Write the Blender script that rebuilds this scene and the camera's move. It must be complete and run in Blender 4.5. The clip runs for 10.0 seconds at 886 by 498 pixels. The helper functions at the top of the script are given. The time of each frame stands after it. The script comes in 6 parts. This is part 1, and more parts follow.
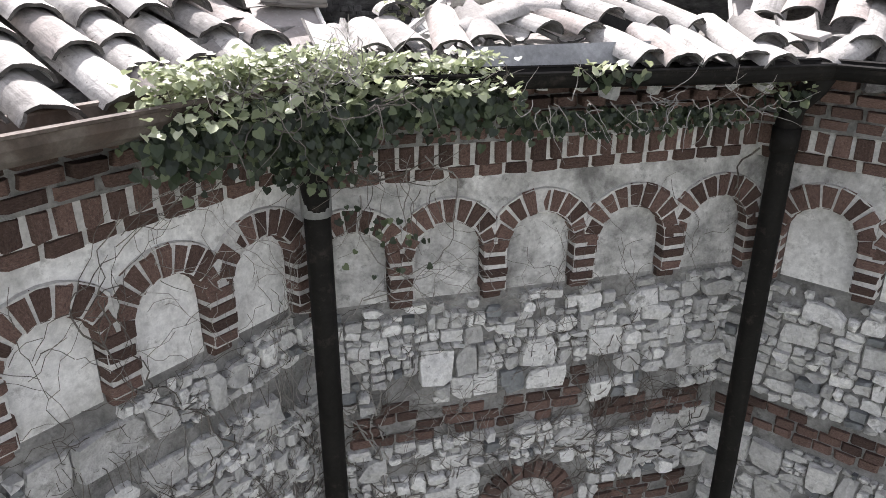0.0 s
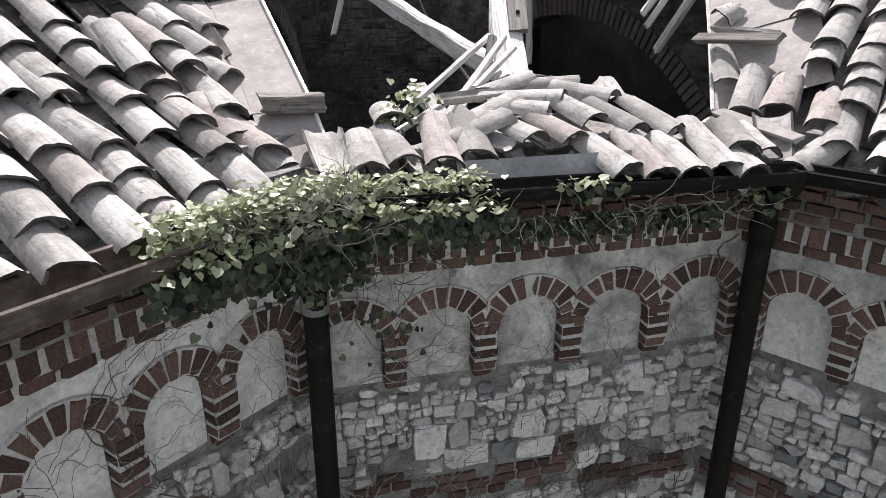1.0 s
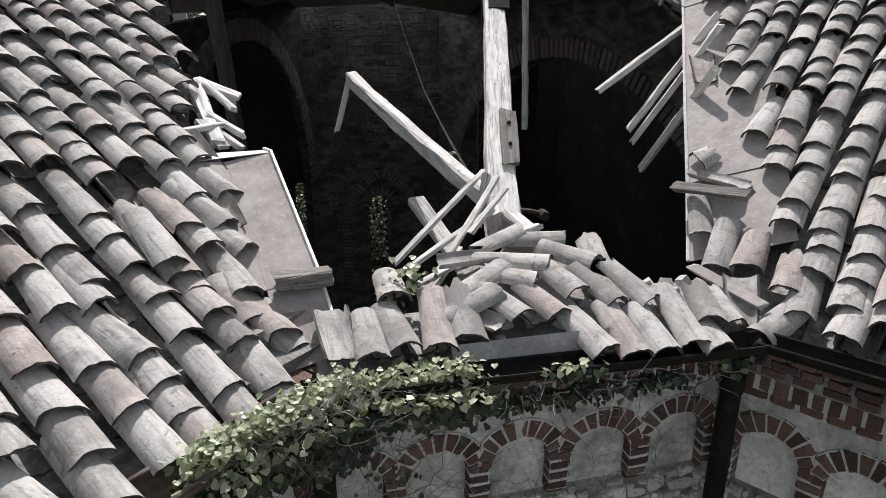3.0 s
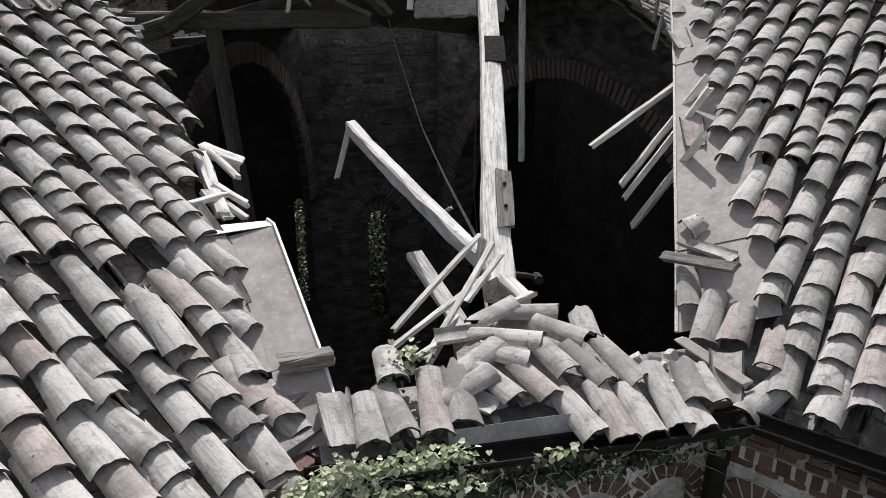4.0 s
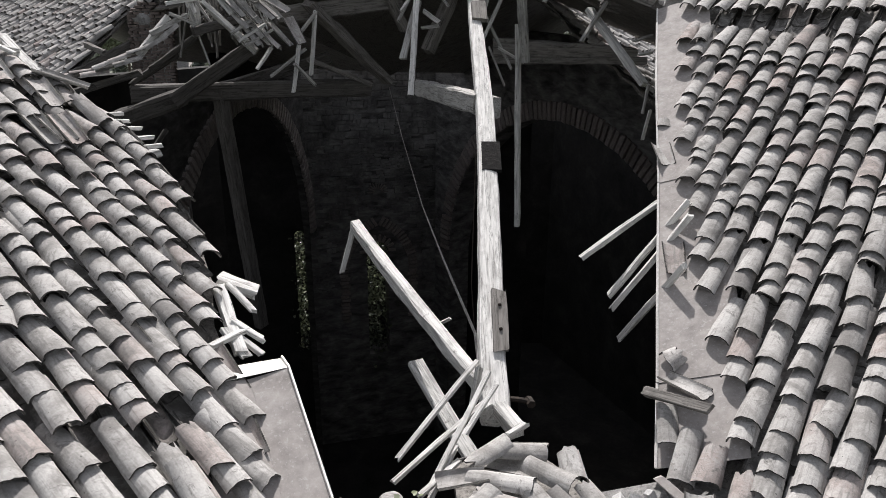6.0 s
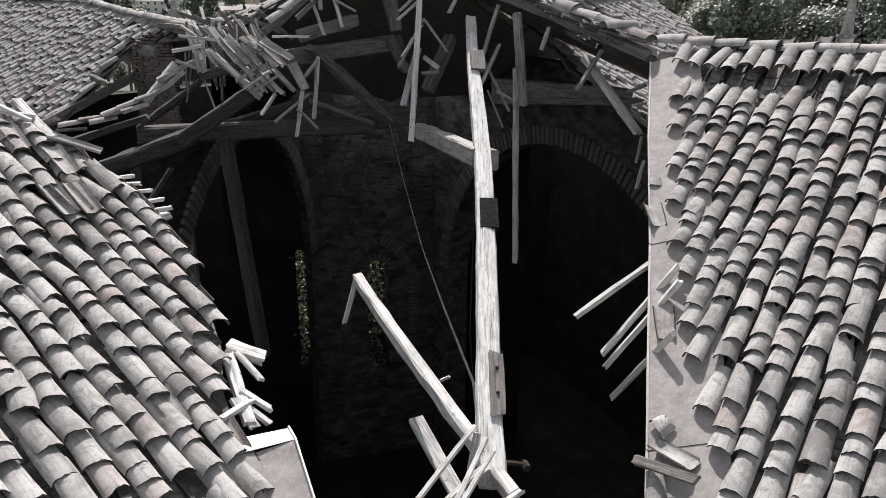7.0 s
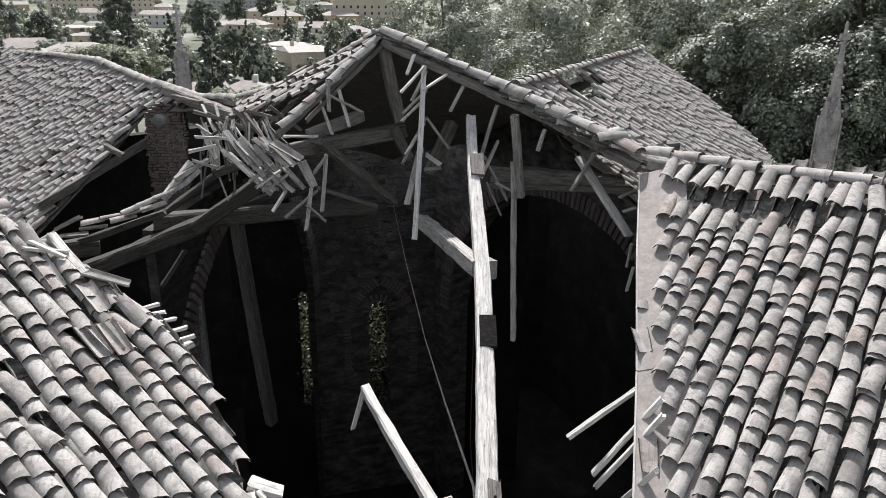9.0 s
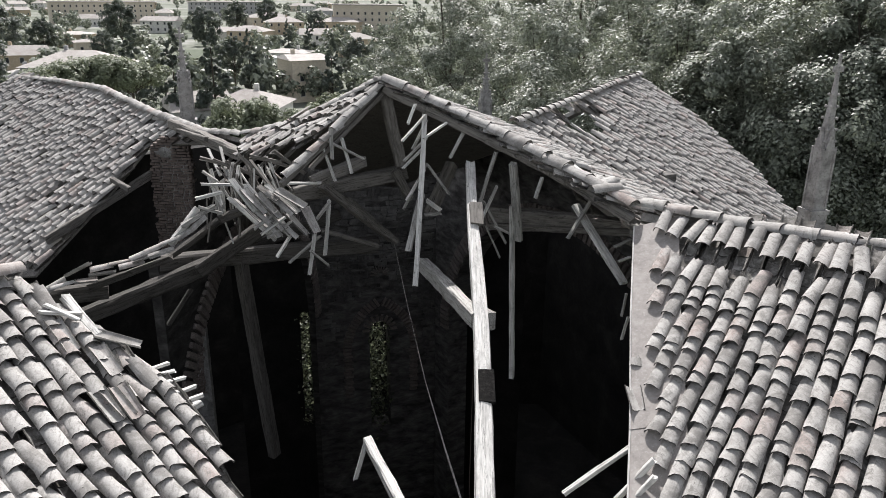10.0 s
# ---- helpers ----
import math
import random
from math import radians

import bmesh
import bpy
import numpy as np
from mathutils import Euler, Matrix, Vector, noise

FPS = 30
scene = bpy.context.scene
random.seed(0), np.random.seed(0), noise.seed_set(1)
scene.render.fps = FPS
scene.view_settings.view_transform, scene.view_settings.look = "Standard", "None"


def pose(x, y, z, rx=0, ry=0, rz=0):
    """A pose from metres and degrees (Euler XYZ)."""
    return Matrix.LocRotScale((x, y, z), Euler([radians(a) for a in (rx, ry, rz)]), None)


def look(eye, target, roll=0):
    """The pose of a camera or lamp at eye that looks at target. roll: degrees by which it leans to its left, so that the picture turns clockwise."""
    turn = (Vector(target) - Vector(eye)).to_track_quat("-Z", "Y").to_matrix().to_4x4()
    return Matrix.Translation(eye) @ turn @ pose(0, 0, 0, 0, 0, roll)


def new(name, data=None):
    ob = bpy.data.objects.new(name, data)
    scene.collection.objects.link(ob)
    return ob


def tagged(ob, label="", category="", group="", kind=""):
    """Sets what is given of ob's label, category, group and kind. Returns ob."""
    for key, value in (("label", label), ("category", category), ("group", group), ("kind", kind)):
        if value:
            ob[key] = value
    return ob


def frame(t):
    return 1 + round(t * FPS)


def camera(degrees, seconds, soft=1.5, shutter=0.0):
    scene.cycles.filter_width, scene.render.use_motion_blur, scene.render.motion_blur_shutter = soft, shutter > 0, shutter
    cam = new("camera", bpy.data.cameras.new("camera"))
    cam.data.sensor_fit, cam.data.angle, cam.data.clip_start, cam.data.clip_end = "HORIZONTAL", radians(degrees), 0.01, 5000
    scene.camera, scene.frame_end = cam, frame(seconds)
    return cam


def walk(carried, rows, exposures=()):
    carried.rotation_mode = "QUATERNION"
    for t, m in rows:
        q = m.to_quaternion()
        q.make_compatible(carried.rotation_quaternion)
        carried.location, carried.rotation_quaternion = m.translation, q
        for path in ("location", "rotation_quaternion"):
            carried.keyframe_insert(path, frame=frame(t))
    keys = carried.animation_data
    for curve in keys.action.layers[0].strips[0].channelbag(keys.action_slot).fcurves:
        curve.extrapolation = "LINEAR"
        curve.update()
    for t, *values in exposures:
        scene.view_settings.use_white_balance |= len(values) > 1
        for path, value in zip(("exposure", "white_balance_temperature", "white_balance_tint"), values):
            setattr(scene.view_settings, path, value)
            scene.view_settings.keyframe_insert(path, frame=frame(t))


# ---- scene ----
# ---- the walk ----
cam = camera(61.8, 10.0, soft=0.45)
METRES, EYE, TILT, LEAN, TURN = 5.4, 16.0, -22.9, 0.0, -15.0
ROWS = [
    (0.0, 0.0, 0.0, 0.0, 0.0, 0.0, 0.0),
    (0.5, 0.0025, -0.0169, 0.0385, 0.06, 0.15, -0.11),
    (1.0, 0.0071, -0.0325, 0.0756, 0.04, 0.36, -0.17),
    (1.5, 0.0077, -0.0484, 0.112, 0.05, 0.59, -0.19),
    (2.0, 0.0069, -0.0654, 0.1464, 0.02, 0.84, -0.19),
    (2.5, 0.0087, -0.0834, 0.1802, 0.04, 1.05, -0.19),
    (4.0, 0.0105, -0.1304, 0.2912, -0.12, 1.61, -0.2),
    (4.5, 0.0099, -0.1515, 0.3299, -0.22, 1.75, -0.23),
    (5.0, 0.0074, -0.1722, 0.3714, -0.28, 1.87, -0.25),
    (5.5, 0.0065, -0.1943, 0.4145, -0.31, 2.0, -0.29),
    (7.0, 0.005, -0.2709, 0.5535, -0.37, 2.57, -0.34),
    (7.5, 0.0049, -0.2993, 0.6065, -0.39, 2.77, -0.36),
    (8.0, 0.0032, -0.3316, 0.6615, -0.4, 2.95, -0.37),
    (8.5, 0.0025, -0.3653, 0.7173, -0.42, 3.15, -0.39),
    (9.0, -0.0029, -0.3926, 0.7743, -0.41, 3.36, -0.39),
    (9.5, -0.0021, -0.4236, 0.8311, -0.41, 3.53, -0.43),
    (10.0, -0.0042, -0.4539, 0.8884, -0.41, 3.71, -0.44),
]
EXPOSURES = [(0.0, 1.77, 6500, 17), (0.5, 1.27, 6500, 16), (1.0, 1.05, 6500, 16), (2.0, 0.60, 6500, 14), (3.0, 0.52, 6500, 13), (4.5, 0.42, 6500, 13), (7.0, 0.56, 6500, 13), (10.0, 0.70, 6500, 12)]
walk(cam, [(t, pose(0, 0, EYE, TILT, LEAN, TURN) @ pose(METRES * x, METRES * y, METRES * z, 90 + pitch, roll, yaw)) for t, x, y, z, yaw, pitch, roll in ROWS], EXPOSURES)

# ---- daylight ----
SUN_AZ, SUN_EL = 78.0, 47.0          # degrees from +x towards +y, and above the horizon
world = bpy.data.worlds.new("world")
scene.world = world
world.use_nodes = True
wn = world.node_tree
sky = wn.nodes.new("ShaderNodeTexSky")
sky.sky_type = "NISHITA"
sky.sun_disc = False
sky.sun_elevation = radians(SUN_EL)
sky.sun_rotation = radians(90 - SUN_AZ)
sky.dust_density = 2.0
hsv = wn.nodes.new("ShaderNodeHueSaturation")
hsv.inputs["Saturation"].default_value = 0.30
wn.links.new(sky.outputs[0], hsv.inputs["Color"])
wn.links.new(hsv.outputs[0], wn.nodes["Background"].inputs["Color"])
wn.nodes["Background"].inputs["Strength"].default_value = 0.10
sun = new("sun", bpy.data.lights.new("sun", "SUN"))
sun.data.energy = 4.3
sun.data.angle = radians(0.55)
sun.data.color = (1.0, 0.98, 0.955)
to_sun = Vector((math.cos(radians(SUN_EL)) * math.cos(radians(SUN_AZ)), math.cos(radians(SUN_EL)) * math.sin(radians(SUN_AZ)), math.sin(radians(SUN_EL))))
sun.matrix_world = look(to_sun * 200, (0, 0, 0))

# ---- materials ----


class Nodes:
    """A short way to wire a node material."""

    def __init__(self, name, rough=0.8, metal=0.0, spec=0.3):
        self.mat = bpy.data.materials.new(name)
        self.mat.use_nodes = True
        self.t = self.mat.node_tree
        self.b = self.t.nodes["Principled BSDF"]
        self.b.inputs["Roughness"].default_value = rough
        self.b.inputs["Metallic"].default_value = metal
        self.b.inputs["Specular IOR Level"].default_value = spec

    def node(self, kind, **sets):
        n = self.t.nodes.new(kind)
        for key, value in sets.items():
            n.inputs[key.replace("_", " ")].default_value = value
        return n

    def link(self, a, b):
        self.t.links.new(a, b)

    def coord(self, scale=(1, 1, 1), kind="Object", shift=None):
        c = self.node("ShaderNodeTexCoord")
        m = self.node("ShaderNodeMapping")
        m.inputs["Scale"].default_value = scale
        self.link(c.outputs[kind], m.inputs["Vector"])
        if shift:
            mul = self.node("ShaderNodeVectorMath")
            mul.operation = "SCALE"
            mul.inputs[0].default_value = (31.0, 17.0, 23.0)
            self.link(shift, mul.inputs["Scale"])
            self.link(mul.outputs[0], m.inputs["Location"])
        return m.outputs[0]

    def random(self):
        """One number for each object and each loose piece of a mesh."""
        o = self.node("ShaderNodeObjectInfo")
        g = self.node("ShaderNodeNewGeometry")
        a = self.node("ShaderNodeMath")
        self.link(o.outputs["Random"], a.inputs[0])
        self.link(g.outputs["Random Per Island"], a.inputs[1])
        f = self.node("ShaderNodeMath")
        f.operation = "FRACT"
        self.link(a.outputs[0], f.inputs[0])
        return f.outputs[0]

    def noise(self, vec, scale, detail=5.0, rough=0.6, distort=0.0):
        n = self.node("ShaderNodeTexNoise", Scale=scale, Detail=detail, Roughness=rough, Distortion=distort)
        self.link(vec, n.inputs["Vector"])
        return n.outputs["Fac"]

    def ramp(self, fac, stops):
        r = self.node("ShaderNodeValToRGB")
        e = r.color_ramp.elements
        while len(e) < len(stops):
            e.new(0.5)
        for k, (p, c) in zip(e, stops):
            k.position = p
            k.color = (*c, 1) if len(c) == 3 else (c[0], c[0], c[0], 1)
        self.link(fac, r.inputs["Fac"])
        return r.outputs["Color"]

    def mix(self, fac, a, b, how="MIX"):
        m = self.node("ShaderNodeMix")
        m.data_type = "RGBA"
        m.blend_type = how
        ins = [s for s in m.inputs if s.enabled]
        for sock, v in zip(ins, (fac, a, b)):
            if isinstance(v, (int, float)):
                sock.default_value = v
            elif isinstance(v, tuple):
                sock.default_value = (*v, 1)
            else:
                self.link(v, sock)
        return [s for s in m.outputs if s.enabled][0]

    def done(self, color, bump=None, strength=0.3, distance=0.01, rough=None):
        self.link(color, self.b.inputs["Base Color"])
        if bump is not None:
            n = self.node("ShaderNodeBump", Strength=strength, Distance=distance)
            self.link(bump, n.inputs["Height"])
            self.link(n.outputs[0], self.b.inputs["Normal"])
        if rough is not None:
            self.link(rough, self.b.inputs["Roughness"])
        return self.mat


def mottled(name, stops, scale, fine, rough=0.85, bump=0.4, dist=0.01, metal=0.0, spots=None, spot_scale=9.0, kind="Object", stretch=(1, 1, 1), vary=True, spec=0.3, swing=0.28):
    """A surface in two scales of noise, with stains and a shift from piece to piece."""
    m = Nodes(name, rough, metal, spec)
    r = m.random()
    v = m.coord(stretch, kind, r if vary else None)
    big = m.noise(v, scale, 6, 0.62, 0.4)
    small = m.noise(v, fine, 6, 0.7)
    c = m.ramp(big, stops)
    g = m.ramp(small, [(0.25, (0.55,)), (0.75, (1.25,))])
    c = m.mix(0.75, c, g, "MULTIPLY")
    if vary:
        c = m.mix(0.8, c, m.ramp(r, [(0.0, (1 - swing,)), (0.5, (1.0,)), (1.0, (1 + swing * 0.8,))]), "MULTIPLY")
    if spots:
        s = m.noise(v, spot_scale, 8, 0.7)
        c = m.mix(m.ramp(s, [(0.55, (0.0,)), (0.68, (0.85,))]), c, spots)
    h = m.mix(0.45, big, small)
    return m.done(c, h, bump, dist)


def tile_material(name="old_clay_tile", channel_shade=0.0):
    """Old clay, bleached and smudged; the last argument is how much channel shade is painted in."""
    m = Nodes(name, 0.92, 0.0, 0.15)
    r = m.random()
    v = m.coord((1, 1, 1), "Object", r)
    along = m.coord((13, 1.1, 13), "Object", r)
    big = m.noise(v, 4.2, 5, 0.6, 0.6)
    streak = m.noise(along, 3.2, 4, 0.55, 0.3)
    fine = m.noise(v, 60.0, 4, 0.6)
    c = m.ramp(r, [(0.0, (0.22, 0.21, 0.20)), (0.14, (0.31, 0.298, 0.282)), (0.45, (0.385, 0.371, 0.352)), (0.80, (0.45, 0.437, 0.418)), (0.86, (0.37, 0.336, 0.316)), (0.95, (0.36, 0.312, 0.29)), (1.0, (0.335, 0.277, 0.252))])
    c = m.mix(m.ramp(big, [(0.44, (0.0,)), (0.64, (0.6,))]), c, (0.52, 0.51, 0.49))
    c = m.mix(m.ramp(big, [(0.30, (0.8,)), (0.48, (0.0,))]), c, (0.20, 0.193, 0.182))
    c = m.mix(m.ramp(streak, [(0.52, (0.0,)), (0.66, (0.6,))]), c, (0.22, 0.212, 0.20))
    c = m.mix(0.8, c, m.ramp(fine, [(0.3, (0.78,)), (0.7, (1.12,))]), "MULTIPLY")
    crust = m.noise(v, 9.0, 8, 0.78, 0.9)
    c = m.mix(m.ramp(crust, [(0.55, (0.0,)), (0.64, (0.75,))]), c, (0.15, 0.145, 0.135))
    pit = m.noise(v, 30.0, 3, 0.5)
    c = m.mix(m.ramp(pit, [(0.70, (0.0,)), (0.745, (0.85,))]), c, (0.09, 0.087, 0.08))
    if channel_shade:
        c = m.mix(m.ramp(m.noise(v, 6.0, 6, 0.7, 0.5), [(0.30, (0.0,)), (0.55, (channel_shade,))]), c, (0.07, 0.066, 0.058))
    h = m.mix(0.5, m.mix(0.5, big, streak), m.mix(0.35, crust, fine))
    return m.done(c, h, 0.75, 0.016)


def wood_material(name, light, dark, grey=0.5):
    """Weathered timber, its grain along local z, with drying cracks, knots and stained patches."""
    m = Nodes(name, 0.88, 0.0, 0.15)
    r = m.random()
    v = m.coord((26, 26, 1.6), "Object", r)
    w = m.coord((5, 5, 2.2), "Object", r)
    grain = m.noise(v, 1.6, 8, 0.62, 0.5)
    blot = m.noise(w, 1.3, 7, 0.68, 0.8)
    deep = tuple(q * 0.35 for q in dark)
    c = m.ramp(grain, [(0.30, dark), (0.44, tuple(0.65 * a + 0.35 * b for a, b in zip(light, dark))), (0.60, light)])
    c = m.mix(m.ramp(blot, [(0.50, (0.0,)), (0.66, (grey,))]), c, dark)
    c = m.mix(0.7, c, m.ramp(r, [(0.0, (0.75,)), (1.0, (1.12,))]), "MULTIPLY")
    crack = m.noise(m.coord((15, 15, 0.7), "Object", r), 1.3, 4, 0.55, 0.3)
    slit = m.ramp(crack, [(0.41, (0.0,)), (0.42, (0.55,)), (0.428, (0.55,)), (0.438, (0.0,))])
    c = m.mix(slit, c, deep)
    knot = m.noise(m.coord((8, 8, 5), "Object", r), 1.7, 6, 0.7, 0.5)
    c = m.mix(m.ramp(knot, [(0.62, (0.0,)), (0.70, (0.75,))]), c, deep)
    return m.done(c, m.mix(0.5, m.mix(0.5, grain, blot), crack), 1.0, 0.025)


def leaf_material(name, stops, rough=0.42, thin=0.2):
    """A leaf: glossy skin, with some light coming through it."""
    m = Nodes(name, rough, 0.0, 0.4)
    c = m.ramp(m.random(), stops)
    t = m.node("ShaderNodeBsdfTranslucent")
    m.link(m.mix(0.55, c, (0.30, 0.33, 0.20)), t.inputs["Color"])
    x = m.node("ShaderNodeMixShader")
    x.inputs["Fac"].default_value = thin
    m.link(m.b.outputs[0], x.inputs[1])
    m.link(t.outputs[0], x.inputs[2])
    m.link(x.outputs[0], m.t.nodes["Material Output"].inputs["Surface"])
    return m.done(c)


TILE = tile_material()
# Channel tiles get a darker clay that carries the shade between columns.
TILE_PAN = tile_material("shaded_channel_tile", 0.85)
# Rim colour holds lichen plus the shade of faces turned from the sun.
TILE_RIM = mottled("shaded_lichen_rim", [(0.35, (0.035, 0.033, 0.03)), (0.55, (0.085, 0.081, 0.075)), (0.75, (0.19, 0.182, 0.17))], 9.0, 60.0, 0.95, 0.6, 0.008)
BRICK = mottled("dark_brick", [(0.3, (0.08, 0.051, 0.044)), (0.55, (0.17, 0.108, 0.09)), (0.75, (0.29, 0.212, 0.186))], 9.0, 60.0, 0.92, 0.8, 0.014, spots=(0.055, 0.046, 0.042), swing=0.6)
STONE = mottled("pale_rubble_stone", [(0.3, (0.54, 0.535, 0.52)), (0.5, (0.70, 0.695, 0.68)), (0.72, (0.80, 0.795, 0.78))], 9.0, 45.0, 0.9, 1.0, 0.035, spots=(0.22, 0.215, 0.20), swing=0.4)
SLATE = mottled("blue_grey_stone", [(0.3, (0.15, 0.16, 0.165)), (0.7, (0.24, 0.25, 0.255))], 7.0, 60.0, 0.85, 0.6, 0.01)
MORTAR = mottled("grey_lime_mortar", [(0.3, (0.16, 0.157, 0.151)), (0.5, (0.29, 0.285, 0.275)), (0.72, (0.46, 0.454, 0.44))], 5.0, 38.0, 0.95, 1.0, 0.05, spots=(0.09, 0.085, 0.078), vary=False)
JOINT = mottled("white_lime_joint", [(0.3, (0.46, 0.45, 0.435)), (0.7, (0.66, 0.65, 0.63))], 6.0, 60.0, 0.95, 0.6, 0.012, vary=False)
PLASTER = mottled("weathered_plaster", [(0.32, (0.22, 0.217, 0.21)), (0.46, (0.47, 0.465, 0.452)), (0.62, (0.74, 0.735, 0.72))], 3.6, 34.0, 0.95, 0.9, 0.03, spots=(0.17, 0.166, 0.16), spot_scale=13.0, vary=False)
CLEAN_PLASTER = mottled("pale_lime_plaster", [(0.32, (0.50, 0.495, 0.48)), (0.46, (0.70, 0.695, 0.68)), (0.62, (0.82, 0.815, 0.80))], 3.0, 30.0, 0.95, 0.6, 0.02, spots=(0.36, 0.353, 0.34), spot_scale=16.0, vary=False)
# Inner masonry tones are lowered to hold the interior's shade.
INNER = mottled("shade_dark_masonry", [(0.3, (0.014, 0.0135, 0.0125)), (0.55, (0.03, 0.029, 0.027)), (0.75, (0.055, 0.052, 0.048))], 0.8, 7.0, 0.95, 0.8, 0.05, vary=False)
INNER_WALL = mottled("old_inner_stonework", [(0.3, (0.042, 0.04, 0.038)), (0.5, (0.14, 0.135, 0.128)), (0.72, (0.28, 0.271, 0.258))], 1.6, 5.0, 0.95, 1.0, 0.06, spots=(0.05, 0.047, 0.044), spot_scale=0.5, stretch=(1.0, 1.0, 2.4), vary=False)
# Half-tone copy of the inner stonework for the shaded left wall.
INNER_SHADED = mottled("shaded_inner_stonework", [(0.3, (0.024, 0.023, 0.0215)), (0.5, (0.065, 0.062, 0.058)), (0.72, (0.13, 0.125, 0.118))], 1.6, 5.0, 0.95, 1.0, 0.06, stretch=(1.0, 1.0, 2.4), vary=False)
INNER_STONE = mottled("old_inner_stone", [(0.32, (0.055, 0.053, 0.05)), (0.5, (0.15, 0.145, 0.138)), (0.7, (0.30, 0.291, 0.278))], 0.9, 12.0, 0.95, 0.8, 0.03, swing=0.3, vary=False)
INNER_BRICK = mottled("dark_inner_brick", [(0.3, (0.15, 0.13, 0.118)), (0.7, (0.33, 0.29, 0.268))], 5.0, 30.0, 0.95, 0.5, 0.02)
WOOD = wood_material("silvered_timber", (0.74, 0.73, 0.70), (0.27, 0.262, 0.247), 0.55)
WOOD_MID = wood_material("lichened_grey_timber", (0.46, 0.45, 0.425), (0.13, 0.125, 0.115), 0.6)
# Dark old wood, lowered further for the shade those beams lie in.
WOOD_OLD = wood_material("shaded_old_timber", (0.115, 0.108, 0.10), (0.028, 0.026, 0.023))
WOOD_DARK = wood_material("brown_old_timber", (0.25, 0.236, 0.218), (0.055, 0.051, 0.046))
SHEET = mottled("dull_beige_flashing", [(0.3, (0.31, 0.285, 0.268)), (0.55, (0.365, 0.34, 0.322)), (0.75, (0.43, 0.405, 0.388))], 1.4, 9.0, 0.8, 0.12, 0.004, spec=0.15, spots=(0.47, 0.455, 0.435), spot_scale=34.0, vary=False)
SHEET_EDGE = mottled("bright_folded_edge", [(0.3, (0.62, 0.60, 0.57)), (0.7, (0.75, 0.73, 0.70))], 6.0, 40.0, 0.5, 0.1, 0.002, metal=0.2)
GUTTER = mottled("black_rusted_gutter", [(0.3, (0.008, 0.0075, 0.007)), (0.6, (0.014, 0.013, 0.012)), (0.8, (0.03, 0.024, 0.02))], 4.0, 50.0, 0.7, 0.25, 0.004, spots=(0.04, 0.034, 0.03), spot_scale=14.0, spec=0.12)
GUTTER_OLD = mottled("brown_copper_gutter", [(0.3, (0.06, 0.045, 0.038)), (0.5, (0.14, 0.112, 0.094)), (0.7, (0.25, 0.22, 0.195))], 7.0, 40.0, 0.6, 0.35, 0.006, metal=0.2, spots=(0.10, 0.07, 0.055), spot_scale=6.0)
ZINC = mottled("grey_zinc_sheet", [(0.3, (0.21, 0.215, 0.215)), (0.7, (0.36, 0.365, 0.365))], 5.0, 40.0, 0.5, 0.2, 0.004, metal=0.3)
# Pale ivy tone that stands for sunlight on the topmost leaves.
SUN_TONED_LEAF = leaf_material("sun_toned_ivy_leaf", [(0.0, (0.22, 0.26, 0.14)), (0.5, (0.36, 0.40, 0.25)), (1.0, (0.52, 0.55, 0.40))], 0.35, 0.3)
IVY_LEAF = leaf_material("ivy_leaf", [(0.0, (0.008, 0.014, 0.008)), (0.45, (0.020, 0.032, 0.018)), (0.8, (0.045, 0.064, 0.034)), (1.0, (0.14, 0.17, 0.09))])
VINE = mottled("dark_vine_bark", [(0.3, (0.07, 0.06, 0.052)), (0.7, (0.22, 0.20, 0.18))], 12.0, 60.0, 0.95, 0.4, 0.004)
TWIG = mottled("dry_vine_bark", [(0.3, (0.22, 0.205, 0.19)), (0.7, (0.42, 0.40, 0.375))], 12.0, 60.0, 0.95, 0.4, 0.004)
PIER_BRICK = mottled("grey_brown_brick", [(0.3, (0.12, 0.098, 0.088)), (0.7, (0.235, 0.195, 0.175))], 6.0, 25.0, 0.95, 0.5, 0.02)
IRON = mottled("rusty_iron", [(0.3, (0.02, 0.017, 0.015)), (0.7, (0.06, 0.045, 0.035))], 20.0, 80.0, 0.7, 0.3, 0.003, metal=0.4)


PINNACLE = mottled("dark_weathered_stone", [(0.3, (0.20, 0.196, 0.19)), (0.5, (0.36, 0.352, 0.34)), (0.72, (0.50, 0.492, 0.478))], 2.5, 20.0, 0.95, 0.8, 0.03, spots=(0.12, 0.117, 0.11), vary=False)


CHARRED = mottled("charred_wood", [(0.3, (0.008, 0.008, 0.008)), (0.55, (0.018, 0.017, 0.016)), (0.75, (0.05, 0.048, 0.045))], 18.0, 60.0, 0.95, 0.9, 0.02, spec=0.1)


# ---- small builders ----
def finish(bm, name, mat, smooth=False, recalc=True):
    if recalc:
        bmesh.ops.recalc_face_normals(bm, faces=bm.faces)
    me = bpy.data.meshes.new(name)
    bm.to_mesh(me)
    bm.free()
    me.materials.append(mat)
    if smooth:
        me.polygons.foreach_set("use_smooth", [True] * len(me.polygons))
    return me


def part(name, bm, material, parent=None, label="", smooth=False, recalc=True):
    ob = new(name, finish(bm, name, material, smooth, recalc))
    if parent:
        ob.parent = parent
    if label:
        ob["label"] = label
    return ob


def thing(name, label, category, group="", kind="", at=(0, 0, 0)):
    ob = new(name)
    ob.location = at
    ob.empty_display_size = 0.1
    return tagged(ob, label, category, group, kind)


def frame_of(x, y, z, o):
    """A matrix from three axes and an origin."""
    m = Matrix((x, y, z)).transposed().to_4x4()
    m.translation = o
    return m


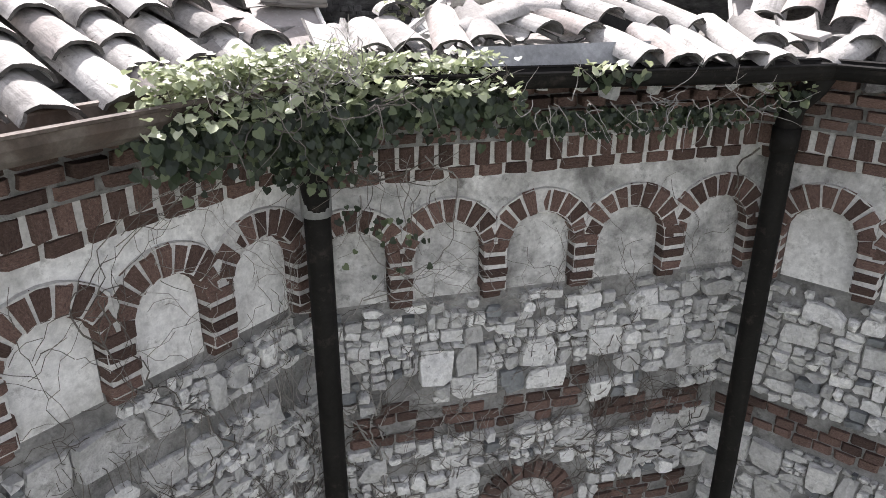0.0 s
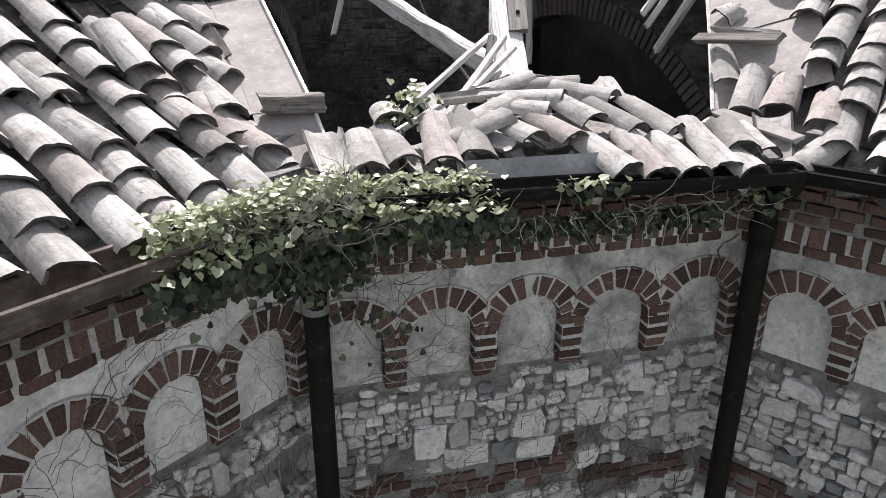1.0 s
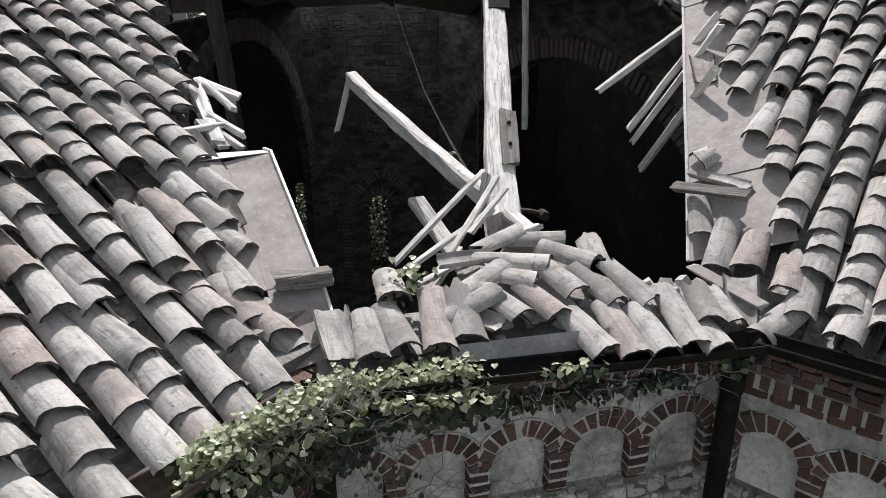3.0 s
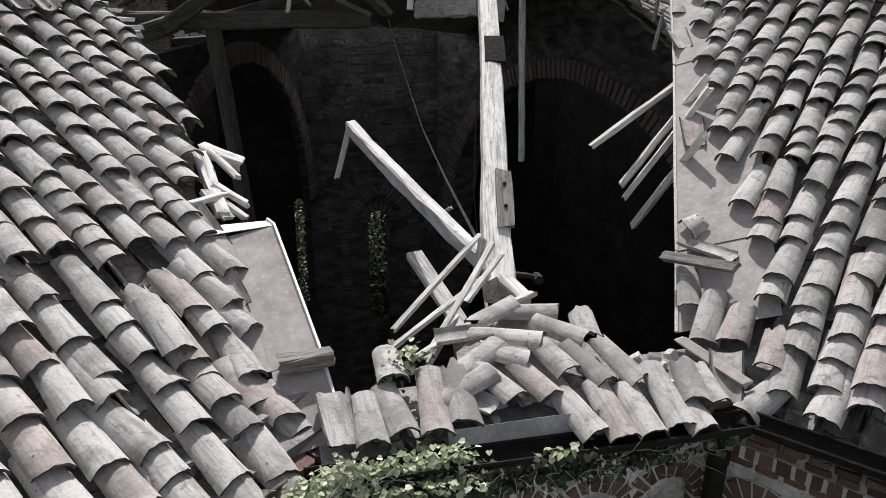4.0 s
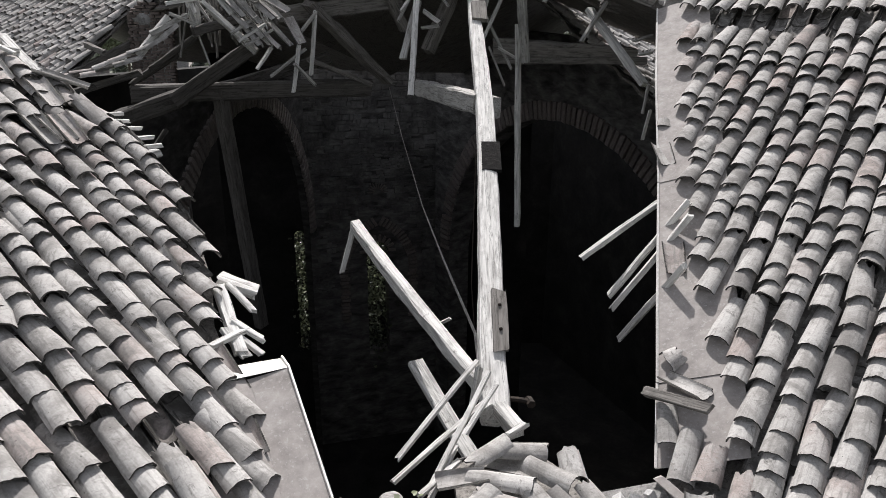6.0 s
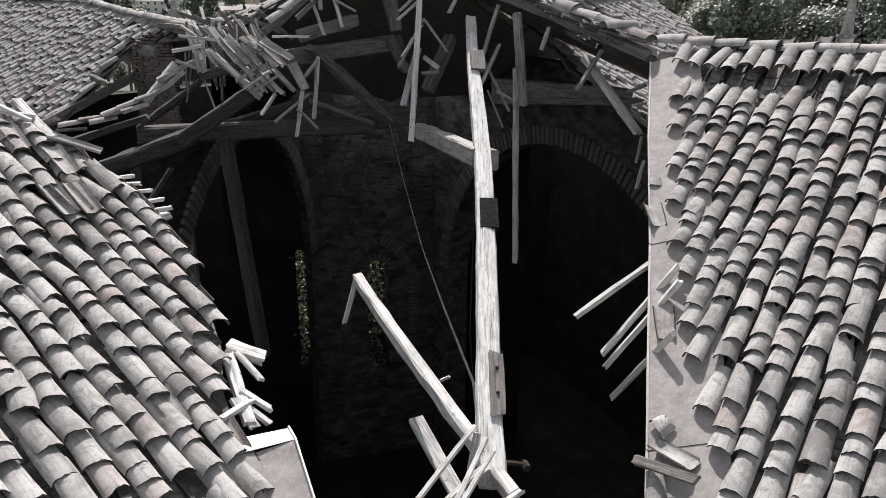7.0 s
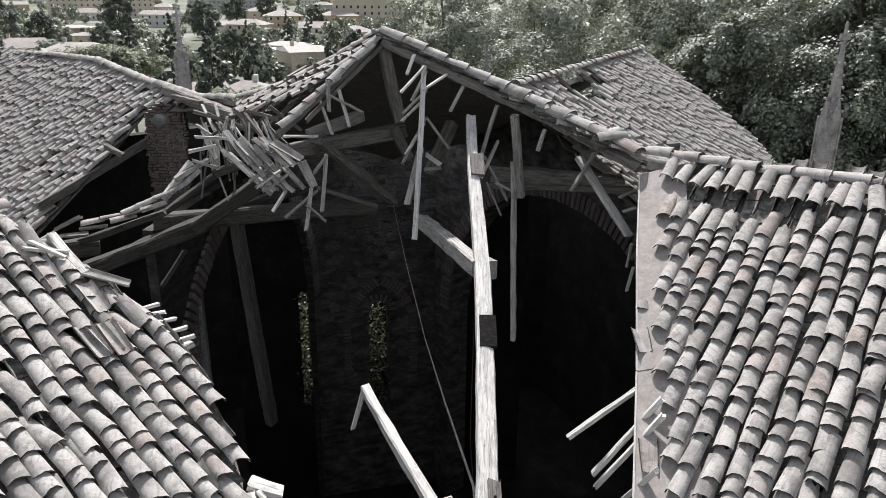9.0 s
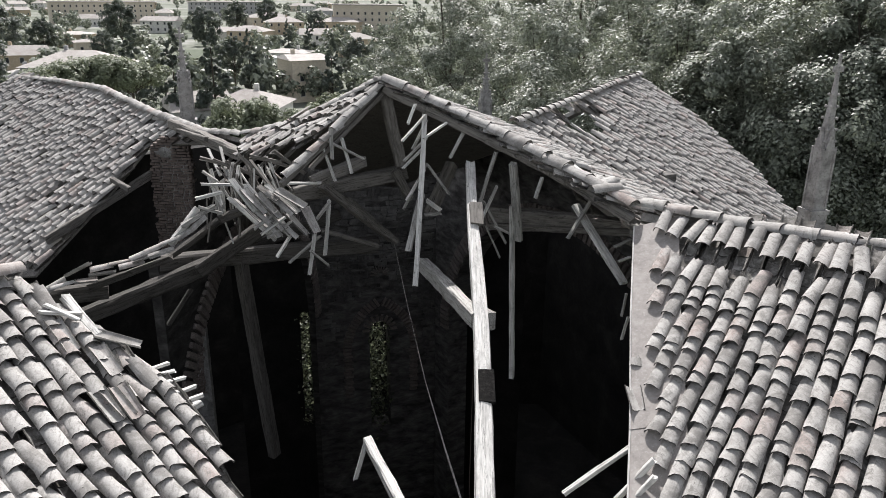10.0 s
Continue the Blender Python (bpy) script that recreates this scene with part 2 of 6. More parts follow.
def prism(bm, pts, z0, z1):
    """A straight-sided solid over a plan outline."""
    lo = [bm.verts.new((x, y, z0)) for x, y in pts]
    hi = [bm.verts.new((x, y, z1)) for x, y in pts]
    n = len(pts)
    bm.faces.new(hi)
    bm.faces.new(lo[::-1])
    for i in range(n):
        bm.faces.new((lo[i], lo[(i + 1) % n], hi[(i + 1) % n], hi[i]))


def slab(bm, pts, thick):
    """A flat plate with the given top corners (world), thick downwards along its normal."""
    p = [Vector(q) for q in pts]
    n = (p[1] - p[0]).cross(p[2] - p[0]).normalized()
    if n.z < 0:
        n = -n
    hi = [bm.verts.new(q) for q in p]
    lo = [bm.verts.new(q - n * thick) for q in p]
    k = len(p)
    bm.faces.new(hi)
    bm.faces.new(lo[::-1])
    for i in range(k):
        bm.faces.new((lo[i], lo[(i + 1) % k], hi[(i + 1) % k], hi[i]))


def tube(bm, pts, radii, sides=6):
    """A round bar through points, with a radius at each."""
    rings = []
    pts = [Vector(p) for p in pts]
    if isinstance(radii, (int, float)):
        radii = [radii] * len(pts)
    side = None
    for i, p in enumerate(pts):
        d = (pts[min(i + 1, len(pts) - 1)] - pts[max(i - 1, 0)]).normalized()
        if side is None:
            side = d.orthogonal().normalized()
        side = (side - d * side.dot(d)).normalized()
        up = d.cross(side)
        rings.append([bm.verts.new(p + (side * math.cos(a) + up * math.sin(a)) * radii[i]) for a in [2 * math.pi * k / sides for k in range(sides)]])
    for a, b in zip(rings, rings[1:]):
        for k in range(sides):
            bm.faces.new((a[k], a[(k + 1) % sides], b[(k + 1) % sides], b[k]))
    bm.faces.new(rings[0][::-1])
    bm.faces.new(rings[-1])


def beam_mesh(length, w, h, rng, rough=0.012, taper=1.0, splinter=0.0):
    """A hewn timber along local z, with uneven arrises, a slight bow and torn ends."""
    bm = bmesh.new()
    n = max(3, min(14, int(length / 0.25) + 2))
    bow = rng.uniform(-1, 1) * length * 0.006
    c = min(w, h) * 0.14
    rings = []
    for i in range(n):
        f = i / (n - 1)
        k = 1 + (taper - 1) * f
        prof = [(w / 2 - c, h / 2), (w / 2, h / 2 - c), (w / 2, -h / 2 + c), (w / 2 - c, -h / 2), (-w / 2 + c, -h / 2), (-w / 2, -h / 2 + c), (-w / 2, h / 2 - c), (-w / 2 + c, h / 2)]
        bend = bow * math.sin(math.pi * f)
        end = splinter if i in (0, n - 1) else 0
        rings.append([bm.verts.new((x * k + bend + rng.uniform(-rough, rough), y * k + rng.uniform(-rough, rough), f * length + rng.uniform(-end, end))) for x, y in prof])
    for a, b in zip(rings, rings[1:]):
        for k in range(8):
            bm.faces.new((a[k], a[(k + 1) % 8], b[(k + 1) % 8], b[k]))
    bm.faces.new(rings[0][::-1])
    bm.faces.new(rings[-1])
    return bm


def along(p0, p1, up=(0, 0, 1)):
    """The pose whose local z runs from p0 to p1 and whose local y leans to up."""
    p0, p1 = Vector(p0), Vector(p1)
    z = (p1 - p0).normalized()
    y = Vector(up) - z * Vector(up).dot(z)
    if y.length < 1e-3:
        y = Vector((0, 1, 0)) - z * z.y
    y.normalize()
    return frame_of(y.cross(z), y, z, p0)


def timber(name, p0, p1, w, h, mat, label, category="timber", group="", seed=0, taper=1.0, splinter=0.03, up=(0, 0, 1), parent=None):
    rng = random.Random(seed + int(1000 * abs(p0[0] + 3 * p0[1] + 7 * p0[2])))
    ob = new(name, finish(beam_mesh((Vector(p1) - Vector(p0)).length, w, h, rng, min(0.012, min(w, h) * 0.09), taper, splinter), name, mat))
    ob.matrix_world = along(p0, p1, up)
    if parent:
        ob.parent = parent
    else:
        tagged(ob, label, category, group)
    return ob


def hewn(name, pts, widths, mat, parent, seed, sides=12):
    """A hand-squared timber that bends through points, with wany arrises, hollows and torn ends."""
    g = random.Random(seed)
    pts = [Vector(p) for p in pts]
    m = along(pts[0], pts[-1])
    inv = m.inverted()
    loc = [inv @ p for p in pts]
    bm = bmesh.new()
    rings, steps = [], 7
    for k in range(len(loc) - 1):
        for j in range(steps if k < len(loc) - 2 else steps + 1):
            f = j / steps
            c = loc[k].lerp(loc[k + 1], f)
            w = (widths[k] * (1 - f) + widths[k + 1] * f) / 2
            ring = []
            for i in range(sides):
                a = 2 * math.pi * (i + 0.5) / sides
                x, y = math.cos(a), math.sin(a)
                r = w / (abs(x) ** 5 + abs(y) ** 5) ** 0.2
                dent = 1 + 0.10 * noise.noise(Vector((x * 1.3, y * 1.3, c.z * 2.2 + seed))) + 0.05 * noise.noise(Vector((x * 3, y * 3, c.z * 9 + seed)))
                ring.append(bm.verts.new((c.x + x * r * dent, c.y + y * r * dent, c.z)))
            rings.append(ring)
    for end in (rings[0], rings[-1]):
        for v in end:
            v.co.z += g.uniform(-0.05, 0.05)
    for a, b in zip(rings, rings[1:]):
        for i in range(sides):
            bm.faces.new((a[i], a[(i + 1) % sides], b[(i + 1) % sides], b[i]))
    bm.faces.new(rings[0][::-1])
    bm.faces.new(rings[-1])
    ob = part(name, bm, mat, parent)
    ob.matrix_world = m
    return ob


# ---- roof tiles ----
def tile_mesh(seed, convex=True, length=0.44, wide=0.094, narrow=0.080, chip=0.0, seg=12, rows=4):
    """One shallow half-round clay tile. It lies along local y, its lower end at y = 0, its back up if convex."""
    rng = random.Random(seed)
    bm = bmesh.new()
    th = 0.012
    rise = rng.uniform(0.70, 0.84) if convex else 0.60
    lean, twist = rng.uniform(-0.07, 0.07), rng.uniform(-0.05, 0.05)
    bite, bite_at = rng.uniform(0.0, 0.012) + chip * 0.6, rng.uniform(0.0, 1.0)
    outer, inner = [], []
    for j in range(rows):
        f = j / (rows - 1)
        r = wide + (narrow - wide) * f if convex else narrow + (wide - narrow) * f
        r *= 1 + rng.uniform(-0.02, 0.02)
        a, b = [], []
        for i in range(seg):
            ang = math.pi * (0.05 + 0.90 * i / (seg - 1))
            wob = 1 + rng.uniform(-0.022, 0.022)
            y = f * length
            if j == 0:
                y += rng.uniform(-0.006, 0.006) + 0.008 * math.sin(ang + seed) + bite * max(0.0, 1 - abs(i / (seg - 1) - bite_at) * 3)
            if j == rows - 1:
                y -= abs(rng.gauss(0, 0.006 + chip * 0.6))
            x, z = math.cos(ang) * r * wob, math.sin(ang) * r * rise * wob
            xi, zi = math.cos(ang) * (r - th) * wob, math.sin(ang) * (r * rise - th) * wob
            x, xi = x + lean * z + twist * (f - 0.5) * 0.1, xi + lean * zi + twist * (f - 0.5) * 0.1
            if not convex:
                z, zi = -z, -zi
            a.append(bm.verts.new((x, y, z)))
            b.append(bm.verts.new((xi, y, zi)))
        outer.append(a)
        inner.append(b)
    for j in range(rows - 1):
        for i in range(seg - 1):
            bm.faces.new((outer[j][i], outer[j][i + 1], outer[j + 1][i + 1], outer[j + 1][i]))
            bm.faces.new((inner[j][i], inner[j + 1][i], inner[j + 1][i + 1], inner[j][i + 1]))
        for i in (0, seg - 1):
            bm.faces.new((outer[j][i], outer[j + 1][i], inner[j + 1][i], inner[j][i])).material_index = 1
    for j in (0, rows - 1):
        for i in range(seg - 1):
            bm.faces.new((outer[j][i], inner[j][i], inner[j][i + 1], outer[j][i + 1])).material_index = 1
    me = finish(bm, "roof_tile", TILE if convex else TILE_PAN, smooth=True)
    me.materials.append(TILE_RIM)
    me.set_sharp_from_angle(angle=radians(38))
    return me


COVERS = [tile_mesh(11 + k, True, 0.43 + 0.02 * (k % 3), 0.091 + 0.002 * (k % 4), 0.077 + 0.002 * (k % 3), chip=0.035 if k in (3, 6, 9, 12) else 0.0) for k in range(14)]
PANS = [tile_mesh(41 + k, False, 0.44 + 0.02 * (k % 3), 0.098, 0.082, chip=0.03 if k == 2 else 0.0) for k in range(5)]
FAR_COVERS = [tile_mesh(111 + k, True, 0.43 + 0.02 * (k % 3), 0.094, 0.079, seg=6, rows=2) for k in range(8)]
FAR_PANS = [tile_mesh(141 + k, False, 0.44, 0.098, 0.082, seg=5, rows=2) for k in range(3)]
SHARDS = [tile_mesh(71 + k, True, 0.20 + 0.05 * k, 0.095, 0.082, chip=0.05) for k in range(4)]


LOOSE_PANS = []
for me in PANS:
    bare = me.copy()
    bare.materials[0] = TILE
    LOOSE_PANS.append(bare)


def mesh_arrays(me):
    v = np.empty(len(me.vertices) * 3)
    me.vertices.foreach_get("co", v)
    return v.reshape(-1, 3), [tuple(p.vertices) for p in me.polygons], [p.material_index for p in me.polygons]


def joined(name, pieces, mat, parent, label="", kind="stuff"):
    """Many pieces (mesh, matrix) as one mesh."""
    cache, verts, faces, slots, base = {}, [], [], [], 0
    for me, m in pieces:
        if me.name not in cache:
            cache[me.name] = mesh_arrays(me)
        v, f, k = cache[me.name]
        a = np.array(m)
        verts.append(v @ a[:3, :3].T + a[:3, 3])
        faces += [tuple(i + base for i in q) for q in f]
        slots += k
        base += len(v)
    me = bpy.data.meshes.new(name)
    me.from_pydata(np.concatenate(verts).tolist(), [], faces)
    me.materials.append(mat)
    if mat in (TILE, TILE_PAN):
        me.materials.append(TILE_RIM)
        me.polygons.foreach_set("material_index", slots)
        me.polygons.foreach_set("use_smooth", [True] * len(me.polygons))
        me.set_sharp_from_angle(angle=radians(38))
    ob = new(name, me)
    ob.parent = parent
    if label:
        ob["label"] = label
    ob["kind"] = kind
    return ob


def inside(pt, poly):
    x, y = pt
    hit = False
    for (x0, y0), (x1, y1) in zip(poly, poly[1:] + poly[:1]):
        if (y0 > y) != (y1 > y) and x < (x1 - x0) * (y - y0) / (y1 - y0) + x0:
            hit = not hit
    return hit


def plane_z(n, d, x, y):
    return (d - n[0] * x - n[1] * y) / n[2]


def tile_field(n, d, plan, down_az, pitch=0.215, step=0.245, seed=0, jitter=1.0, gaps=0.02, hole=None, ragged=0.12, lift=0.0, cant=6.4, top=None, kit=None, broad=1.0):
    """Poses of covers and pans laid in columns over a roof plane n.p = d, within a plan outline."""
    rng = random.Random(seed)
    covers, pans = kit or (COVERS, PANS)
    n = Vector(n).normalized()
    az = radians(down_az)
    down = Vector((math.cos(az), math.sin(az), 0))
    down.z = -(n.x * down.x + n.y * down.y) / n.z
    down.normalize()
    side = down.cross(n).normalized()
    o = Vector((plan[0][0], plan[0][1], plane_z(n, d, *plan[0])))
    pts = [(Vector((x, y, plane_z(n, d, x, y))) - o) for x, y in plan]
    uv = [(p.dot(side), -p.dot(down)) for p in pts]
    u0, u1 = min(p[0] for p in uv), max(p[0] for p in uv)
    v0, v1 = min(p[1] for p in uv), max(p[1] for p in uv)
    out = []
    for i in range(int((u1 - u0) / pitch) + 2):
        sway = rng.uniform(-0.02, 0.02) * jitter
        tone = rng.uniform(-0.05, 0.05)
        for pan in (True, False):
            u = u0 + (i + (0.5 if pan else 0.0)) * pitch
            v = v0 - rng.uniform(0, 0.05) + (0.09 if pan else 0.0)
            while v < v1:
                this = step * rng.uniform(0.5, 1.5)
                uu = u + sway * math.sin(v * 1.3 + i) + rng.gauss(0, 0.006) * jitter
                p = o + side * uu - down * v
                ok = inside((uu, v + rng.uniform(0, ragged)), uv) and inside((uu, v + 0.17), uv) and not (hole and hole(p, rng, pan))
                if top and not pan and ok:
                    ok = top(p) > 0.03 and not 0.03 < top(p) < (0.52 if p.x < top.bare else 0.28)
                if ok and rng.random() > gaps:
                    tilt = radians(rng.gauss(cant if not pan else 2.0, 1.0 * jitter))
                    yaw = radians(rng.gauss(0, 2.4 * jitter))
                    if rng.random() < 0.05 * jitter:
                        yaw += radians(rng.uniform(-11, 11))
                    m = frame_of(side, -down, n, p + n * (lift + (-0.032 if pan else 0.006) + rng.uniform(0, 0.008)))
                    m = m @ Matrix.Rotation(yaw, 4, "Z") @ Matrix.Rotation(-tilt, 4, "X") @ Matrix.Rotation(radians(rng.gauss(0, 3 * jitter)), 4, "Y")
                    if not pan and rng.random() < 0.10:
                        m = m @ Matrix.Translation((0, -rng.uniform(0.03, 0.09), 0.016))
                    out.append((rng.choice(pans if pan else covers), m @ Matrix.Diagonal((broad, 1, broad, 1)), p))
                v += this
        if top:
            # the short course tucked under the ridge caps
            p = o + side * (u0 + i * pitch + rng.gauss(0, 0.012))
            p += down * (-top(p) / top.slope + rng.gauss(0, 0.035))
            m = frame_of(side, -down, n, p + n * (lift + 0.03)) @ Matrix.Rotation(radians(rng.gauss(0, 5)), 4, "Z") @ Matrix.Rotation(radians(-rng.gauss(5, 2)), 4, "X")
            if inside((p.x, p.y), top.plan):
                out.append((rng.choice(COVERS), m, p))
    return out


def lay_tiles(field, parent, near, limit=300):
    """The tiles nearest to a place as single parts, the others joined."""
    field = sorted(field, key=lambda t: (t[2] - Vector(near)).length)
    for me, m, _ in field[:limit]:
        ob = new("roof_tile", me)
        ob.parent = parent
        ob.matrix_local = m
    join_tiles(field[limit:], parent)


def join_tiles(field, parent):
    """Covers and channels, each joined into one mesh."""
    for name, mat, text in (("roof_tiles", TILE, "weathered half-round clay tiles in columns"), ("channel_tiles", TILE_PAN, "channel tiles between the columns, toned dark for shade")):
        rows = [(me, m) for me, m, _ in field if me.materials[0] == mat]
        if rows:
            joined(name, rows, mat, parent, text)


def roof_deck(name, n, d, plan, drop, thick, mat, parent, gap=None):
    bm = bmesh.new()
    if gap:
        # boards laid square by square, left out over a hole
        x0, x1, y0, y1 = min(p[0] for p in plan), max(p[0] for p in plan), min(p[1] for p in plan), max(p[1] for p in plan)
        w = 0.25
        for i in range(int((x1 - x0) / w)):
            for j in range(int((y1 - y0) / w)):
                x, y = x0 + w * i, y0 + w * j
                if inside((x + w / 2, y + w / 2), plan) and not inside((x + w / 2, y + w / 2), gap):
                    slab(bm, [(a, b, plane_z(n, d - drop, a, b)) for a, b in ((x, y), (x + w, y), (x + w, y + w), (x, y + w))], thick)
        return part(name, bm, mat, parent)
    slab(bm, [(x, y, plane_z(n, d - drop, x, y)) for x, y in plan], thick)
    return part(name, bm, mat, parent)


def ridge_line(parent, pts, seed=0, size=1.55, step=0.40):
    """Ridge caps, one after the other, along a line."""
    rng = random.Random(seed)
    for a, b in zip(pts, pts[1:]):
        a, b = Vector(a), Vector(b)
        L = (b - a).length
        k = max(1, round(L / step))
        for i in range(k):
            p = a.lerp(b, i / k)
            m = along(p, b)
            # local z of along() is the run; a tile lies along y with its back to z
            m = m @ Matrix(((-1, 0, 0, 0), (0, 0, 1, 0), (0, 1, 0, 0), (0, 0, 0, 1)))
            m = m @ Matrix.Rotation(radians(rng.gauss(0, 3)), 4, "Z") @ Matrix.Rotation(radians(rng.gauss(0, 5)), 4, "Y") @ Matrix.Rotation(radians(rng.gauss(-2, 1.5)), 4, "X")
            ob = new("ridge_tile", rng.choice(COVERS))
            ob.parent = parent
            ob.matrix_local = m @ Matrix.Diagonal((size, 1.0, size, 1))


# planes n.p = d of the two standing slopes, and the fallen one between them
N_L, D_L = (0.33476, -0.29121, 0.89618), 13.181
N_R, D_R = (-0.44585, -0.23565, 0.86353), 11.636
N_M, D_M = (-0.1344, -0.4235, 0.8959), 12.36
N_F, D_F = (-0.5010, -0.29926, 0.81206), 10.0095   # far slope

PLAN_L = [(0.20, 2.70), (0.12, 3.35), (-0.06, 4.2), (-0.33, 5.1), (-0.34, 5.6), (-0.46, 6.15), (-0.79, 7.0), (-1.59, 7.58), (-2.3, 8.03), (-2.62, 8.33), (-4.0, 7.2), (-1.80, 0.96)]
PLAN_R = [(2.57, 2.63), (2.86, 3.15), (3.02, 3.73), (3.32, 4.55), (3.93, 5.75), (4.68, 7.15), (5.36, 8.52), (7.10, 6.15), (8.2, 4.75), (3.83, 0.82)]

roof_left = thing("roof_left", "slope of weathered grey clay half-round tiles, torn open along its edge", "roof", kind="structure")
roof_right = thing("roof_right", "slope of weathered grey clay half-round tiles below a capped ridge", "roof", kind="structure")


def hole_l(p, rng, pan):
    # two places where the channels are bared, then small holes down to the boards
    for cx, cy, r, bared in ((-0.70, 3.80, 0.13, 1), (-0.58, 3.62, 0.10, 1), (-0.30, 4.72, 0.11, 1), (-1.36, 4.38, 0.13, 0), (-1.25, 5.3, 0.12, 0), (-0.75, 5.7, 0.1, 0), (-1.7, 5.9, 0.13, 0)):
        if (p.x - cx) ** 2 + (p.y - cy) ** 2 < r * r:
            return not (pan and bared)
    return False


def hole_r(p, rng, pan):
    for cx, cy, r in ((3.45, 4.25, 0.1), (4.6, 5.5, 0.09), (5.9, 6.9, 0.1), (6.25, 6.5, 0.08), (5.4, 5.6, 0.06)):
        if (p.x - cx) ** 2 + (p.y - cy) ** 2 < r * r:
            return True
    return False


class TopCourse:
    """How far a place lies below the line on which the highest covers end."""
    bare = 5.75          # the course below has slid off up to this x
    slope = 0.86
    plan = [(4.9, 8.75), (5.5, 8.6), (8.3, 5.0), (7.0, 4.0)]

    def __call__(self, p):
        a, b = Vector((5.17, 8.12)), Vector((6.25, 6.33))
        q = Vector((p.x, p.y)) - a
        return (q.x * (b - a).y - q.y * (b - a).x) / (b - a).length


FIELD_L = tile_field(N_L, D_L - 0.09, PLAN_L, -56.0, 0.205, 0.235, 3, 1.3, 0.02, hole_l, 0.04, cant=8.0)
FIELD_R = tile_field(N_R, D_R - 0.085, PLAN_R, -140.5, 0.205, 0.235, 5, 1.2, 0.012, hole_r, 0.05, cant=8.0, top=TopCourse())
roof_deck("boarding", N_L, D_L, [(-0.02, 2.99)] + PLAN_L[1:-1] + [(-2.03, 1.25)], 0.23, 0.03, WOOD_DARK, roof_left)
roof_deck("boarding", N_R, D_R, [(2.56, 2.98), (2.60, 3.49), (5.06, 8.45)] + PLAN_R[6:-1] + [(4.2, 1.06)], 0.23, 0.03, WOOD_DARK, roof_right)
ridge_line(roof_right, [(8.2, 4.8, 18.60), (7.2, 6.14, 18.56), (6.17, 7.44, 18.52), (5.33, 8.72, 18.53)], 4)
ridge_line(roof_left, [(-4.0, 7.15, 18.5), (-2.62, 8.30, 18.42)], 6)
# unseen slopes behind the two ridges, added to keep the sun out
bm = bmesh.new()
slab(bm, [(-2.62, 8.30, 18.3), (-4.0, 7.15, 18.38), (-8.5, 9.5, 15.2), (-6.0, 13.0, 15.2)], 0.12)
part("back_slope", bm, TILE, roof_left)
bm = bmesh.new()
slab(bm, [(5.35, 8.72, 18.4), (8.2, 4.8, 18.48), (12.0, 7.0, 15.4), (10.5, 12.5, 15.4)], 0.12)
part("back_slope", bm, TILE, roof_right)


# ---- valley flashing ----
def flashing(name, edge, width_dir, width, n, d, label, lip):
    ob = thing(name, label, "flashing", "valley flashings")
    k = len(edge)
    for i in range(k - 1):
        bm = bmesh.new()
        (x0, y0), (x1, y1) = edge[i], edge[i + 1]
        wx, wy = width_dir
        q = [(x0, y0), (x0 + wx * width, y0 + wy * width), (x1 + wx * width, y1 + wy * width), (x1, y1)]
        up = 0.006 * (i % 2)
        slab(bm, [(x, y, plane_z(n, d - 0.10 + up, x, y)) for x, y in q], 0.004)
        sheet = part("sheet", bm, SHEET, ob)
        bm = bmesh.new()
        a = Vector((x0, y0, plane_z(n, d - 0.095 + up, x0, y0)))
        b = Vector((x1, y1, plane_z(n, d - 0.095 + up, x1, y1)))
        tube(bm, [a, b], 0.011, 5)
        part("rolled_edge", bm, SHEET_EDGE, ob, "bright folded metal edge")
    return ob


flashing("valley_flashing", [(2.49, 3.49), (2.78, 4.03), (3.05, 4.55), (3.72, 5.82), (4.41, 7.2), (5.08, 8.46)], (0.88, -0.47), 0.58, N_R, D_R, "dull beige sheet-metal valley flashing along the broken edge", 1)

# the broad sheet bared on the other slope, its head folded flat over a crest
left_sheet = thing("valley_flashing", "wide beige sheet-metal valley flashing, bared where tiles slid off", "flashing", "valley flashings")

for corners in ([(0.385, 3.05, 15.53), (0.335, 3.50, 15.735), (0.06, 3.44, 15.72), (0.12, 2.98, 15.50)],
                [(0.335, 3.495, 15.738), (0.165, 4.47, 16.165), (-0.10, 4.43, 16.135), (0.06, 3.435, 15.72)],
                [(0.06, 3.435, 15.718), (-0.10, 4.43, 16.133), (-0.46, 4.38, 16.17), (-0.30, 3.40, 15.76)]):
    bm = bmesh.new()
    slab(bm, corners, 0.004)
    part("sheet", bm, SHEET, left_sheet)
# Flat head uses the paler edge metal; its sunlight is in the colour.
bm = bmesh.new()
slab(bm, [(0.165, 4.47, 16.167), (0.13, 4.68, 16.13), (-0.32, 4.60, 16.15), (-0.30, 4.40, 16.155)], 0.004)
part("folded_head", bm, SHEET_EDGE, left_sheet, "sheet end bent flat, toned pale for the sun on it")
bm = bmesh.new()
tube(bm, [(0.385, 3.05, 15.54), (0.335, 3.50, 15.745), (0.25, 3.99, 15.96), (0.165, 4.47, 16.172), (0.13, 4.68, 16.14)], 0.011, 5)
part("rolled_edge", bm, SHEET_EDGE, left_sheet, "bright folded metal edge")


# ---- walls ----
GROUND = 0.0


def brick_mesh(seed):
    rng = random.Random(seed)
    bm = bmesh.new()
    c = 0.12
    vs = []
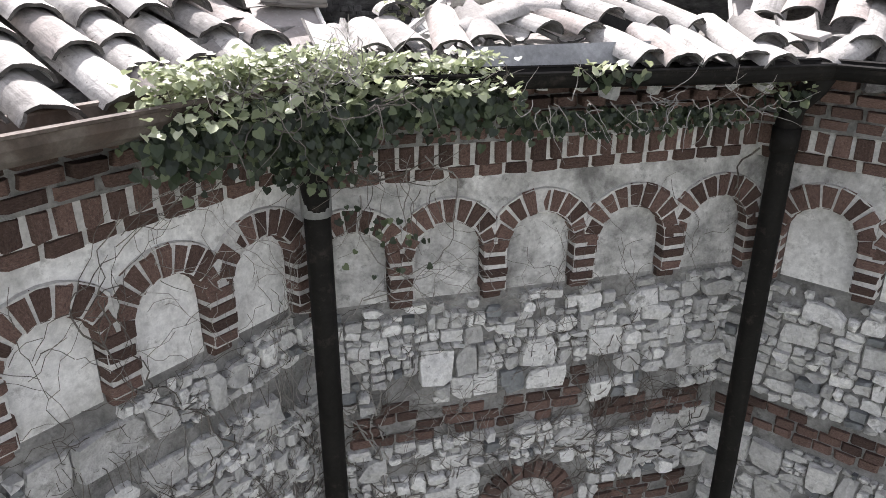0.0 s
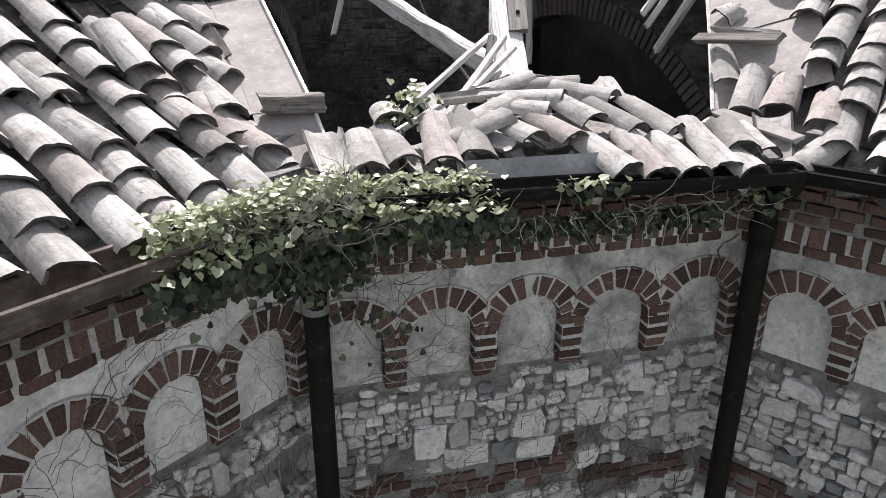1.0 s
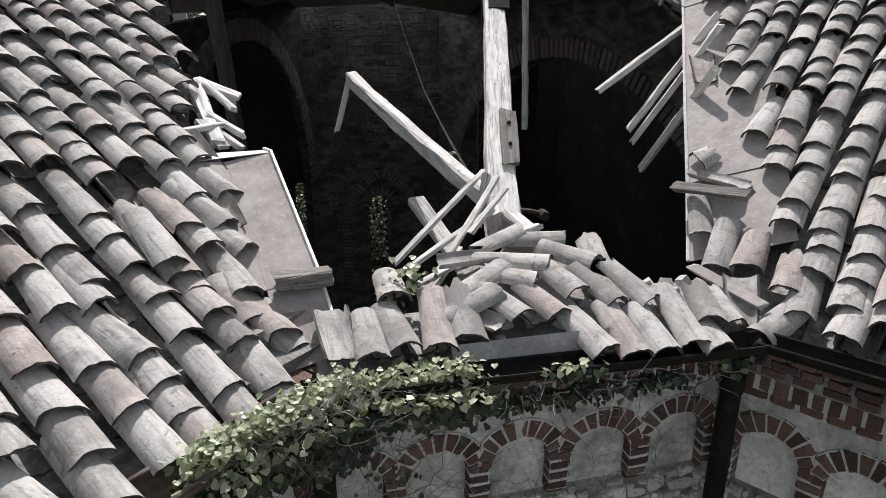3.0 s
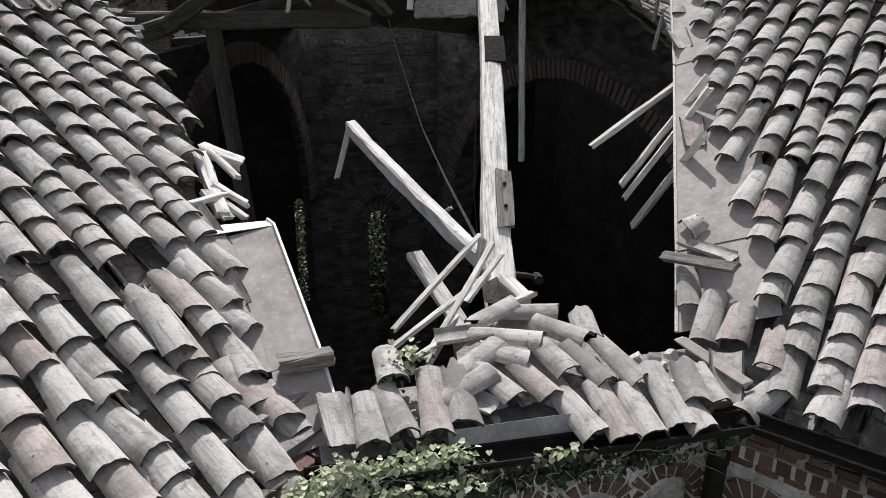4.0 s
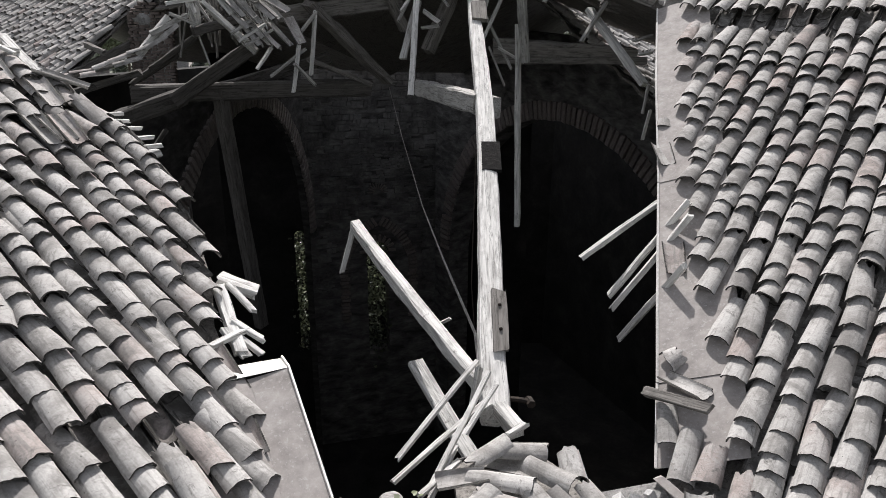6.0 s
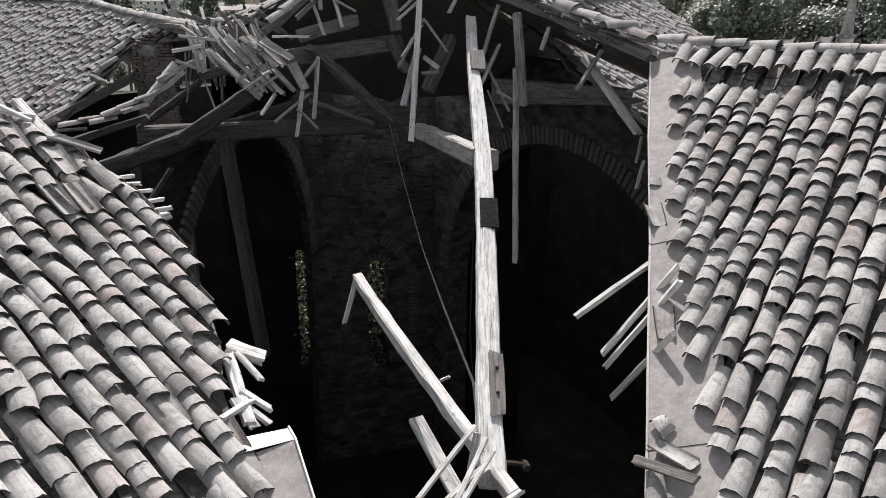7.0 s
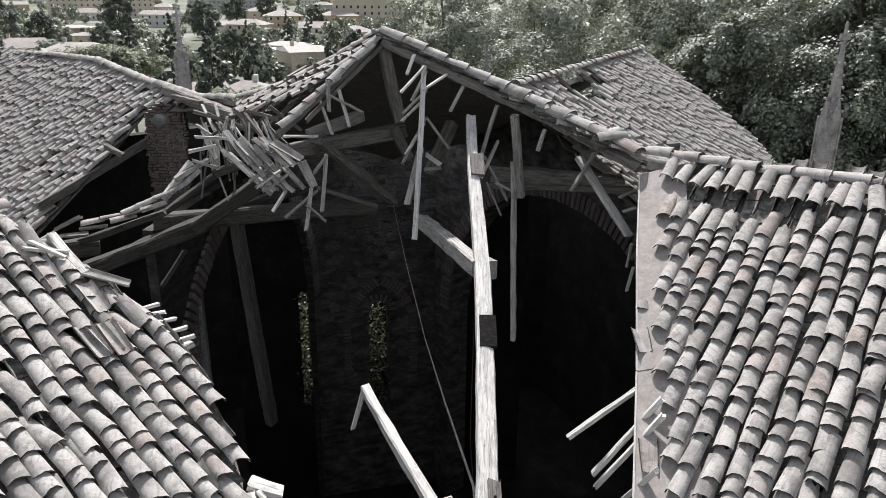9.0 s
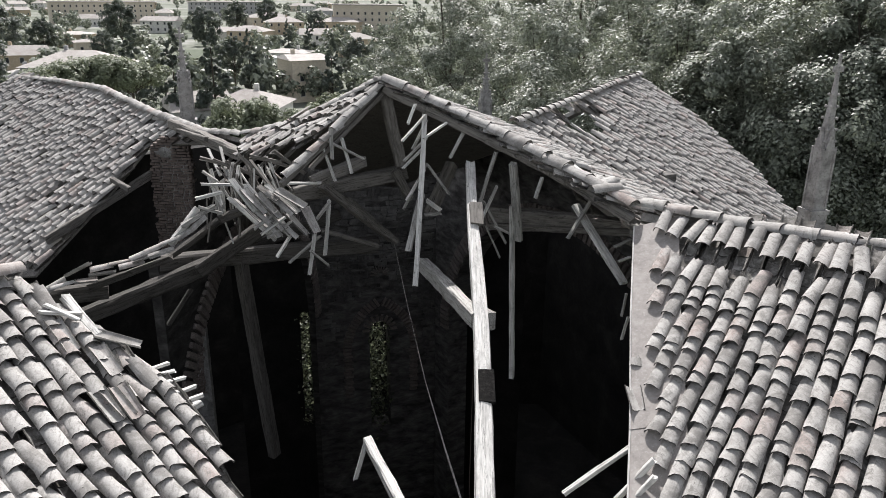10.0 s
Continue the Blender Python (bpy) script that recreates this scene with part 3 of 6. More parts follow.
    for z in (-0.5, 0.5):
        for x, y in ((-0.5 + c, -0.5), (0.5 - c, -0.5), (0.5, -0.5 + c), (0.5, 0.5), (-0.5, 0.5), (-0.5, -0.5 + c)):
            vs.append(bm.verts.new((x + rng.uniform(-0.05, 0.04), y + rng.uniform(-0.03, 0.05), z * rng.uniform(0.82, 1.06))))
    lo, hi = vs[:6], vs[6:]
    bm.faces.new(lo[::-1])
    bm.faces.new(hi)
    for i in range(6):
        bm.faces.new((lo[i], lo[(i + 1) % 6], hi[(i + 1) % 6], hi[i]))
    return finish(bm, "brick", BRICK)


BRICKS = [brick_mesh(200 + k) for k in range(6)]


def wedge_mesh(seed, out=1):
    """A brick cut for an arch, wider at its outer end."""
    me = brick_mesh(seed)
    for v in me.vertices:
        v.co.z *= 1 + 0.52 * v.co.x * out
    return me


WEDGES = [wedge_mesh(220 + k) for k in range(5)]
WEDGES_BACK = [wedge_mesh(230 + k, -1) for k in range(5)]


def stone_mesh(seed, mat):
    """A rough-faced stone in a unit box: x along the wall, z up, its face towards -y."""
    rng = random.Random(seed)
    bm = bmesh.new()
    k = rng.randint(5, 7)
    ring = []
    for i in range(k):
        a = 2 * math.pi * (i + rng.uniform(-0.25, 0.25)) / k
        ex = 7.0
        c, s = math.cos(a), math.sin(a)
        r = 0.5 / (abs(c) ** ex + abs(s) ** ex) ** (1 / ex)
        r *= rng.uniform(0.84, 1.06)
        ring.append((c * r, s * r))
    back = [bm.verts.new((x, 0.5, z)) for x, z in ring]
    mid = [bm.verts.new((x, rng.uniform(-0.2, 0.05), z)) for x, z in ring]
    front = [bm.verts.new((x * 0.9 + rng.uniform(-0.03, 0.03), rng.uniform(-0.5, -0.32), z * 0.88 + rng.uniform(-0.03, 0.03))) for x, z in ring]
    centre = bm.verts.new((rng.uniform(-0.15, 0.15), rng.uniform(-0.55, -0.35), rng.uniform(-0.15, 0.15)))
    for i in range(k):
        j = (i + 1) % k
        bm.faces.new((back[i], back[j], mid[j], mid[i]))
        bm.faces.new((mid[i], mid[j], front[j], front[i]))
        bm.faces.new((front[i], front[j], centre))
    bm.faces.new(back[::-1])
    return finish(bm, "stone", mat)


STONES = [stone_mesh(300 + k, STONE) for k in range(14)]


class Facet:
    """One face of the outer wall: s along it from a corner, h above the ground, o out of it."""

    def __init__(self, name, corner, run, normal, length, label, rise=0.0):
        self.rise = rise
        self.flipped = Vector((*run, 0)).cross(Vector((*normal, 0))).z > 0
        self.o, self.run, self.nrm, self.length = Vector((*corner, 0)), Vector((*run, 0)).normalized(), Vector((*normal, 0)).normalized(), length
        self.root = thing(name, label, "wall", kind="structure")
        self.rng = random.Random(name)

    def at(self, s, h, o):
        return self.o + self.run * s + self.nrm * o + Vector((0, 0, h + (self.rise if h > 14 else 0)))

    def piece(self, name, me, s, h, o, sx, sy, sz, turn=0.0, mat=None):
        ob = new(name, me)
        ob.parent = self.root
        m = frame_of(self.run, -self.nrm, Vector((0, 0, 1)), self.at(s, h, o))
        if m.determinant() < 0:
            m = frame_of(-self.run, -self.nrm, Vector((0, 0, 1)), self.at(s, h, o))
            turn = -turn
        ob.matrix_local = m @ Matrix.Rotation(turn, 4, "Y") @ Matrix.Diagonal((sx, sy, sz, 1))
        return ob

    def box(self, name, s0, s1, h0, h1, o0, o1, mat, label=""):
        bm = bmesh.new()
        vs = [bm.verts.new(self.at(s, h, o)) for o in (o0, o1) for h in (h0, h1) for s in (s0, s1)]
        for f in ((0, 1, 3, 2), (4, 6, 7, 5), (0, 4, 5, 1), (2, 3, 7, 6), (0, 2, 6, 4), (1, 5, 7, 3)):
            bm.faces.new([vs[i] for i in f])
        return part(name, bm, mat, self.root, label)

    def brick(self, s, h, o, w, t, depth=0.12, turn=0.0, shapes=BRICKS):
        r = self.rng
        return self.piece("brick", r.choice(shapes), s, h, o - depth / 2, w * r.uniform(0.95, 1.02), depth, t * r.uniform(0.93, 1.03), turn + r.gauss(0, 0.012))

    def course(self, s0, s1, h, t, w, o, shift=0.0, gap=0.021, skip=None):
        s = s0 + shift
        while s < s1:
            ww = w * self.rng.uniform(0.88, 1.1)
            if s + ww > s1:
                break
            if not (skip and skip(s + ww / 2, h)):
                self.brick(s + ww / 2, h + t / 2 + self.rng.gauss(0, 0.002), o + self.rng.gauss(0, 0.004), ww - gap, t - gap)
            s += ww


CROWN, SPRING, FOOT = 14.72, 14.55, 14.325       # of the blind arcade
R_IN, R_OUT = 0.165, 0.295


def arcade(f, pillars, s_end):
    """Blind arches on little brick piers, and the plaster between and above them."""
    rng = f.rng
    bays = list(zip(pillars, pillars[1:]))
    for a, b in bays:
        c, half = (a + b) / 2, (b - a) / 2
        rin = half - 0.068
        spring = CROWN - rin + rng.uniform(-0.012, 0.012)
        rout = rin + 0.128
        # ring bricks, cut where two rings meet over a pier
        k = 11
        for i in range(k):
            ang = math.pi * (i + 0.5) / k
            cs, sn = math.cos(ang), math.sin(ang)
            top = rout
            if abs(cs) * rout > half - 0.006:
                top = max(rin + 0.05, (half - 0.006) / abs(cs))
            mid = (rin + top) / 2
            thick = math.pi * (rin + 0.064) / k * 0.83
            f.brick(c + cs * mid, spring + sn * mid, 0.088 + rng.gauss(0, 0.003), top - rin, thick, 0.11, -ang, WEDGES_BACK if f.flipped else WEDGES)
        # plaster over the arch, back from the bricks
        bm = bmesh.new()
        steps = 14
        row = []
        for i in range(steps + 1):
            ang = math.pi * (1 - i / steps)
            s = c + math.cos(ang) * (rin + 0.012)
            h = spring + math.sin(ang) * (rin + 0.012)
            if i == 0:
                s = a
                h = spring
            if i == steps:
                s = b
                h = spring
            row.append((s, h))
        front, top, back = [], [], []
        for s, h in row:
            front.append(bm.verts.new(f.at(s, h, 0.066)))
            top.append(bm.verts.new(f.at(s, 15.3, 0.066)))
            back.append(bm.verts.new(f.at(s, h, -0.02)))
        for i in range(steps):
            bm.faces.new((front[i], front[i + 1], top[i + 1], top[i]))
            bm.faces.new((back[i], back[i + 1], front[i + 1], front[i]))
        part("spandrel_plaster", bm, CLEAN_PLASTER if f is wall_left else PLASTER, f.root)
        bm = bmesh.new()
        lo, hi, under, skirt = [], [], [], []
        for i in range(steps + 1):
            ang = math.pi * i / steps
            cs, sn = math.cos(ang), math.sin(ang)
            rr = min(rout, (half - 0.001) / max(1e-6, abs(cs)))
            lo.append(bm.verts.new(f.at(c + cs * (rin + 0.006), spring + sn * (rin + 0.006), 0.08)))
            hi.append(bm.verts.new(f.at(c + cs * rr, spring + sn * rr, 0.08)))
            skirt.append(bm.verts.new(f.at(c + cs * (rr + 0.012), spring + sn * (rr + 0.012), 0.05)))
            under.append(bm.verts.new(f.at(c + cs * (rin + 0.006), spring + sn * (rin + 0.006), -0.02)))
        for i in range(steps):
            bm.faces.new((lo[i], lo[i + 1], hi[i + 1], hi[i]))
            bm.faces.new((hi[i], hi[i + 1], skirt[i + 1], skirt[i]))
            bm.faces.new((under[i], under[i + 1], lo[i + 1], lo[i]))
        part("arch_mortar", bm, JOINT, f.root)
        f.box("niche_plaster", c - rin + 0.0, c + rin, FOOT - 0.03, CROWN + 0.02, -0.01, 0.006, PLASTER if f is wall_centre else CLEAN_PLASTER, "pale plaster filling of a blind arch")
    for s in pillars:
        h = FOOT
        f.box("pier_core", s - 0.06, s + 0.06, FOOT, SPRING + 0.05, -0.02, 0.081, JOINT)
        while h < SPRING:
            f.brick(s, h + 0.032, 0.09, 0.135, 0.047, 0.12)
            h += 0.069
        f.brick(s, FOOT - 0.03, 0.045, 0.11, 0.05, 0.10)


def cornice(f, s0, s1, lead=0.0):
    """Corbelled brick courses under the gutter."""
    f.box("cornice_core", s0, s1, 14.945, 15.34, -0.05, 0.075, JOINT)
    f.box("cornice_core", s0, s1, 15.02, 15.42, 0.0, 0.135, JOINT)
    f.box("cornice_core", s0, s1, 15.14, 15.47, 0.0, 0.185, MORTAR)
    f.course(s0, s1, 14.935, 0.078, 0.15, 0.095, lead)
    f.course(s0, s1, 15.012, 0.128, 0.092, 0.152, lead * 0.5)
    for i in range(5 if f is wall_centre else 4):
        f.course(s0, s1, 15.145 + 0.068 * i, 0.068, 0.15, 0.2 + 0.028 * i, 0.05 * (i % 2))


def rubble(f, s0, s1, h0, h1, bands):
    """Roughly coursed rubble of blocks, slabs and pinning stones, with bands of brick through it."""
    rng = f.rng
    boxes, h = [], h0
    while h < h1 - 0.03:
        row = min(rng.choice((0.05, 0.08, 0.11, 0.15, 0.19)), h1 - h)
        boxes.append((s0, s1, h, h + row))
        h += row
    blocks = []
    while boxes:
        a, b, c, d = boxes.pop()
        w, t = b - a, d - c
        most = t * rng.uniform(0.9, 2.3) + 0.025
        if w > most:
            cut = a + min(w * 0.5, most) * rng.uniform(0.8, 1.0) if w > 2 * most else a + w * rng.uniform(0.35, 0.65)
            boxes += [(a, cut, c, d), (cut, b, c, d)]
        elif t > 0.09 and rng.random() < 0.55:
            cut = c + t * rng.choice((0.3, 0.5, 0.7))
            boxes += [(a, b, c, cut), (a, b, cut, d)]
        else:
            blocks.append((a, b, c, d))
    flip = -1 if f is wall_left else 1
    for a, b, c, d in blocks:
        s, h = (a + b) / 2, (c + d) / 2
        if any(q[0] - 0.03 < h < q[1] + 0.03 and q[3] < s < q[4] for q in bands):
            continue
        if rng.random() < (0.4 if h > h1 - 0.10 else 0.05):
            continue
        hw, hh = (b - a) / 2 - 0.003, (d - c) / 2 - 0.003
        lean, n = rng.gauss(0, 0.06), 8
        ring = []
        for i in range(n):
            cx, cz = ((1, 0), (1, 1), (0, 1), (-1, 1), (-1, 0), (-1, -1), (0, -1), (1, -1))[i]
            if cx and cz:
                u = rng.choice((0.05, 0.15, 0.35, 0.55))
                x, z = cx * hw * (1 - u * rng.random()), cz * hh * (1 - u * rng.random())
            else:
                x = cx * hw * rng.uniform(0.93, 1.06) + (0 if cx else rng.uniform(-0.4, 0.4) * hw)
                z = cz * hh * rng.uniform(0.93, 1.06) + (0 if cz else rng.uniform(-0.4, 0.4) * hh)
            ring.append((x - z * lean, z + x * lean))
        bm = bmesh.new()
        proud = rng.uniform(0.014, 0.05)
        ga, gb = rng.gauss(0, 1.4), rng.gauss(0, 2.0)
        back = [bm.verts.new((x, 0.03, z)) for x, z in ring]
        mid = [bm.verts.new((x, -proud * rng.uniform(0.2, 0.7), z)) for x, z in ring]
        front = [bm.verts.new((x * 0.93 + rng.uniform(-0.006, 0.006), -max(0.003, proud * (rng.uniform(0.8, 1.3) + ga * x + gb * z)), z * 0.91 + rng.uniform(-0.005, 0.005))) for x, z in ring]
        top = bm.verts.new((rng.uniform(-0.3, 0.3) * hw, -proud * rng.uniform(0.8, 1.6), rng.uniform(-0.3, 0.3) * hh))
        for i in range(n):
            j = (i + 1) % n
            bm.faces.new((back[i], back[j], mid[j], mid[i]))
            bm.faces.new((mid[i], mid[j], front[j], front[i]))
            bm.faces.new((front[i], front[j], top))
        me = finish(bm, "stone", SLATE if rng.random() < 0.05 else STONE)
        f.piece("stone", me, s, h, 0.0, 1, 1, 1)
    for b0, b1, loss, c0, c1 in bands:
        h = b0
        while h < b1 - 0.04:
            f.course(max(s0, c0), min(s1, c1), h, 0.066, rng.choice((0.12, 0.17)), 0.02, rng.uniform(0, 0.08), 0.010, skip=lambda s, hh: rng.random() < loss)
            h += 0.066


wall_centre = Facet("wall_centre", (0.25, 3.31), (1, 0), (0, -1), 2.35, "rubble stone wall with a brick blind arcade and corbelled brick cornice, hung with dry vines")
wall_left = Facet("wall_left", (0.25, 3.31), (-0.78, -0.625), (0.625, -0.78), 4.5, "rubble stone wall with a plastered brick blind arcade under the cornice", 0.09)
wall_right = Facet("wall_right", (2.60, 3.31), (0.545, -0.839), (-0.839, -0.545), 5.0, "rubble stone wall with brick blind arches and brick cornice courses")
for f, a, b in ((wall_centre, -0.05, 2.40), (wall_left, 0.0, 5.5), (wall_right, 0.0, 6.5)):
    f.box("wall_core", a, b, GROUND, 15.45 if f is wall_centre else 15.56, -0.22, 0.0, MORTAR)
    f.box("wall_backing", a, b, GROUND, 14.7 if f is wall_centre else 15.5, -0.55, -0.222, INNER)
arcade(wall_centre, [-0.07, 0.41, 0.89, 1.38, 1.90, 2.40], 2.4)
arcade(wall_left, [0.13, 0.606, 1.06, 1.53, 2.0, 2.47], 2.5)
arcade(wall_right, [0.2, 0.69, 1.18, 1.67, 2.16], 2.2)
cornice(wall_centre, 0.02, 2.36)
cornice(wall_left, 0.05, 2.6, 0.03)
cornice(wall_right, 0.05, 2.3, 0.02)
rubble(wall_centre, 0.0, 2.36, 12.4, 14.27, [(13.42, 13.62, 0.12, 0.05, 1.5), (13.30, 13.50, 0.05, 1.5, 2.4), (13.62, 13.83, 0.3, 0.28, 0.55), (13.62, 13.76, 0.2, 1.25, 1.6), (12.66, 12.86, 0.2, 1.6, 2.4), (12.45, 13.12, 1.0, 0.84, 1.46)])
rubble(wall_left, 0.02, 1.9, 12.9, 14.25, [(13.05, 13.18, 0.4, 0.0, 0.6)])
rubble(wall_right, 0.02, 1.8, 12.4, 14.25, [(13.3, 13.5, 0.1, 0.0, 1.8)])

# head of a small arched window low in the middle wall
for i in range(13):
    ang = math.pi * (i + 0.5) / 13
    wall_centre.brick(1.15 + math.cos(ang) * 0.25, 12.83 + math.sin(ang) * 0.25, 0.035, 0.12, 0.05, 0.1, -ang)
wall_centre.box("window_plaster", 0.97, 1.33, 12.4, 13.0, 0.0, 0.012, PLASTER)


# ---- gutters and downpipes ----
def gutter(name, p0, p1, r, mat, label):
    ob = thing(name, label, "gutter", "gutters")
    p0, p1 = Vector(p0), Vector(p1)
    m = along(p0, p1)
    L = (p1 - p0).length
    bm = bmesh.new()
    n = max(2, int(L / 0.4))
    rng = random.Random(name + str(p0.x))
    rows = []
    for i in range(n + 1):
        dip = rng.uniform(-0.006, 0.006)
        ring = []
        for rr in (r, r - 0.006):
            order = range(9) if rr == r else range(8, -1, -1)
            for k in order:
                a = math.pi + math.pi * k / 8
                ring.append(bm.verts.new(m @ Vector((math.cos(a) * rr, math.sin(a) * rr + dip, L * i / n))))
        rows.append(ring)
    for a, b in zip(rows, rows[1:]):
        for k in range(18):
            bm.faces.new((a[k], a[(k + 1) % 18], b[(k + 1) % 18], b[k]))
    bm.faces.new(rows[0])
    bm.faces.new(rows[-1][::-1])
    part("trough", bm, mat, ob, smooth=False)
    for off in (-r, r):
        bm = bmesh.new()
        tube(bm, [m @ Vector((off, 0.0, 0)), m @ Vector((off, 0.0, L))], 0.009, 6)
        part("bead", bm, mat, ob)
    return ob


gutter("gutter", (0.16, 2.76, 15.53), (2.46, 2.70, 15.50), 0.075, GUTTER, "black rusted half-round metal gutter with ivy in it")
gutter("gutter", (0.15, 2.68, 15.54), (-3.17, -0.06, 15.61), 0.105, GUTTER_OLD, "brown weathered half-round metal gutter")
gutter("gutter", (2.44, 2.72, 15.50), (4.6, -0.2, 15.52), 0.075, GUTTER, "black rusted half-round metal gutter")


def downpipe(path, r, label, joint, sleeve):
    ob = thing("downpipe", label, "downpipe", "downpipes")
    bm = bmesh.new()
    tube(bm, path, r, 14)
    pipe = part("pipe", bm, GUTTER, ob, smooth=True)
    for z in (joint,):
        p = path[-2]
        bm = bmesh.new()
        tube(bm, [(p[0], p[1], z - (0.06 if z > 14 else 0.02)), (p[0], p[1], z + (0.06 if z > 14 else 0.02))], r + 0.008, 14)
        part("collar", bm, sleeve, pipe, "joint sleeve", smooth=True)
    return ob


downpipe([(0.20, 2.78, 15.48), (0.20, 2.82, 15.32), (0.25, 3.0, 14.98), (0.25, 3.02, 14.9), (0.25, 3.02, 0.3)], 0.058, "black round metal downpipe with a grey top joint", 14.96, ZINC)
downpipe([(2.45, 2.72, 15.46), (2.46, 2.78, 15.38), (2.49, 2.92, 15.27), (2.50, 2.95, 15.18), (2.50, 2.95, 0.3)], 0.058, "black round metal downpipe below the gutter's corner", 15.10, GUTTER)


# ---- inner shell ----
INNER_BRICKS = []
for me in BRICKS:
    dark = me.copy()
    dark.materials[0] = INNER_BRICK
    INNER_BRICKS.append(dark)


def wall_run(name, pts, h, thick, mat, label):
    """A wall standing on a plan line, thick to its left."""
    ob = thing(name, label, "wall", kind="structure")
    for (x0, y0), (x1, y1) in zip(pts, pts[1:]):
        d = Vector((x1 - x0, y1 - y0)).normalized()
        nx, ny = -d.y * thick, d.x * thick
        bm = bmesh.new()
        prism(bm, [(x0, y0), (x1, y1), (x1 + nx, y1 + ny), (x0 + nx, y0 + ny)], GROUND, h)
        part("masonry", bm, mat, ob)
    return ob


# Perimeter added as an opaque closure that keeps daylight out of the interior.
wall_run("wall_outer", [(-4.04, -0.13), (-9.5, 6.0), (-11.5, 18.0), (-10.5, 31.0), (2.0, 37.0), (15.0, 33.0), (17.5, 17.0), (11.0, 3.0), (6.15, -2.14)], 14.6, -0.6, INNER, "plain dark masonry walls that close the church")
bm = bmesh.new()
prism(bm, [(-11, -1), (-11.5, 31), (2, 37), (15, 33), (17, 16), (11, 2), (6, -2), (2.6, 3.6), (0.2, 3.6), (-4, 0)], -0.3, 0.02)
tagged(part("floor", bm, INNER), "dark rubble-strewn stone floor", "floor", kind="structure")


def arched_wall(name, p0, p1, top, openings, thick, mat, label, rings=True):
    """A wall between two plan points, with round- or pointed-headed openings (centre s, half width, sill, spring, pointed)."""
    ob = thing(name, label, "wall", kind="structure")
    p0, p1 = Vector((*p0, 0)), Vector((*p1, 0))
    run = (p1 - p0).normalized()
    nrm = Vector((run.y, -run.x, 0))
    L = (p1 - p0).length
    breaks = {0.0, L}
    for c, w, sill, spring, pointed in openings:
        for i in range(25):
            breaks.add(min(L, max(0.0, c - w + 2 * w * i / 24)))
    cuts = sorted(breaks)

    def head(s, o):
        c, w, sill, spring, pointed = o
        x = min(1.0, abs(s - c) / w)
        if pointed:
            return spring + w * math.sqrt(max(0.0, 4 - (1 + x) ** 2)) * pointed
        return spring + w * math.sqrt(max(0.0, 1 - x * x))

    bm = bmesh.new()
    for a, b in zip(cuts, cuts[1:]):
        m = (a + b) / 2
        o = next((q for q in openings if abs(m - q[0]) < q[1]), None)
        spans = [((0.0, 0.0), (top, top))] if o is None else [((0.0, 0.0), (o[2], o[2])), ((head(a, o), head(b, o)), (top, top))]
        for (l0, l1), (t0, t1) in spans:
            if max(t0 - l0, t1 - l1) < 0.01:
                continue
            vs = []
            for off in (0.0, -thick):
                vs += [bm.verts.new(p0 + run * s + nrm * off + Vector((0, 0, h))) for s, h in ((a, l0), (b, l1), (b, t1), (a, t0))]
            for f in ((0, 1, 2, 3), (7, 6, 5, 4), (0, 4, 5, 1), (2, 6, 7, 3), (1, 5, 6, 2), (0, 3, 7, 4)):
                bm.faces.new([vs[i] for i in f])
    bmesh.ops.remove_doubles(bm, verts=bm.verts, dist=0.0005)
    part("masonry", bm, mat, ob)
    for o in openings:
        if not rings:
            continue
        c, w, sill, spring, pointed = o
        n = max(10, int(math.pi * w / 0.2))
        for i in range(n):
            x0 = -math.cos(math.pi * (i + 0.5) / n)
            s = c + x0 * w
            h = head(s, o)
            e = 0.02
            t = Vector((2 * e * w, head(s + e * w, o) - head(s - e * w, o))).normalized() if abs(x0) < 0.97 else Vector((0, 1 if x0 < 0 else -1))
            q = new("brick", INNER_BRICKS[i % 6])
            q.parent = ob
            ln = min(0.55, 0.25 + w * 0.1)
            nv = Vector((-t.y, t.x))
            mid = Vector((s, h)) + nv * ln / 2
            m = frame_of(run, -nrm, Vector((0, 0, 1)), p0 + run * mid.x + nrm * 0.03 + Vector((0, 0, mid.y)))
            q.matrix_local = m @ Matrix.Rotation(-math.atan2(nv.y, nv.x), 4, "Y") @ Matrix.Diagonal((ln, 0.14, math.pi * w / n * 0.72, 1))
    return ob


# Aisle and left nave walls take darker copies, shade put into the colour.
arched_wall("wall_nave_left", (-2.0, 15.0), (2.0, 25.0), 15.95, [(5.43, 5.33, 0.0, 9.9, 0)], 0.22, INNER_SHADED, "dark inner wall with a wide round brick arch")
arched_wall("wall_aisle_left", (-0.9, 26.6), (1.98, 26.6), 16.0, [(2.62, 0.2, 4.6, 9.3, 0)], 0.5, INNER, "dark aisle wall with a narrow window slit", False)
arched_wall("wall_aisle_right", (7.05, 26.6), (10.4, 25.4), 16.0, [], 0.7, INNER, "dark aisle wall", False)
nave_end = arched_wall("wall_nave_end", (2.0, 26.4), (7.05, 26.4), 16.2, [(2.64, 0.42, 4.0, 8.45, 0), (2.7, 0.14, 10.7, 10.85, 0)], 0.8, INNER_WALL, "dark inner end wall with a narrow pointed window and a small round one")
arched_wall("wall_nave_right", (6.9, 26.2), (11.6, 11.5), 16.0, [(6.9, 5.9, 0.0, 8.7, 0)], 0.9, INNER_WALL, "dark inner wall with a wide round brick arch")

upper = thing("wall_nave_upper", "plain dark masonry above the wide arch", "wall", kind="structure")
bm = bmesh.new()
prism(bm, [(6.95, 26.05), (10.2, 15.9), (10.6, 16.0), (7.35, 26.2)], 16.0, 17.0)
part("masonry", bm, INNER_WALL, upper)

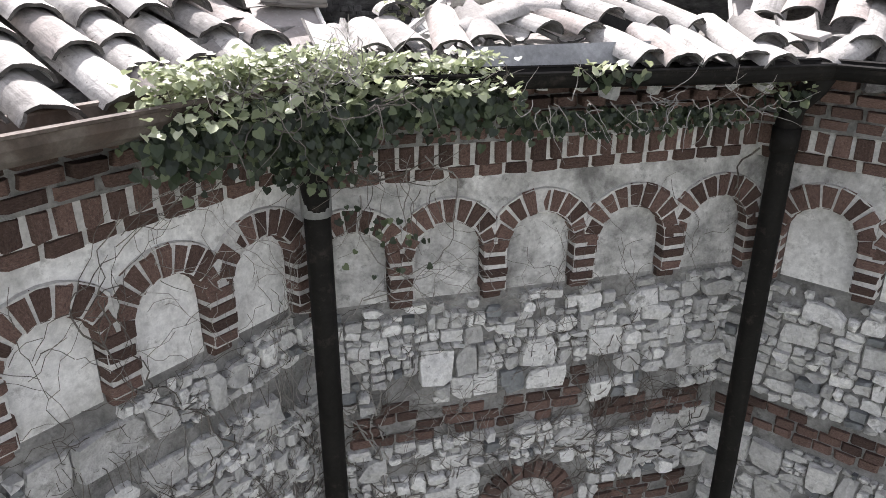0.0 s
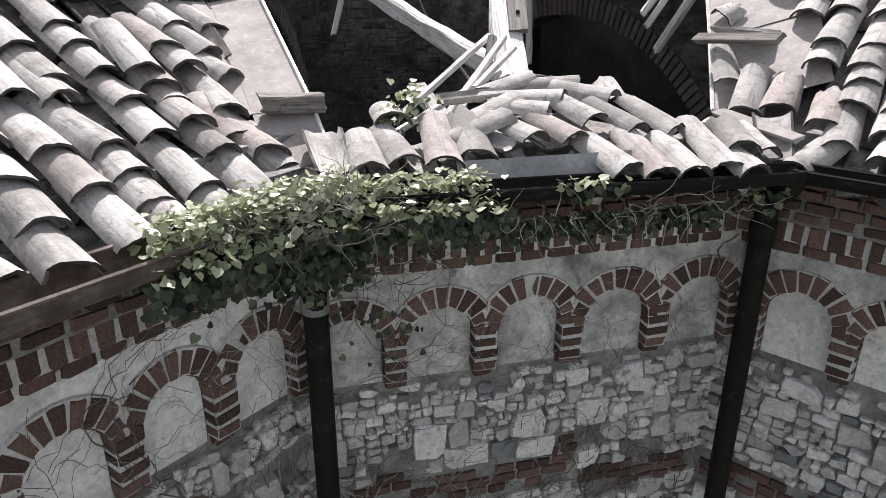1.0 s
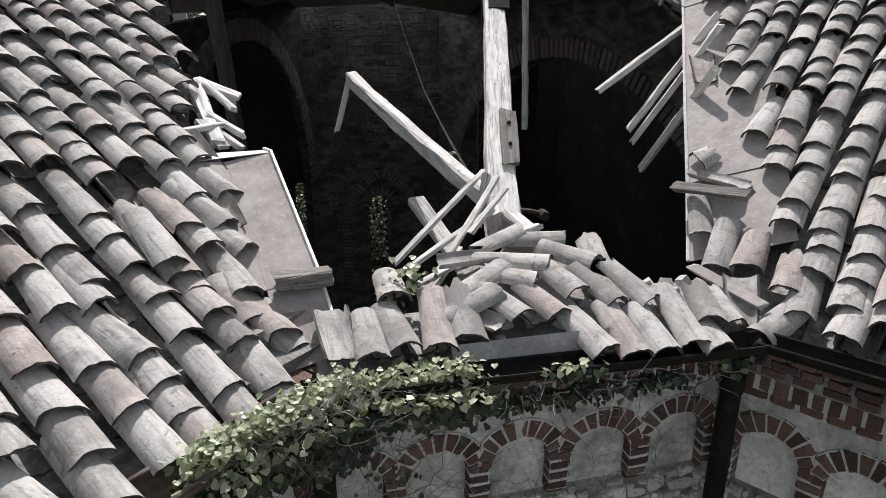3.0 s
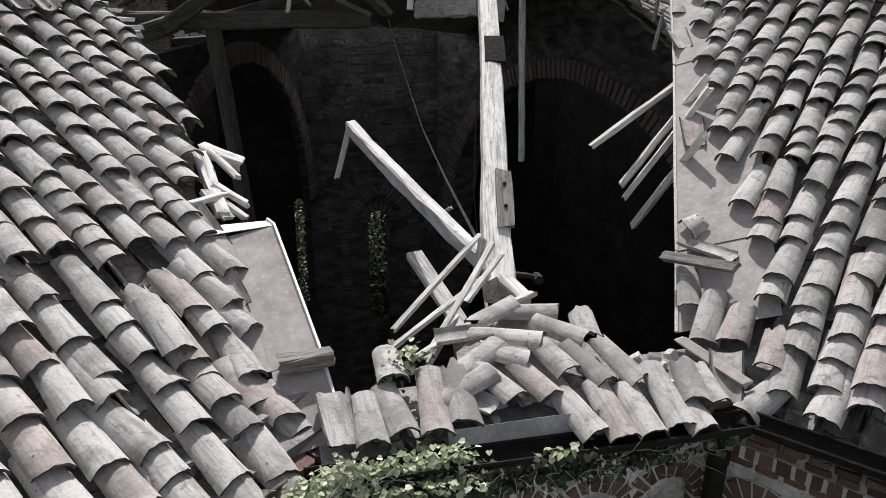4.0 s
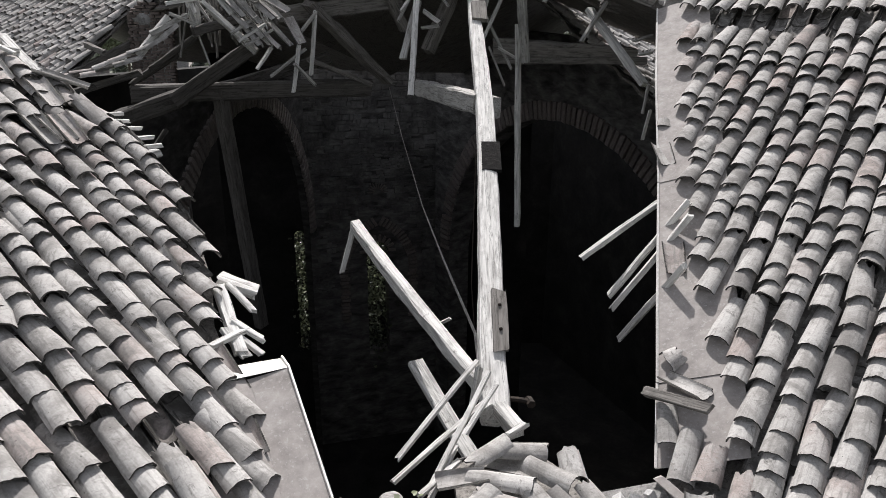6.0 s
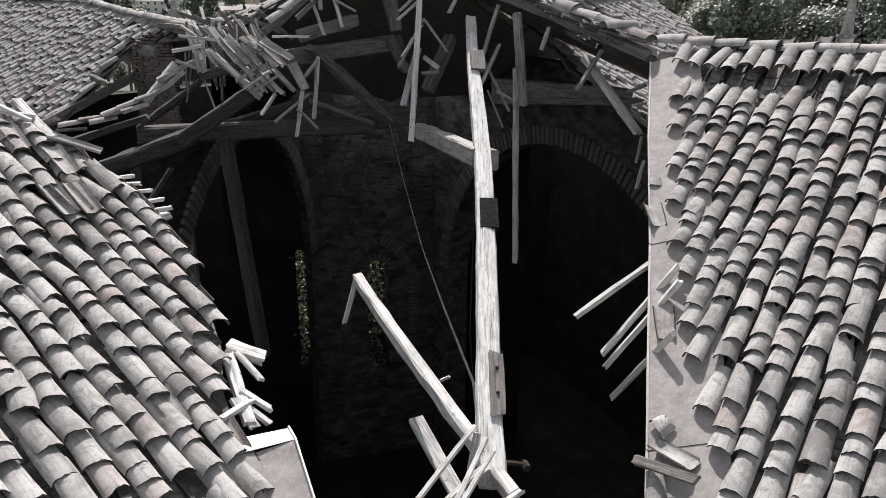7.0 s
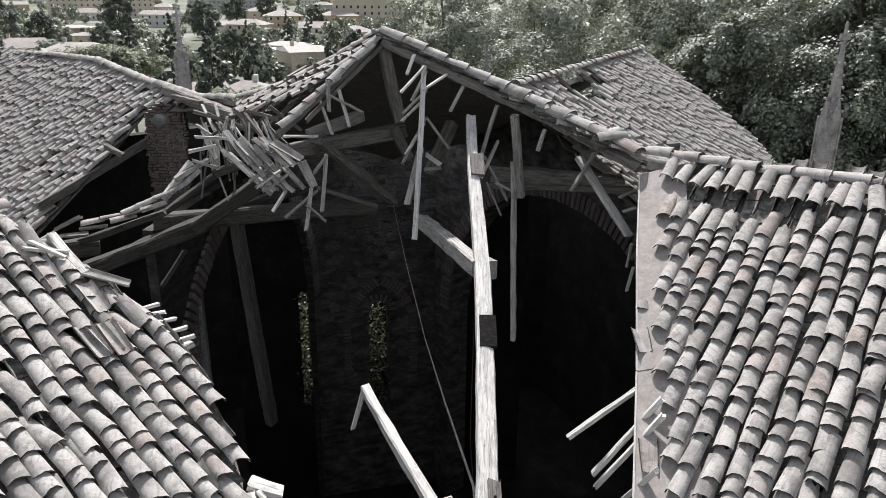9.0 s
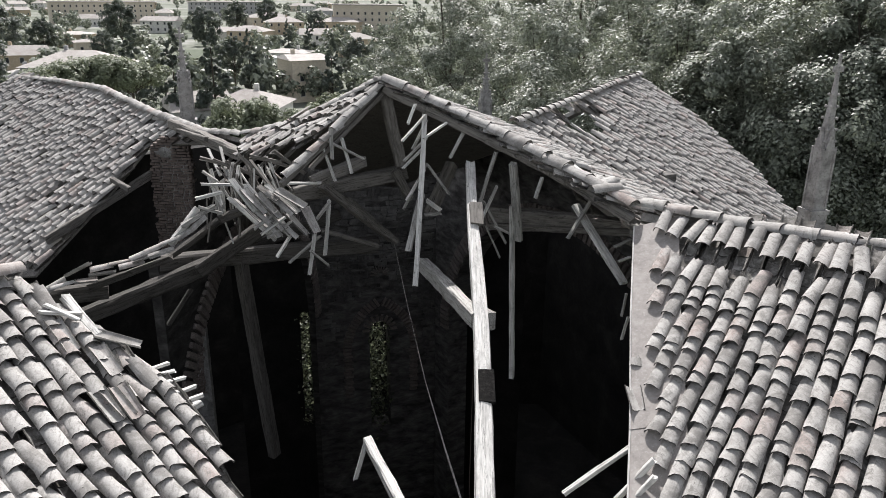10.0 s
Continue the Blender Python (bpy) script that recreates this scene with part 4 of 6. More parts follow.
# pointed brick surround of the narrow window
for side in (-1, 1):
    for i in range(17):
        f = (i + 0.5) / 17
        ang = math.pi / 3 * f
        x, z = 4.68 + side * 1.2 * (2 * math.cos(ang) - 1), 7.7 + 2.4 * math.sin(ang) * 0.91
        q = new("brick", INNER_BRICKS[i % 6])
        q.parent = nave_end
        q.matrix_local = Matrix.Translation((x + side * 0.17 * math.cos(ang), 26.37, z + 0.17 * math.sin(ang))) @ Matrix.Rotation(-ang if side > 0 else ang, 4, "Y") @ Matrix.Diagonal((0.36, 0.14, 0.11, 1))
for side in (-1, 1):
    for i in range(14):
        q = new("brick", INNER_BRICKS[i % 6])
        q.parent = nave_end
        q.matrix_local = Matrix.Translation((4.68 + side * (1.37 - 0.05 * (i % 2)), 26.37, 7.6 - 0.15 * i)) @ Matrix.Diagonal((0.34, 0.14, 0.11, 1))

# uneven courses of blocks on the end wall
rng = random.Random(66)
pieces, z = [], 7.0
while z < 16.0:
    t = rng.choice((0.08, 0.11, 0.15, 0.2))
    x = 2.05
    while x < 6.95:
        w = rng.choice((0.14, 0.2, 0.26, 0.34, 0.5)) * rng.uniform(0.8, 1.2)
        cx, cz = x + w / 2, z + t / 2
        clear = (abs(cx - 4.68) > 1.7 or cz > 9.2 + math.sqrt(max(0.0, 2.9 - (cx - 4.68) ** 2)) * 0.6) and math.hypot(cx - 4.7, cz - 10.85) > 0.4
        if clear and rng.random() > 0.22:
            pieces.append((rng.choice(BRICKS), Matrix.Translation((cx, 26.42 - rng.uniform(0, 0.05), cz + rng.gauss(0, 0.012))) @ Matrix.Rotation(rng.gauss(0, 0.03), 4, "Y") @ Matrix.Diagonal((w - 0.015, 0.12, t - 0.012, 1))))
        x += w
    z += t
joined("stone_courses", pieces, INNER_STONE, nave_end, "uneven courses of old stone blocks")

# ---- roofs behind ----
PEAK = (2.28, 12.1, 19.98)
ROOF_HIP = [(5.15, 8.62, 18.52), (4.62, 9.75, 18.85), (3.77, 11.05, 19.27), (2.9, 11.7, 19.68), PEAK]
roof_hip = thing("roof_hip", "sunlit tiled slope behind the broken hip, its capped edge sagging", "roof", kind="structure")
ridge_line(roof_hip, ROOF_HIP, 8, 1.6)
RIDGE_W = [PEAK, (1.55, 13.4, 19.35), (0.8, 14.75, 18.8), (-0.04, 16.11, 18.40), (-0.97, 17.56, 18.24), (-2.35, 20.3, 18.34), (-3.95, 23.6, 18.55), (-5.8, 26.5, 18.5), (-7.88, 29.9, 18.30)]
roof_far = thing("roof_far", "far slope of grey clay tiles with a torn verge", "roof", kind="structure")
ridge_line(roof_far, RIDGE_W[::-1], 9, 1.6)
PLAN_F = [(-0.97, 17.5), (-2.3, 19.05), (-3.35, 17.85), (-4.77, 16.7), (-8.5, 20.0), (-12.5, 27.0), (-7.88, 29.9), (-3.95, 23.6)]
lay_far = tile_field(N_F, D_F - 0.06, PLAN_F, -149.0, 0.27, 0.29, 21, 1.7, 0.04, None, cant=9.0, kit=(FAR_COVERS, FAR_PANS), broad=1.28)
join_tiles(lay_far, roof_far)
roof_deck("boarding", N_F, D_F, PLAN_F, 0.16, 0.05, WOOD_DARK, roof_far)


def plane_of(a, b, c):
    a, b, c = Vector(a), Vector(b), Vector(c)
    n = (b - a).cross(c - a).normalized()
    if n.z < 0:
        n = -n
    return tuple(n), n.dot(a)


# the second roof, beyond
R2_PEAK, R2_LOW, R2_A = (13.03, 22.6, 18.8), (15.43, 17.62, 15.1), (5.5, 14.5, 18.72)
n2, d2 = plane_of(R2_PEAK, R2_LOW, R2_A)
PLAN_2 = [(5.5, 14.5), (13.03, 22.6), (15.38, 21.9), (16.37, 20.19), (16.70, 18.0), (16.3, 15.6), (13.6, 11.4), (9.5, 10.2)]
roof_second = thing("roof_second", "long slope of grey-brown clay tiles with a small hole and capped ridge", "roof", kind="structure")
az2 = math.degrees(math.atan2(n2[1], n2[0]))
HOLE2 = [(7.3, 16.2), (8.5, 17.55), (9.4, 17.9), (9.45, 17.2), (8.4, 15.85), (7.7, 15.5)]
f2 = tile_field(n2, d2 - 0.06, PLAN_2, az2, 0.25, 0.29, 31, 1.5, 0.02, lambda p, r, pan: inside((p.x + r.gauss(0, 0.12), p.y + r.gauss(0, 0.12)), HOLE2), cant=9.0, kit=(FAR_COVERS, FAR_PANS), broad=1.18)
join_tiles(f2, roof_second)
roof_deck("boarding", n2, d2, PLAN_2, 0.16, 0.05, WOOD_DARK, roof_second, HOLE2)
for k in (0, 3):
    a, b = Vector((7.7 + 0.36 * k, 16.35 + 0.38 * k)), Vector((8.5 + 0.3 * k, 16.1 + 0.33 * k))
    timber("batten", (a.x, a.y, plane_z(n2, d2 - 0.12, a.x, a.y)), (b.x, b.y, plane_z(n2, d2 - 0.12, b.x, b.y)), 0.10, 0.06, WOOD, "", "", seed=k, parent=roof_second)
ridge_line(roof_second, [(5.5, 14.5, 18.74), R2_PEAK], 10, 1.5)
# slope behind the hip
n3, d3 = plane_of(ROOF_HIP[0], PEAK, (5.9, 14.9, 18.55))
HOLE3 = [(4.72, 10.0), (5.1, 11.0), (5.6, 11.9), (6.1, 12.0), (6.15, 11.5), (5.4, 10.2), (5.05, 9.75)]
PLAN_3 = [(5.15, 8.62), (3.77, 11.1), (2.28, 12.1), (5.6, 14.6), (9.0, 12.5)]
f3 = tile_field(n3, d3 - 0.05, PLAN_3, math.degrees(math.atan2(n3[1], n3[0])), 0.215, 0.26, 33, 2.0, 0.03, lambda p, r, pan: inside((p.x, p.y), HOLE3), cant=7.0, kit=(FAR_COVERS, FAR_PANS))
join_tiles(f3, roof_hip)
roof_deck("boarding", n3, d3, PLAN_3, 0.14, 0.05, WOOD_DARK, roof_hip, HOLE3)
for k, (ax, ay, bx, by) in enumerate(((4.72, 10.38, 5.75, 11.65), (4.9, 9.95, 6.05, 11.6), (5.35, 11.45, 4.95, 9.9), (5.75, 12.05, 5.35, 10.15), (6.2, 12.0, 5.7, 10.6))):
    timber("batten", (ax, ay, plane_z(n3, d3 - 0.08, ax, ay)), (bx, by, plane_z(n3, d3 - 0.08 + 0.04 * (k > 1), bx, by)), 0.07, 0.05, WOOD, "", "", seed=k, parent=roof_hip)
bm = bmesh.new()
slab(bm, [PEAK, (-0.04, 16.11, 18.3), (4.0, 20.0, 16.2), (5.6, 14.6, 18.4)], 0.1)
slab(bm, [(-0.04, 16.11, 18.3), (-7.88, 29.9, 18.2), (-3.0, 35.0, 15.0), (4.0, 20.0, 16.2)], 0.1)
slab(bm, [(5.6, 14.6, 18.4), (4.0, 20.0, 16.2), (10.0, 28.0, 15.0), (13.03, 22.6, 18.6)], 0.1)
nave_tiles = part("roof_nave", bm, TILE)
tagged(nave_tiles, "tiled slopes on the far side of the ridges", "roof", kind="structure")

bm = bmesh.new()
low = Vector((0, 0, 0.14))
slab(bm, [Vector(PEAK) - low, Vector((-0.04, 16.11, 18.3)) - low, Vector((4.0, 20.0, 16.2)) - low, Vector((5.6, 14.6, 18.4)) - low], 0.05)
part("boarding", bm, WOOD_DARK, nave_tiles)

# ---- ground ----
bm = bmesh.new()
bmesh.ops.create_grid(bm, x_segments=40, y_segments=40, size=2400)
tagged(part("ground", bm, mottled("dry_grass_ground", [(0.35, (0.10, 0.12, 0.08)), (0.55, (0.19, 0.20, 0.165)), (0.7, (0.33, 0.325, 0.31))], 0.02, 0.6, 0.95, 0.3, 0.1, vary=False)), "grassy ground of the valley reaching the horizon", "ground", kind="structure")



# ---- fallen and hanging timber, laths and loose tiles ----
TRUSS = [
    ((2.30, 12.20, 19.70), (2.55, 12.20, 18.47), 0.2, 0.2),
    ((2.47, 12.40, 18.35), (2.77, 12.50, 17.78), 0.16, 0.16),
    ((2.19, 12.15, 19.79), (0.41, 10.90, 18.56), 0.08, 0.10),
    ((0.65, 12.20, 18.04), (2.71, 12.60, 18.24), 0.24, 0.26),
    ((0.92, 11.40, 18.45), (1.83, 11.90, 18.64), 0.18, 0.18),
    ((1.14, 12.00, 18.23), (2.52, 12.75, 16.89), 0.27, 0.12),
    ((1.57, 12.30, 17.91), (2.56, 12.80, 16.89), 0.1, 0.1),
    ((-1.67, 12.60, 16.85), (2.23, 12.90, 16.79), 0.26, 0.28),
    ((1.12, 12.20, 17.36), (2.16, 12.50, 16.90), 0.1, 0.08),
    ((4.18, 12.00, 17.53), (6.28, 11.00, 17.42), 0.3, 0.28),
    ((4.16, 11.90, 17.32), (6.36, 10.80, 17.38), 0.14, 0.12),
    ((3.18, 12.60, 17.40), (3.69, 12.90, 18.28), 0.2, 0.2),
    ((-0.31, 12.70, 16.87), (0.03, 13.10, 12.30), 0.20, 0.22),
    ((-0.78, 13.20, 16.68), (1.60, 13.60, 17.22), 0.2, 0.2),
]
LATHS_A = [
    ((2.75, 11.25, 19.48), (2.26, 9.85, 17.12), 0.08, 0.05),
    ((2.59, 10.80, 18.29), (2.23, 10.20, 17.56), 0.1, 0.05),
    ((2.74, 11.20, 19.49), (2.32, 11.00, 19.13), 0.05, 0.03),
    ((2.77, 11.20, 19.42), (2.49, 11.00, 18.99), 0.05, 0.03),
    ((3.10, 11.20, 19.36), (2.67, 11.00, 19.16), 0.05, 0.03),
    ((2.77, 11.20, 19.12), (2.35, 11.00, 18.81), 0.05, 0.03),
    ((2.72, 11.20, 18.97), (2.33, 11.00, 18.69), 0.05, 0.03),
    ((2.77, 11.20, 18.70), (2.34, 11.00, 18.02), 0.05, 0.03),
    ((2.74, 11.20, 18.61), (2.39, 11.00, 18.16), 0.05, 0.03),
    ((2.79, 11.20, 18.68), (3.11, 11.00, 18.21), 0.05, 0.03),
    ((2.58, 11.20, 19.67), (2.42, 11.00, 19.41), 0.05, 0.03),
]
LATHS_B = [
    ((2.70, 10.90, 18.16), (2.91, 10.80, 18.01), 0.08, 0.06),
    ((2.67, 10.90, 17.92), (2.91, 10.80, 17.96), 0.06, 0.05),
    ((3.42, 11.30, 19.17), (3.17, 11.20, 18.78), 0.06, 0.04),
    ((3.86, 10.90, 18.90), (3.53, 10.70, 18.06), 0.06, 0.04),
    ((4.40, 10.20, 18.61), (4.26, 10.10, 18.31), 0.06, 0.04),
    ((3.70, 11.00, 18.07), (4.13, 11.00, 17.29), 0.05, 0.04),
    ((3.90, 10.90, 18.33), (3.59, 10.80, 17.75), 0.05, 0.04),
    ((3.76, 11.00, 17.62), (4.03, 11.00, 17.03), 0.04, 0.03),
    ((3.91, 11.00, 17.61), (4.33, 11.00, 17.38), 0.05, 0.04),
    ((4.01, 10.50, 18.79), (4.25, 10.70, 17.43), 0.13, 0.09),
    ((4.20, 10.95, 17.95), (4.30, 10.87, 14.72), 0.10, 0.08),
    ((5.01, 9.70, 18.32), (4.58, 9.50, 17.82), 0.06, 0.04),
]
LATHS_C = [
    ((4.86, 9.90, 18.22), (5.15, 8.70, 17.33), 0.12, 0.08),
    ((5.30, 8.90, 17.94), (5.00, 8.80, 17.88), 0.05, 0.03),
    ((5.21, 8.70, 17.74), (4.97, 8.60, 17.73), 0.05, 0.03),
    ((4.87, 8.20, 17.06), (4.91, 8.20, 17.40), 0.04, 0.03),
    ((4.85, 8.10, 16.75), (4.86, 8.00, 17.14), 0.04, 0.03),
]
LATHS_D = [
    ((1.08, 11.40, 19.11), (1.28, 11.30, 18.47), 0.06, 0.035),
    ((1.25, 11.40, 19.30), (1.24, 11.30, 18.83), 0.06, 0.035),
    ((1.42, 11.40, 19.14), (1.55, 11.30, 18.59), 0.06, 0.035),
    ((1.17, 11.40, 19.12), (1.76, 11.30, 18.80), 0.06, 0.035),
    ((0.54, 11.40, 18.45), (1.05, 11.30, 18.45), 0.06, 0.035),
    ((-0.04, 10.90, 17.88), (0.34, 11.05, 18.10), 0.06, 0.035),
    ((0.05, 10.90, 17.78), (0.44, 11.05, 17.99), 0.06, 0.035),
    ((0.15, 10.90, 17.72), (0.54, 11.05, 17.92), 0.06, 0.035),
    ((0.27, 10.90, 17.39), (0.50, 11.05, 17.67), 0.06, 0.035),
    ((0.45, 10.90, 17.28), (0.97, 11.05, 17.64), 0.06, 0.035),
    ((0.76, 10.90, 17.05), (0.90, 11.02, 17.78), 0.06, 0.035),
    ((0.80, 10.90, 17.45), (1.09, 11.05, 17.12), 0.06, 0.035),
    ((1.17, 11.30, 18.15), (1.05, 11.20, 17.25), 0.06, 0.04),
    ((1.17, 11.30, 18.12), (0.87, 11.20, 17.79), 0.06, 0.04),
]
BUNDLE_BOARDS = [
    ((-0.33, 11.30, 18.58), (0.00, 11.00, 18.14), 0.1, 0.03),
    ((-0.27, 11.30, 18.55), (0.33, 11.00, 17.79), 0.09, 0.03),
    ((-0.12, 11.30, 18.47), (0.53, 11.00, 17.72), 0.11, 0.03),
    ((-0.00, 11.30, 18.23), (0.50, 11.00, 17.72), 0.1, 0.03),
    ((0.08, 11.30, 18.44), (0.34, 11.00, 18.29), 0.1, 0.03),
    ((0.19, 11.30, 18.46), (0.65, 11.00, 18.07), 0.08, 0.03),
    ((-0.40, 11.30, 18.30), (0.15, 11.00, 17.77), 0.06, 0.03),
]
LATHS_E = [
    ((-0.80, 11.60, 18.46), (-0.11, 11.80, 18.35), 0.05, 0.04),
    ((-0.77, 12.00, 18.57), (-0.57, 11.90, 18.43), 0.05, 0.04),
    ((-0.90, 11.50, 18.25), (-0.51, 11.60, 18.31), 0.07, 0.05),
    ((-0.87, 11.50, 18.12), (-0.52, 11.60, 17.96), 0.07, 0.05),
    ((-0.61, 11.70, 18.38), (-0.51, 11.50, 18.11), 0.05, 0.04),
    ((-0.30, 12.20, 18.65), (-0.38, 11.90, 18.38), 0.05, 0.03),
    ((-0.21, 12.20, 18.60), (-0.28, 11.90, 18.34), 0.05, 0.03),
    ((-0.49, 12.80, 18.80), (-0.40, 12.20, 18.43), 0.05, 0.03),
    ((-0.70, 13.00, 18.74), (-0.52, 12.40, 18.40), 0.05, 0.03),
    ((-1.14, 11.40, 17.85), (-0.63, 11.60, 18.09), 0.09, 0.07),
    ((-1.34, 11.40, 17.56), (-0.89, 11.60, 18.06), 0.1, 0.1),
    ((-0.33, 11.50, 18.19), (0.29, 11.20, 17.60), 0.1, 0.1),
]
SAG_BEAMS = [
    ((-2.60, 11.40, 16.96), (-1.95, 11.40, 17.15), 0.1, 0.1),
    ((-1.99, 11.40, 17.14), (-1.35, 11.50, 17.32), 0.1, 0.1),
    ((-3.35, 11.50, 16.80), (-2.38, 11.60, 16.82), 0.26, 0.26),
    ((-3.08, 12.00, 16.15), (-0.86, 12.40, 16.81), 0.26, 0.26),
    ((-1.01, 12.30, 16.75), (0.20, 12.30, 17.52), 0.22, 0.24),
    ((-1.54, 11.90, 17.10), (-0.56, 12.00, 17.77), 0.16, 0.07),
    ((-1.24, 11.80, 17.32), (-0.58, 11.90, 17.75), 0.1, 0.08),
    ((-1.45, 12.00, 17.13), (-0.86, 12.10, 17.49), 0.13, 0.07),
    ((-1.65, 12.60, 15.67), (-1.24, 12.90, 16.18), 0.05, 0.08),
    ((-0.57, 11.60, 17.86), (0.41, 12.00, 18.07), 0.12, 0.13),
]
FAR_TIMBERS = [
    ((-2.06, 19.00, 17.16), (-4.47, 16.90, 16.08), 0.1, 0.2),
    ((-3.14, 18.00, 17.14), (-2.69, 17.40, 17.01), 0.1, 0.12),
    ((-1.74, 18.90, 18.25), (-0.09, 15.20, 18.12), 0.22, 0.24),
    ((-1.55, 18.00, 18.22), (-0.88, 16.60, 18.25), 0.1, 0.1),
]
NEAR_STICKS = [
    ((1.08, 7.41, 16.14), (1.75, 4.15, 15.59), 0.11, 0.13),
    ((1.07, 7.41, 16.15), (0.92, 7.41, 15.61), 0.05, 0.05),
    ((1.33, 5.62, 15.40), (1.82, 3.80, 14.66), 0.14, 0.06),
    ((1.60, 5.75, 15.71), (1.67, 5.70, 15.77), 0.03, 0.03),
    ((0.86, 4.20, 15.47), (1.60, 4.70, 15.88), 0.04, 0.03),
    ((0.78, 4.00, 15.43), (1.58, 4.40, 15.71), 0.04, 0.03),
    ((0.98, 3.80, 15.46), (1.63, 4.50, 15.89), 0.04, 0.03),
    ((0.99, 3.75, 15.46), (1.26, 4.10, 15.56), 0.04, 0.03),
    ((1.33, 4.10, 15.67), (1.66, 4.40, 15.84), 0.04, 0.03),
    ((0.91, 3.70, 15.54), (1.26, 4.00, 15.53), 0.04, 0.03),
    ((1.61, 4.00, 15.67), (1.79, 4.10, 15.67), 0.04, 0.04),
    ((1.59, 4.60, 15.89), (1.54, 4.60, 15.53), 0.05, 0.05),
]
BATTEN_ENDS = [
    ((2.98, 5.80, 16.20), (4.07, 5.68, 16.99), 0.06, 0.05),
    ((3.14, 5.50, 15.92), (3.70, 5.28, 16.86), 0.06, 0.05),
    ((3.13, 5.40, 15.84), (3.61, 5.10, 16.79), 0.06, 0.05),
    ((3.06, 5.10, 15.69), (3.31, 4.65, 16.54), 0.06, 0.05),
]
EDGE_LATHS = [
    ((-0.29, 5.39, 16.43), (-0.15, 4.75, 16.17), 0.09),
    ((-0.21, 5.37, 16.45), (-0.04, 5.13, 16.31), 0.05),
    ((-0.28, 5.53, 16.44), (-0.01, 5.47, 16.32), 0.16),
    ((-0.34, 4.71, 16.27), (-0.09, 4.97, 16.25), 0.06),
    ((-0.15, 4.90, 16.22), (-0.01, 4.78, 16.13), 0.05),
    ((-0.20, 5.01, 16.31), (0.01, 4.88, 16.19), 0.05),
    ((-0.25, 4.95, 16.28), (-0.11, 4.71, 16.15), 0.08),
    ((-1.31, 7.42, 17.43), (-1.12, 7.57, 17.41), 0.05),
    ((-1.25, 7.36, 17.39), (-1.04, 7.49, 17.35), 0.05),
    ((-1.17, 7.26, 17.33), (-0.94, 7.42, 17.29), 0.05),
    ((-1.08, 7.13, 17.25), (-0.83, 7.32, 17.22), 0.05),
    ((-1.01, 7.03, 17.19), (-0.76, 7.21, 17.16), 0.05),
    ((-0.97, 6.99, 17.12), (-0.80, 7.16, 17.11), 0.13),
    ((-2.17, 8.12, 18.10), (-1.79, 7.63, 17.80), 0.1),
    ((-2.31, 7.83, 18.14), (-1.98, 7.71, 17.98), 0.05),
    ((-2.35, 7.73, 18.10), (-1.96, 7.84, 17.99), 0.05),
]
HEAP_FRONT = [
    ((0.50, 2.84, 15.62), (0.50, 3.18, 15.70), 0),
    ((0.65, 2.88, 15.63), (0.61, 3.20, 15.69), 0),
    ((0.36, 2.90, 15.58), (0.35, 3.16, 15.66), 1),
    ((0.82, 2.84, 15.62), (0.87, 3.27, 15.73), 0),
    ((0.97, 2.86, 15.63), (1.00, 3.31, 15.75), 0),
    ((0.67, 3.21, 15.73), (0.69, 3.50, 15.72), 0),
    ((1.13, 2.96, 15.62), (1.03, 3.06, 15.64), 1),
    ((0.57, 2.92, 15.55), (0.58, 3.24, 15.60), 1),
    ((0.74, 2.92, 15.55), (0.74, 3.24, 15.60), 1),
]
HEAP_MIDDLE = [
    ((1.97, 2.97, 15.66), (1.87, 3.35, 15.76), 0),
    ((1.80, 3.31, 15.76), (1.61, 3.55, 15.78), 0),
    ((1.61, 3.09, 15.70), (1.52, 3.42, 15.76), 0),
    ((1.79, 3.00, 15.67), (1.69, 3.33, 15.74), 0),
    ((1.43, 3.23, 15.73), (1.20, 3.42, 15.74), 0),
    ((1.46, 2.96, 15.66), (1.35, 3.26, 15.72), 0),
    ((1.27, 2.98, 15.67), (1.14, 3.28, 15.72), 0),
    ((1.58, 2.70, 15.58), (1.51, 3.02, 15.65), 0),
    ((1.36, 2.98, 15.60), (1.27, 3.28, 15.67), 1),
    ((1.53, 3.02, 15.60), (1.45, 3.32, 15.68), 1),
]
HEAP_RIGHT = [
    ((1.72, 2.65, 15.56), (1.73, 3.02, 15.65), 0),
    ((1.88, 2.64, 15.56), (1.88, 2.98, 15.64), 0),
    ((2.05, 2.66, 15.56), (2.09, 3.10, 15.68), 0),
    ((2.19, 2.78, 15.61), (2.27, 3.11, 15.69), 0),
    ((2.15, 2.62, 15.55), (2.17, 2.95, 15.61), 0),
    ((1.80, 2.74, 15.53), (1.80, 3.06, 15.60), 1),
    ((1.64, 2.76, 15.53), (1.62, 3.06, 15.60), 1),
    ((1.97, 2.76, 15.53), (1.98, 3.08, 15.60), 1),
    ((2.33, 2.78, 15.57), (2.36, 3.06, 15.64), 0),
]
HEAP_BACK = [
    ((1.77, 3.66, 15.78), (1.42, 3.80, 15.76), 0),
    ((1.55, 3.37, 15.77), (1.22, 3.60, 15.74), 0),
    ((1.29, 3.41, 15.76), (0.98, 3.24, 15.70), 0),
    ((1.18, 3.17, 15.74), (0.92, 3.08, 15.68), 0),
    ((1.55, 3.83, 15.79), (1.20, 3.70, 15.74), 0),
    ((1.31, 3.55, 15.74), (1.02, 3.58, 15.72), 1),
    ((1.86, 3.40, 15.70), (1.92, 3.70, 15.80), 2),
    ((1.62, 3.55, 15.70), (1.40, 3.78, 15.66), 1),
]
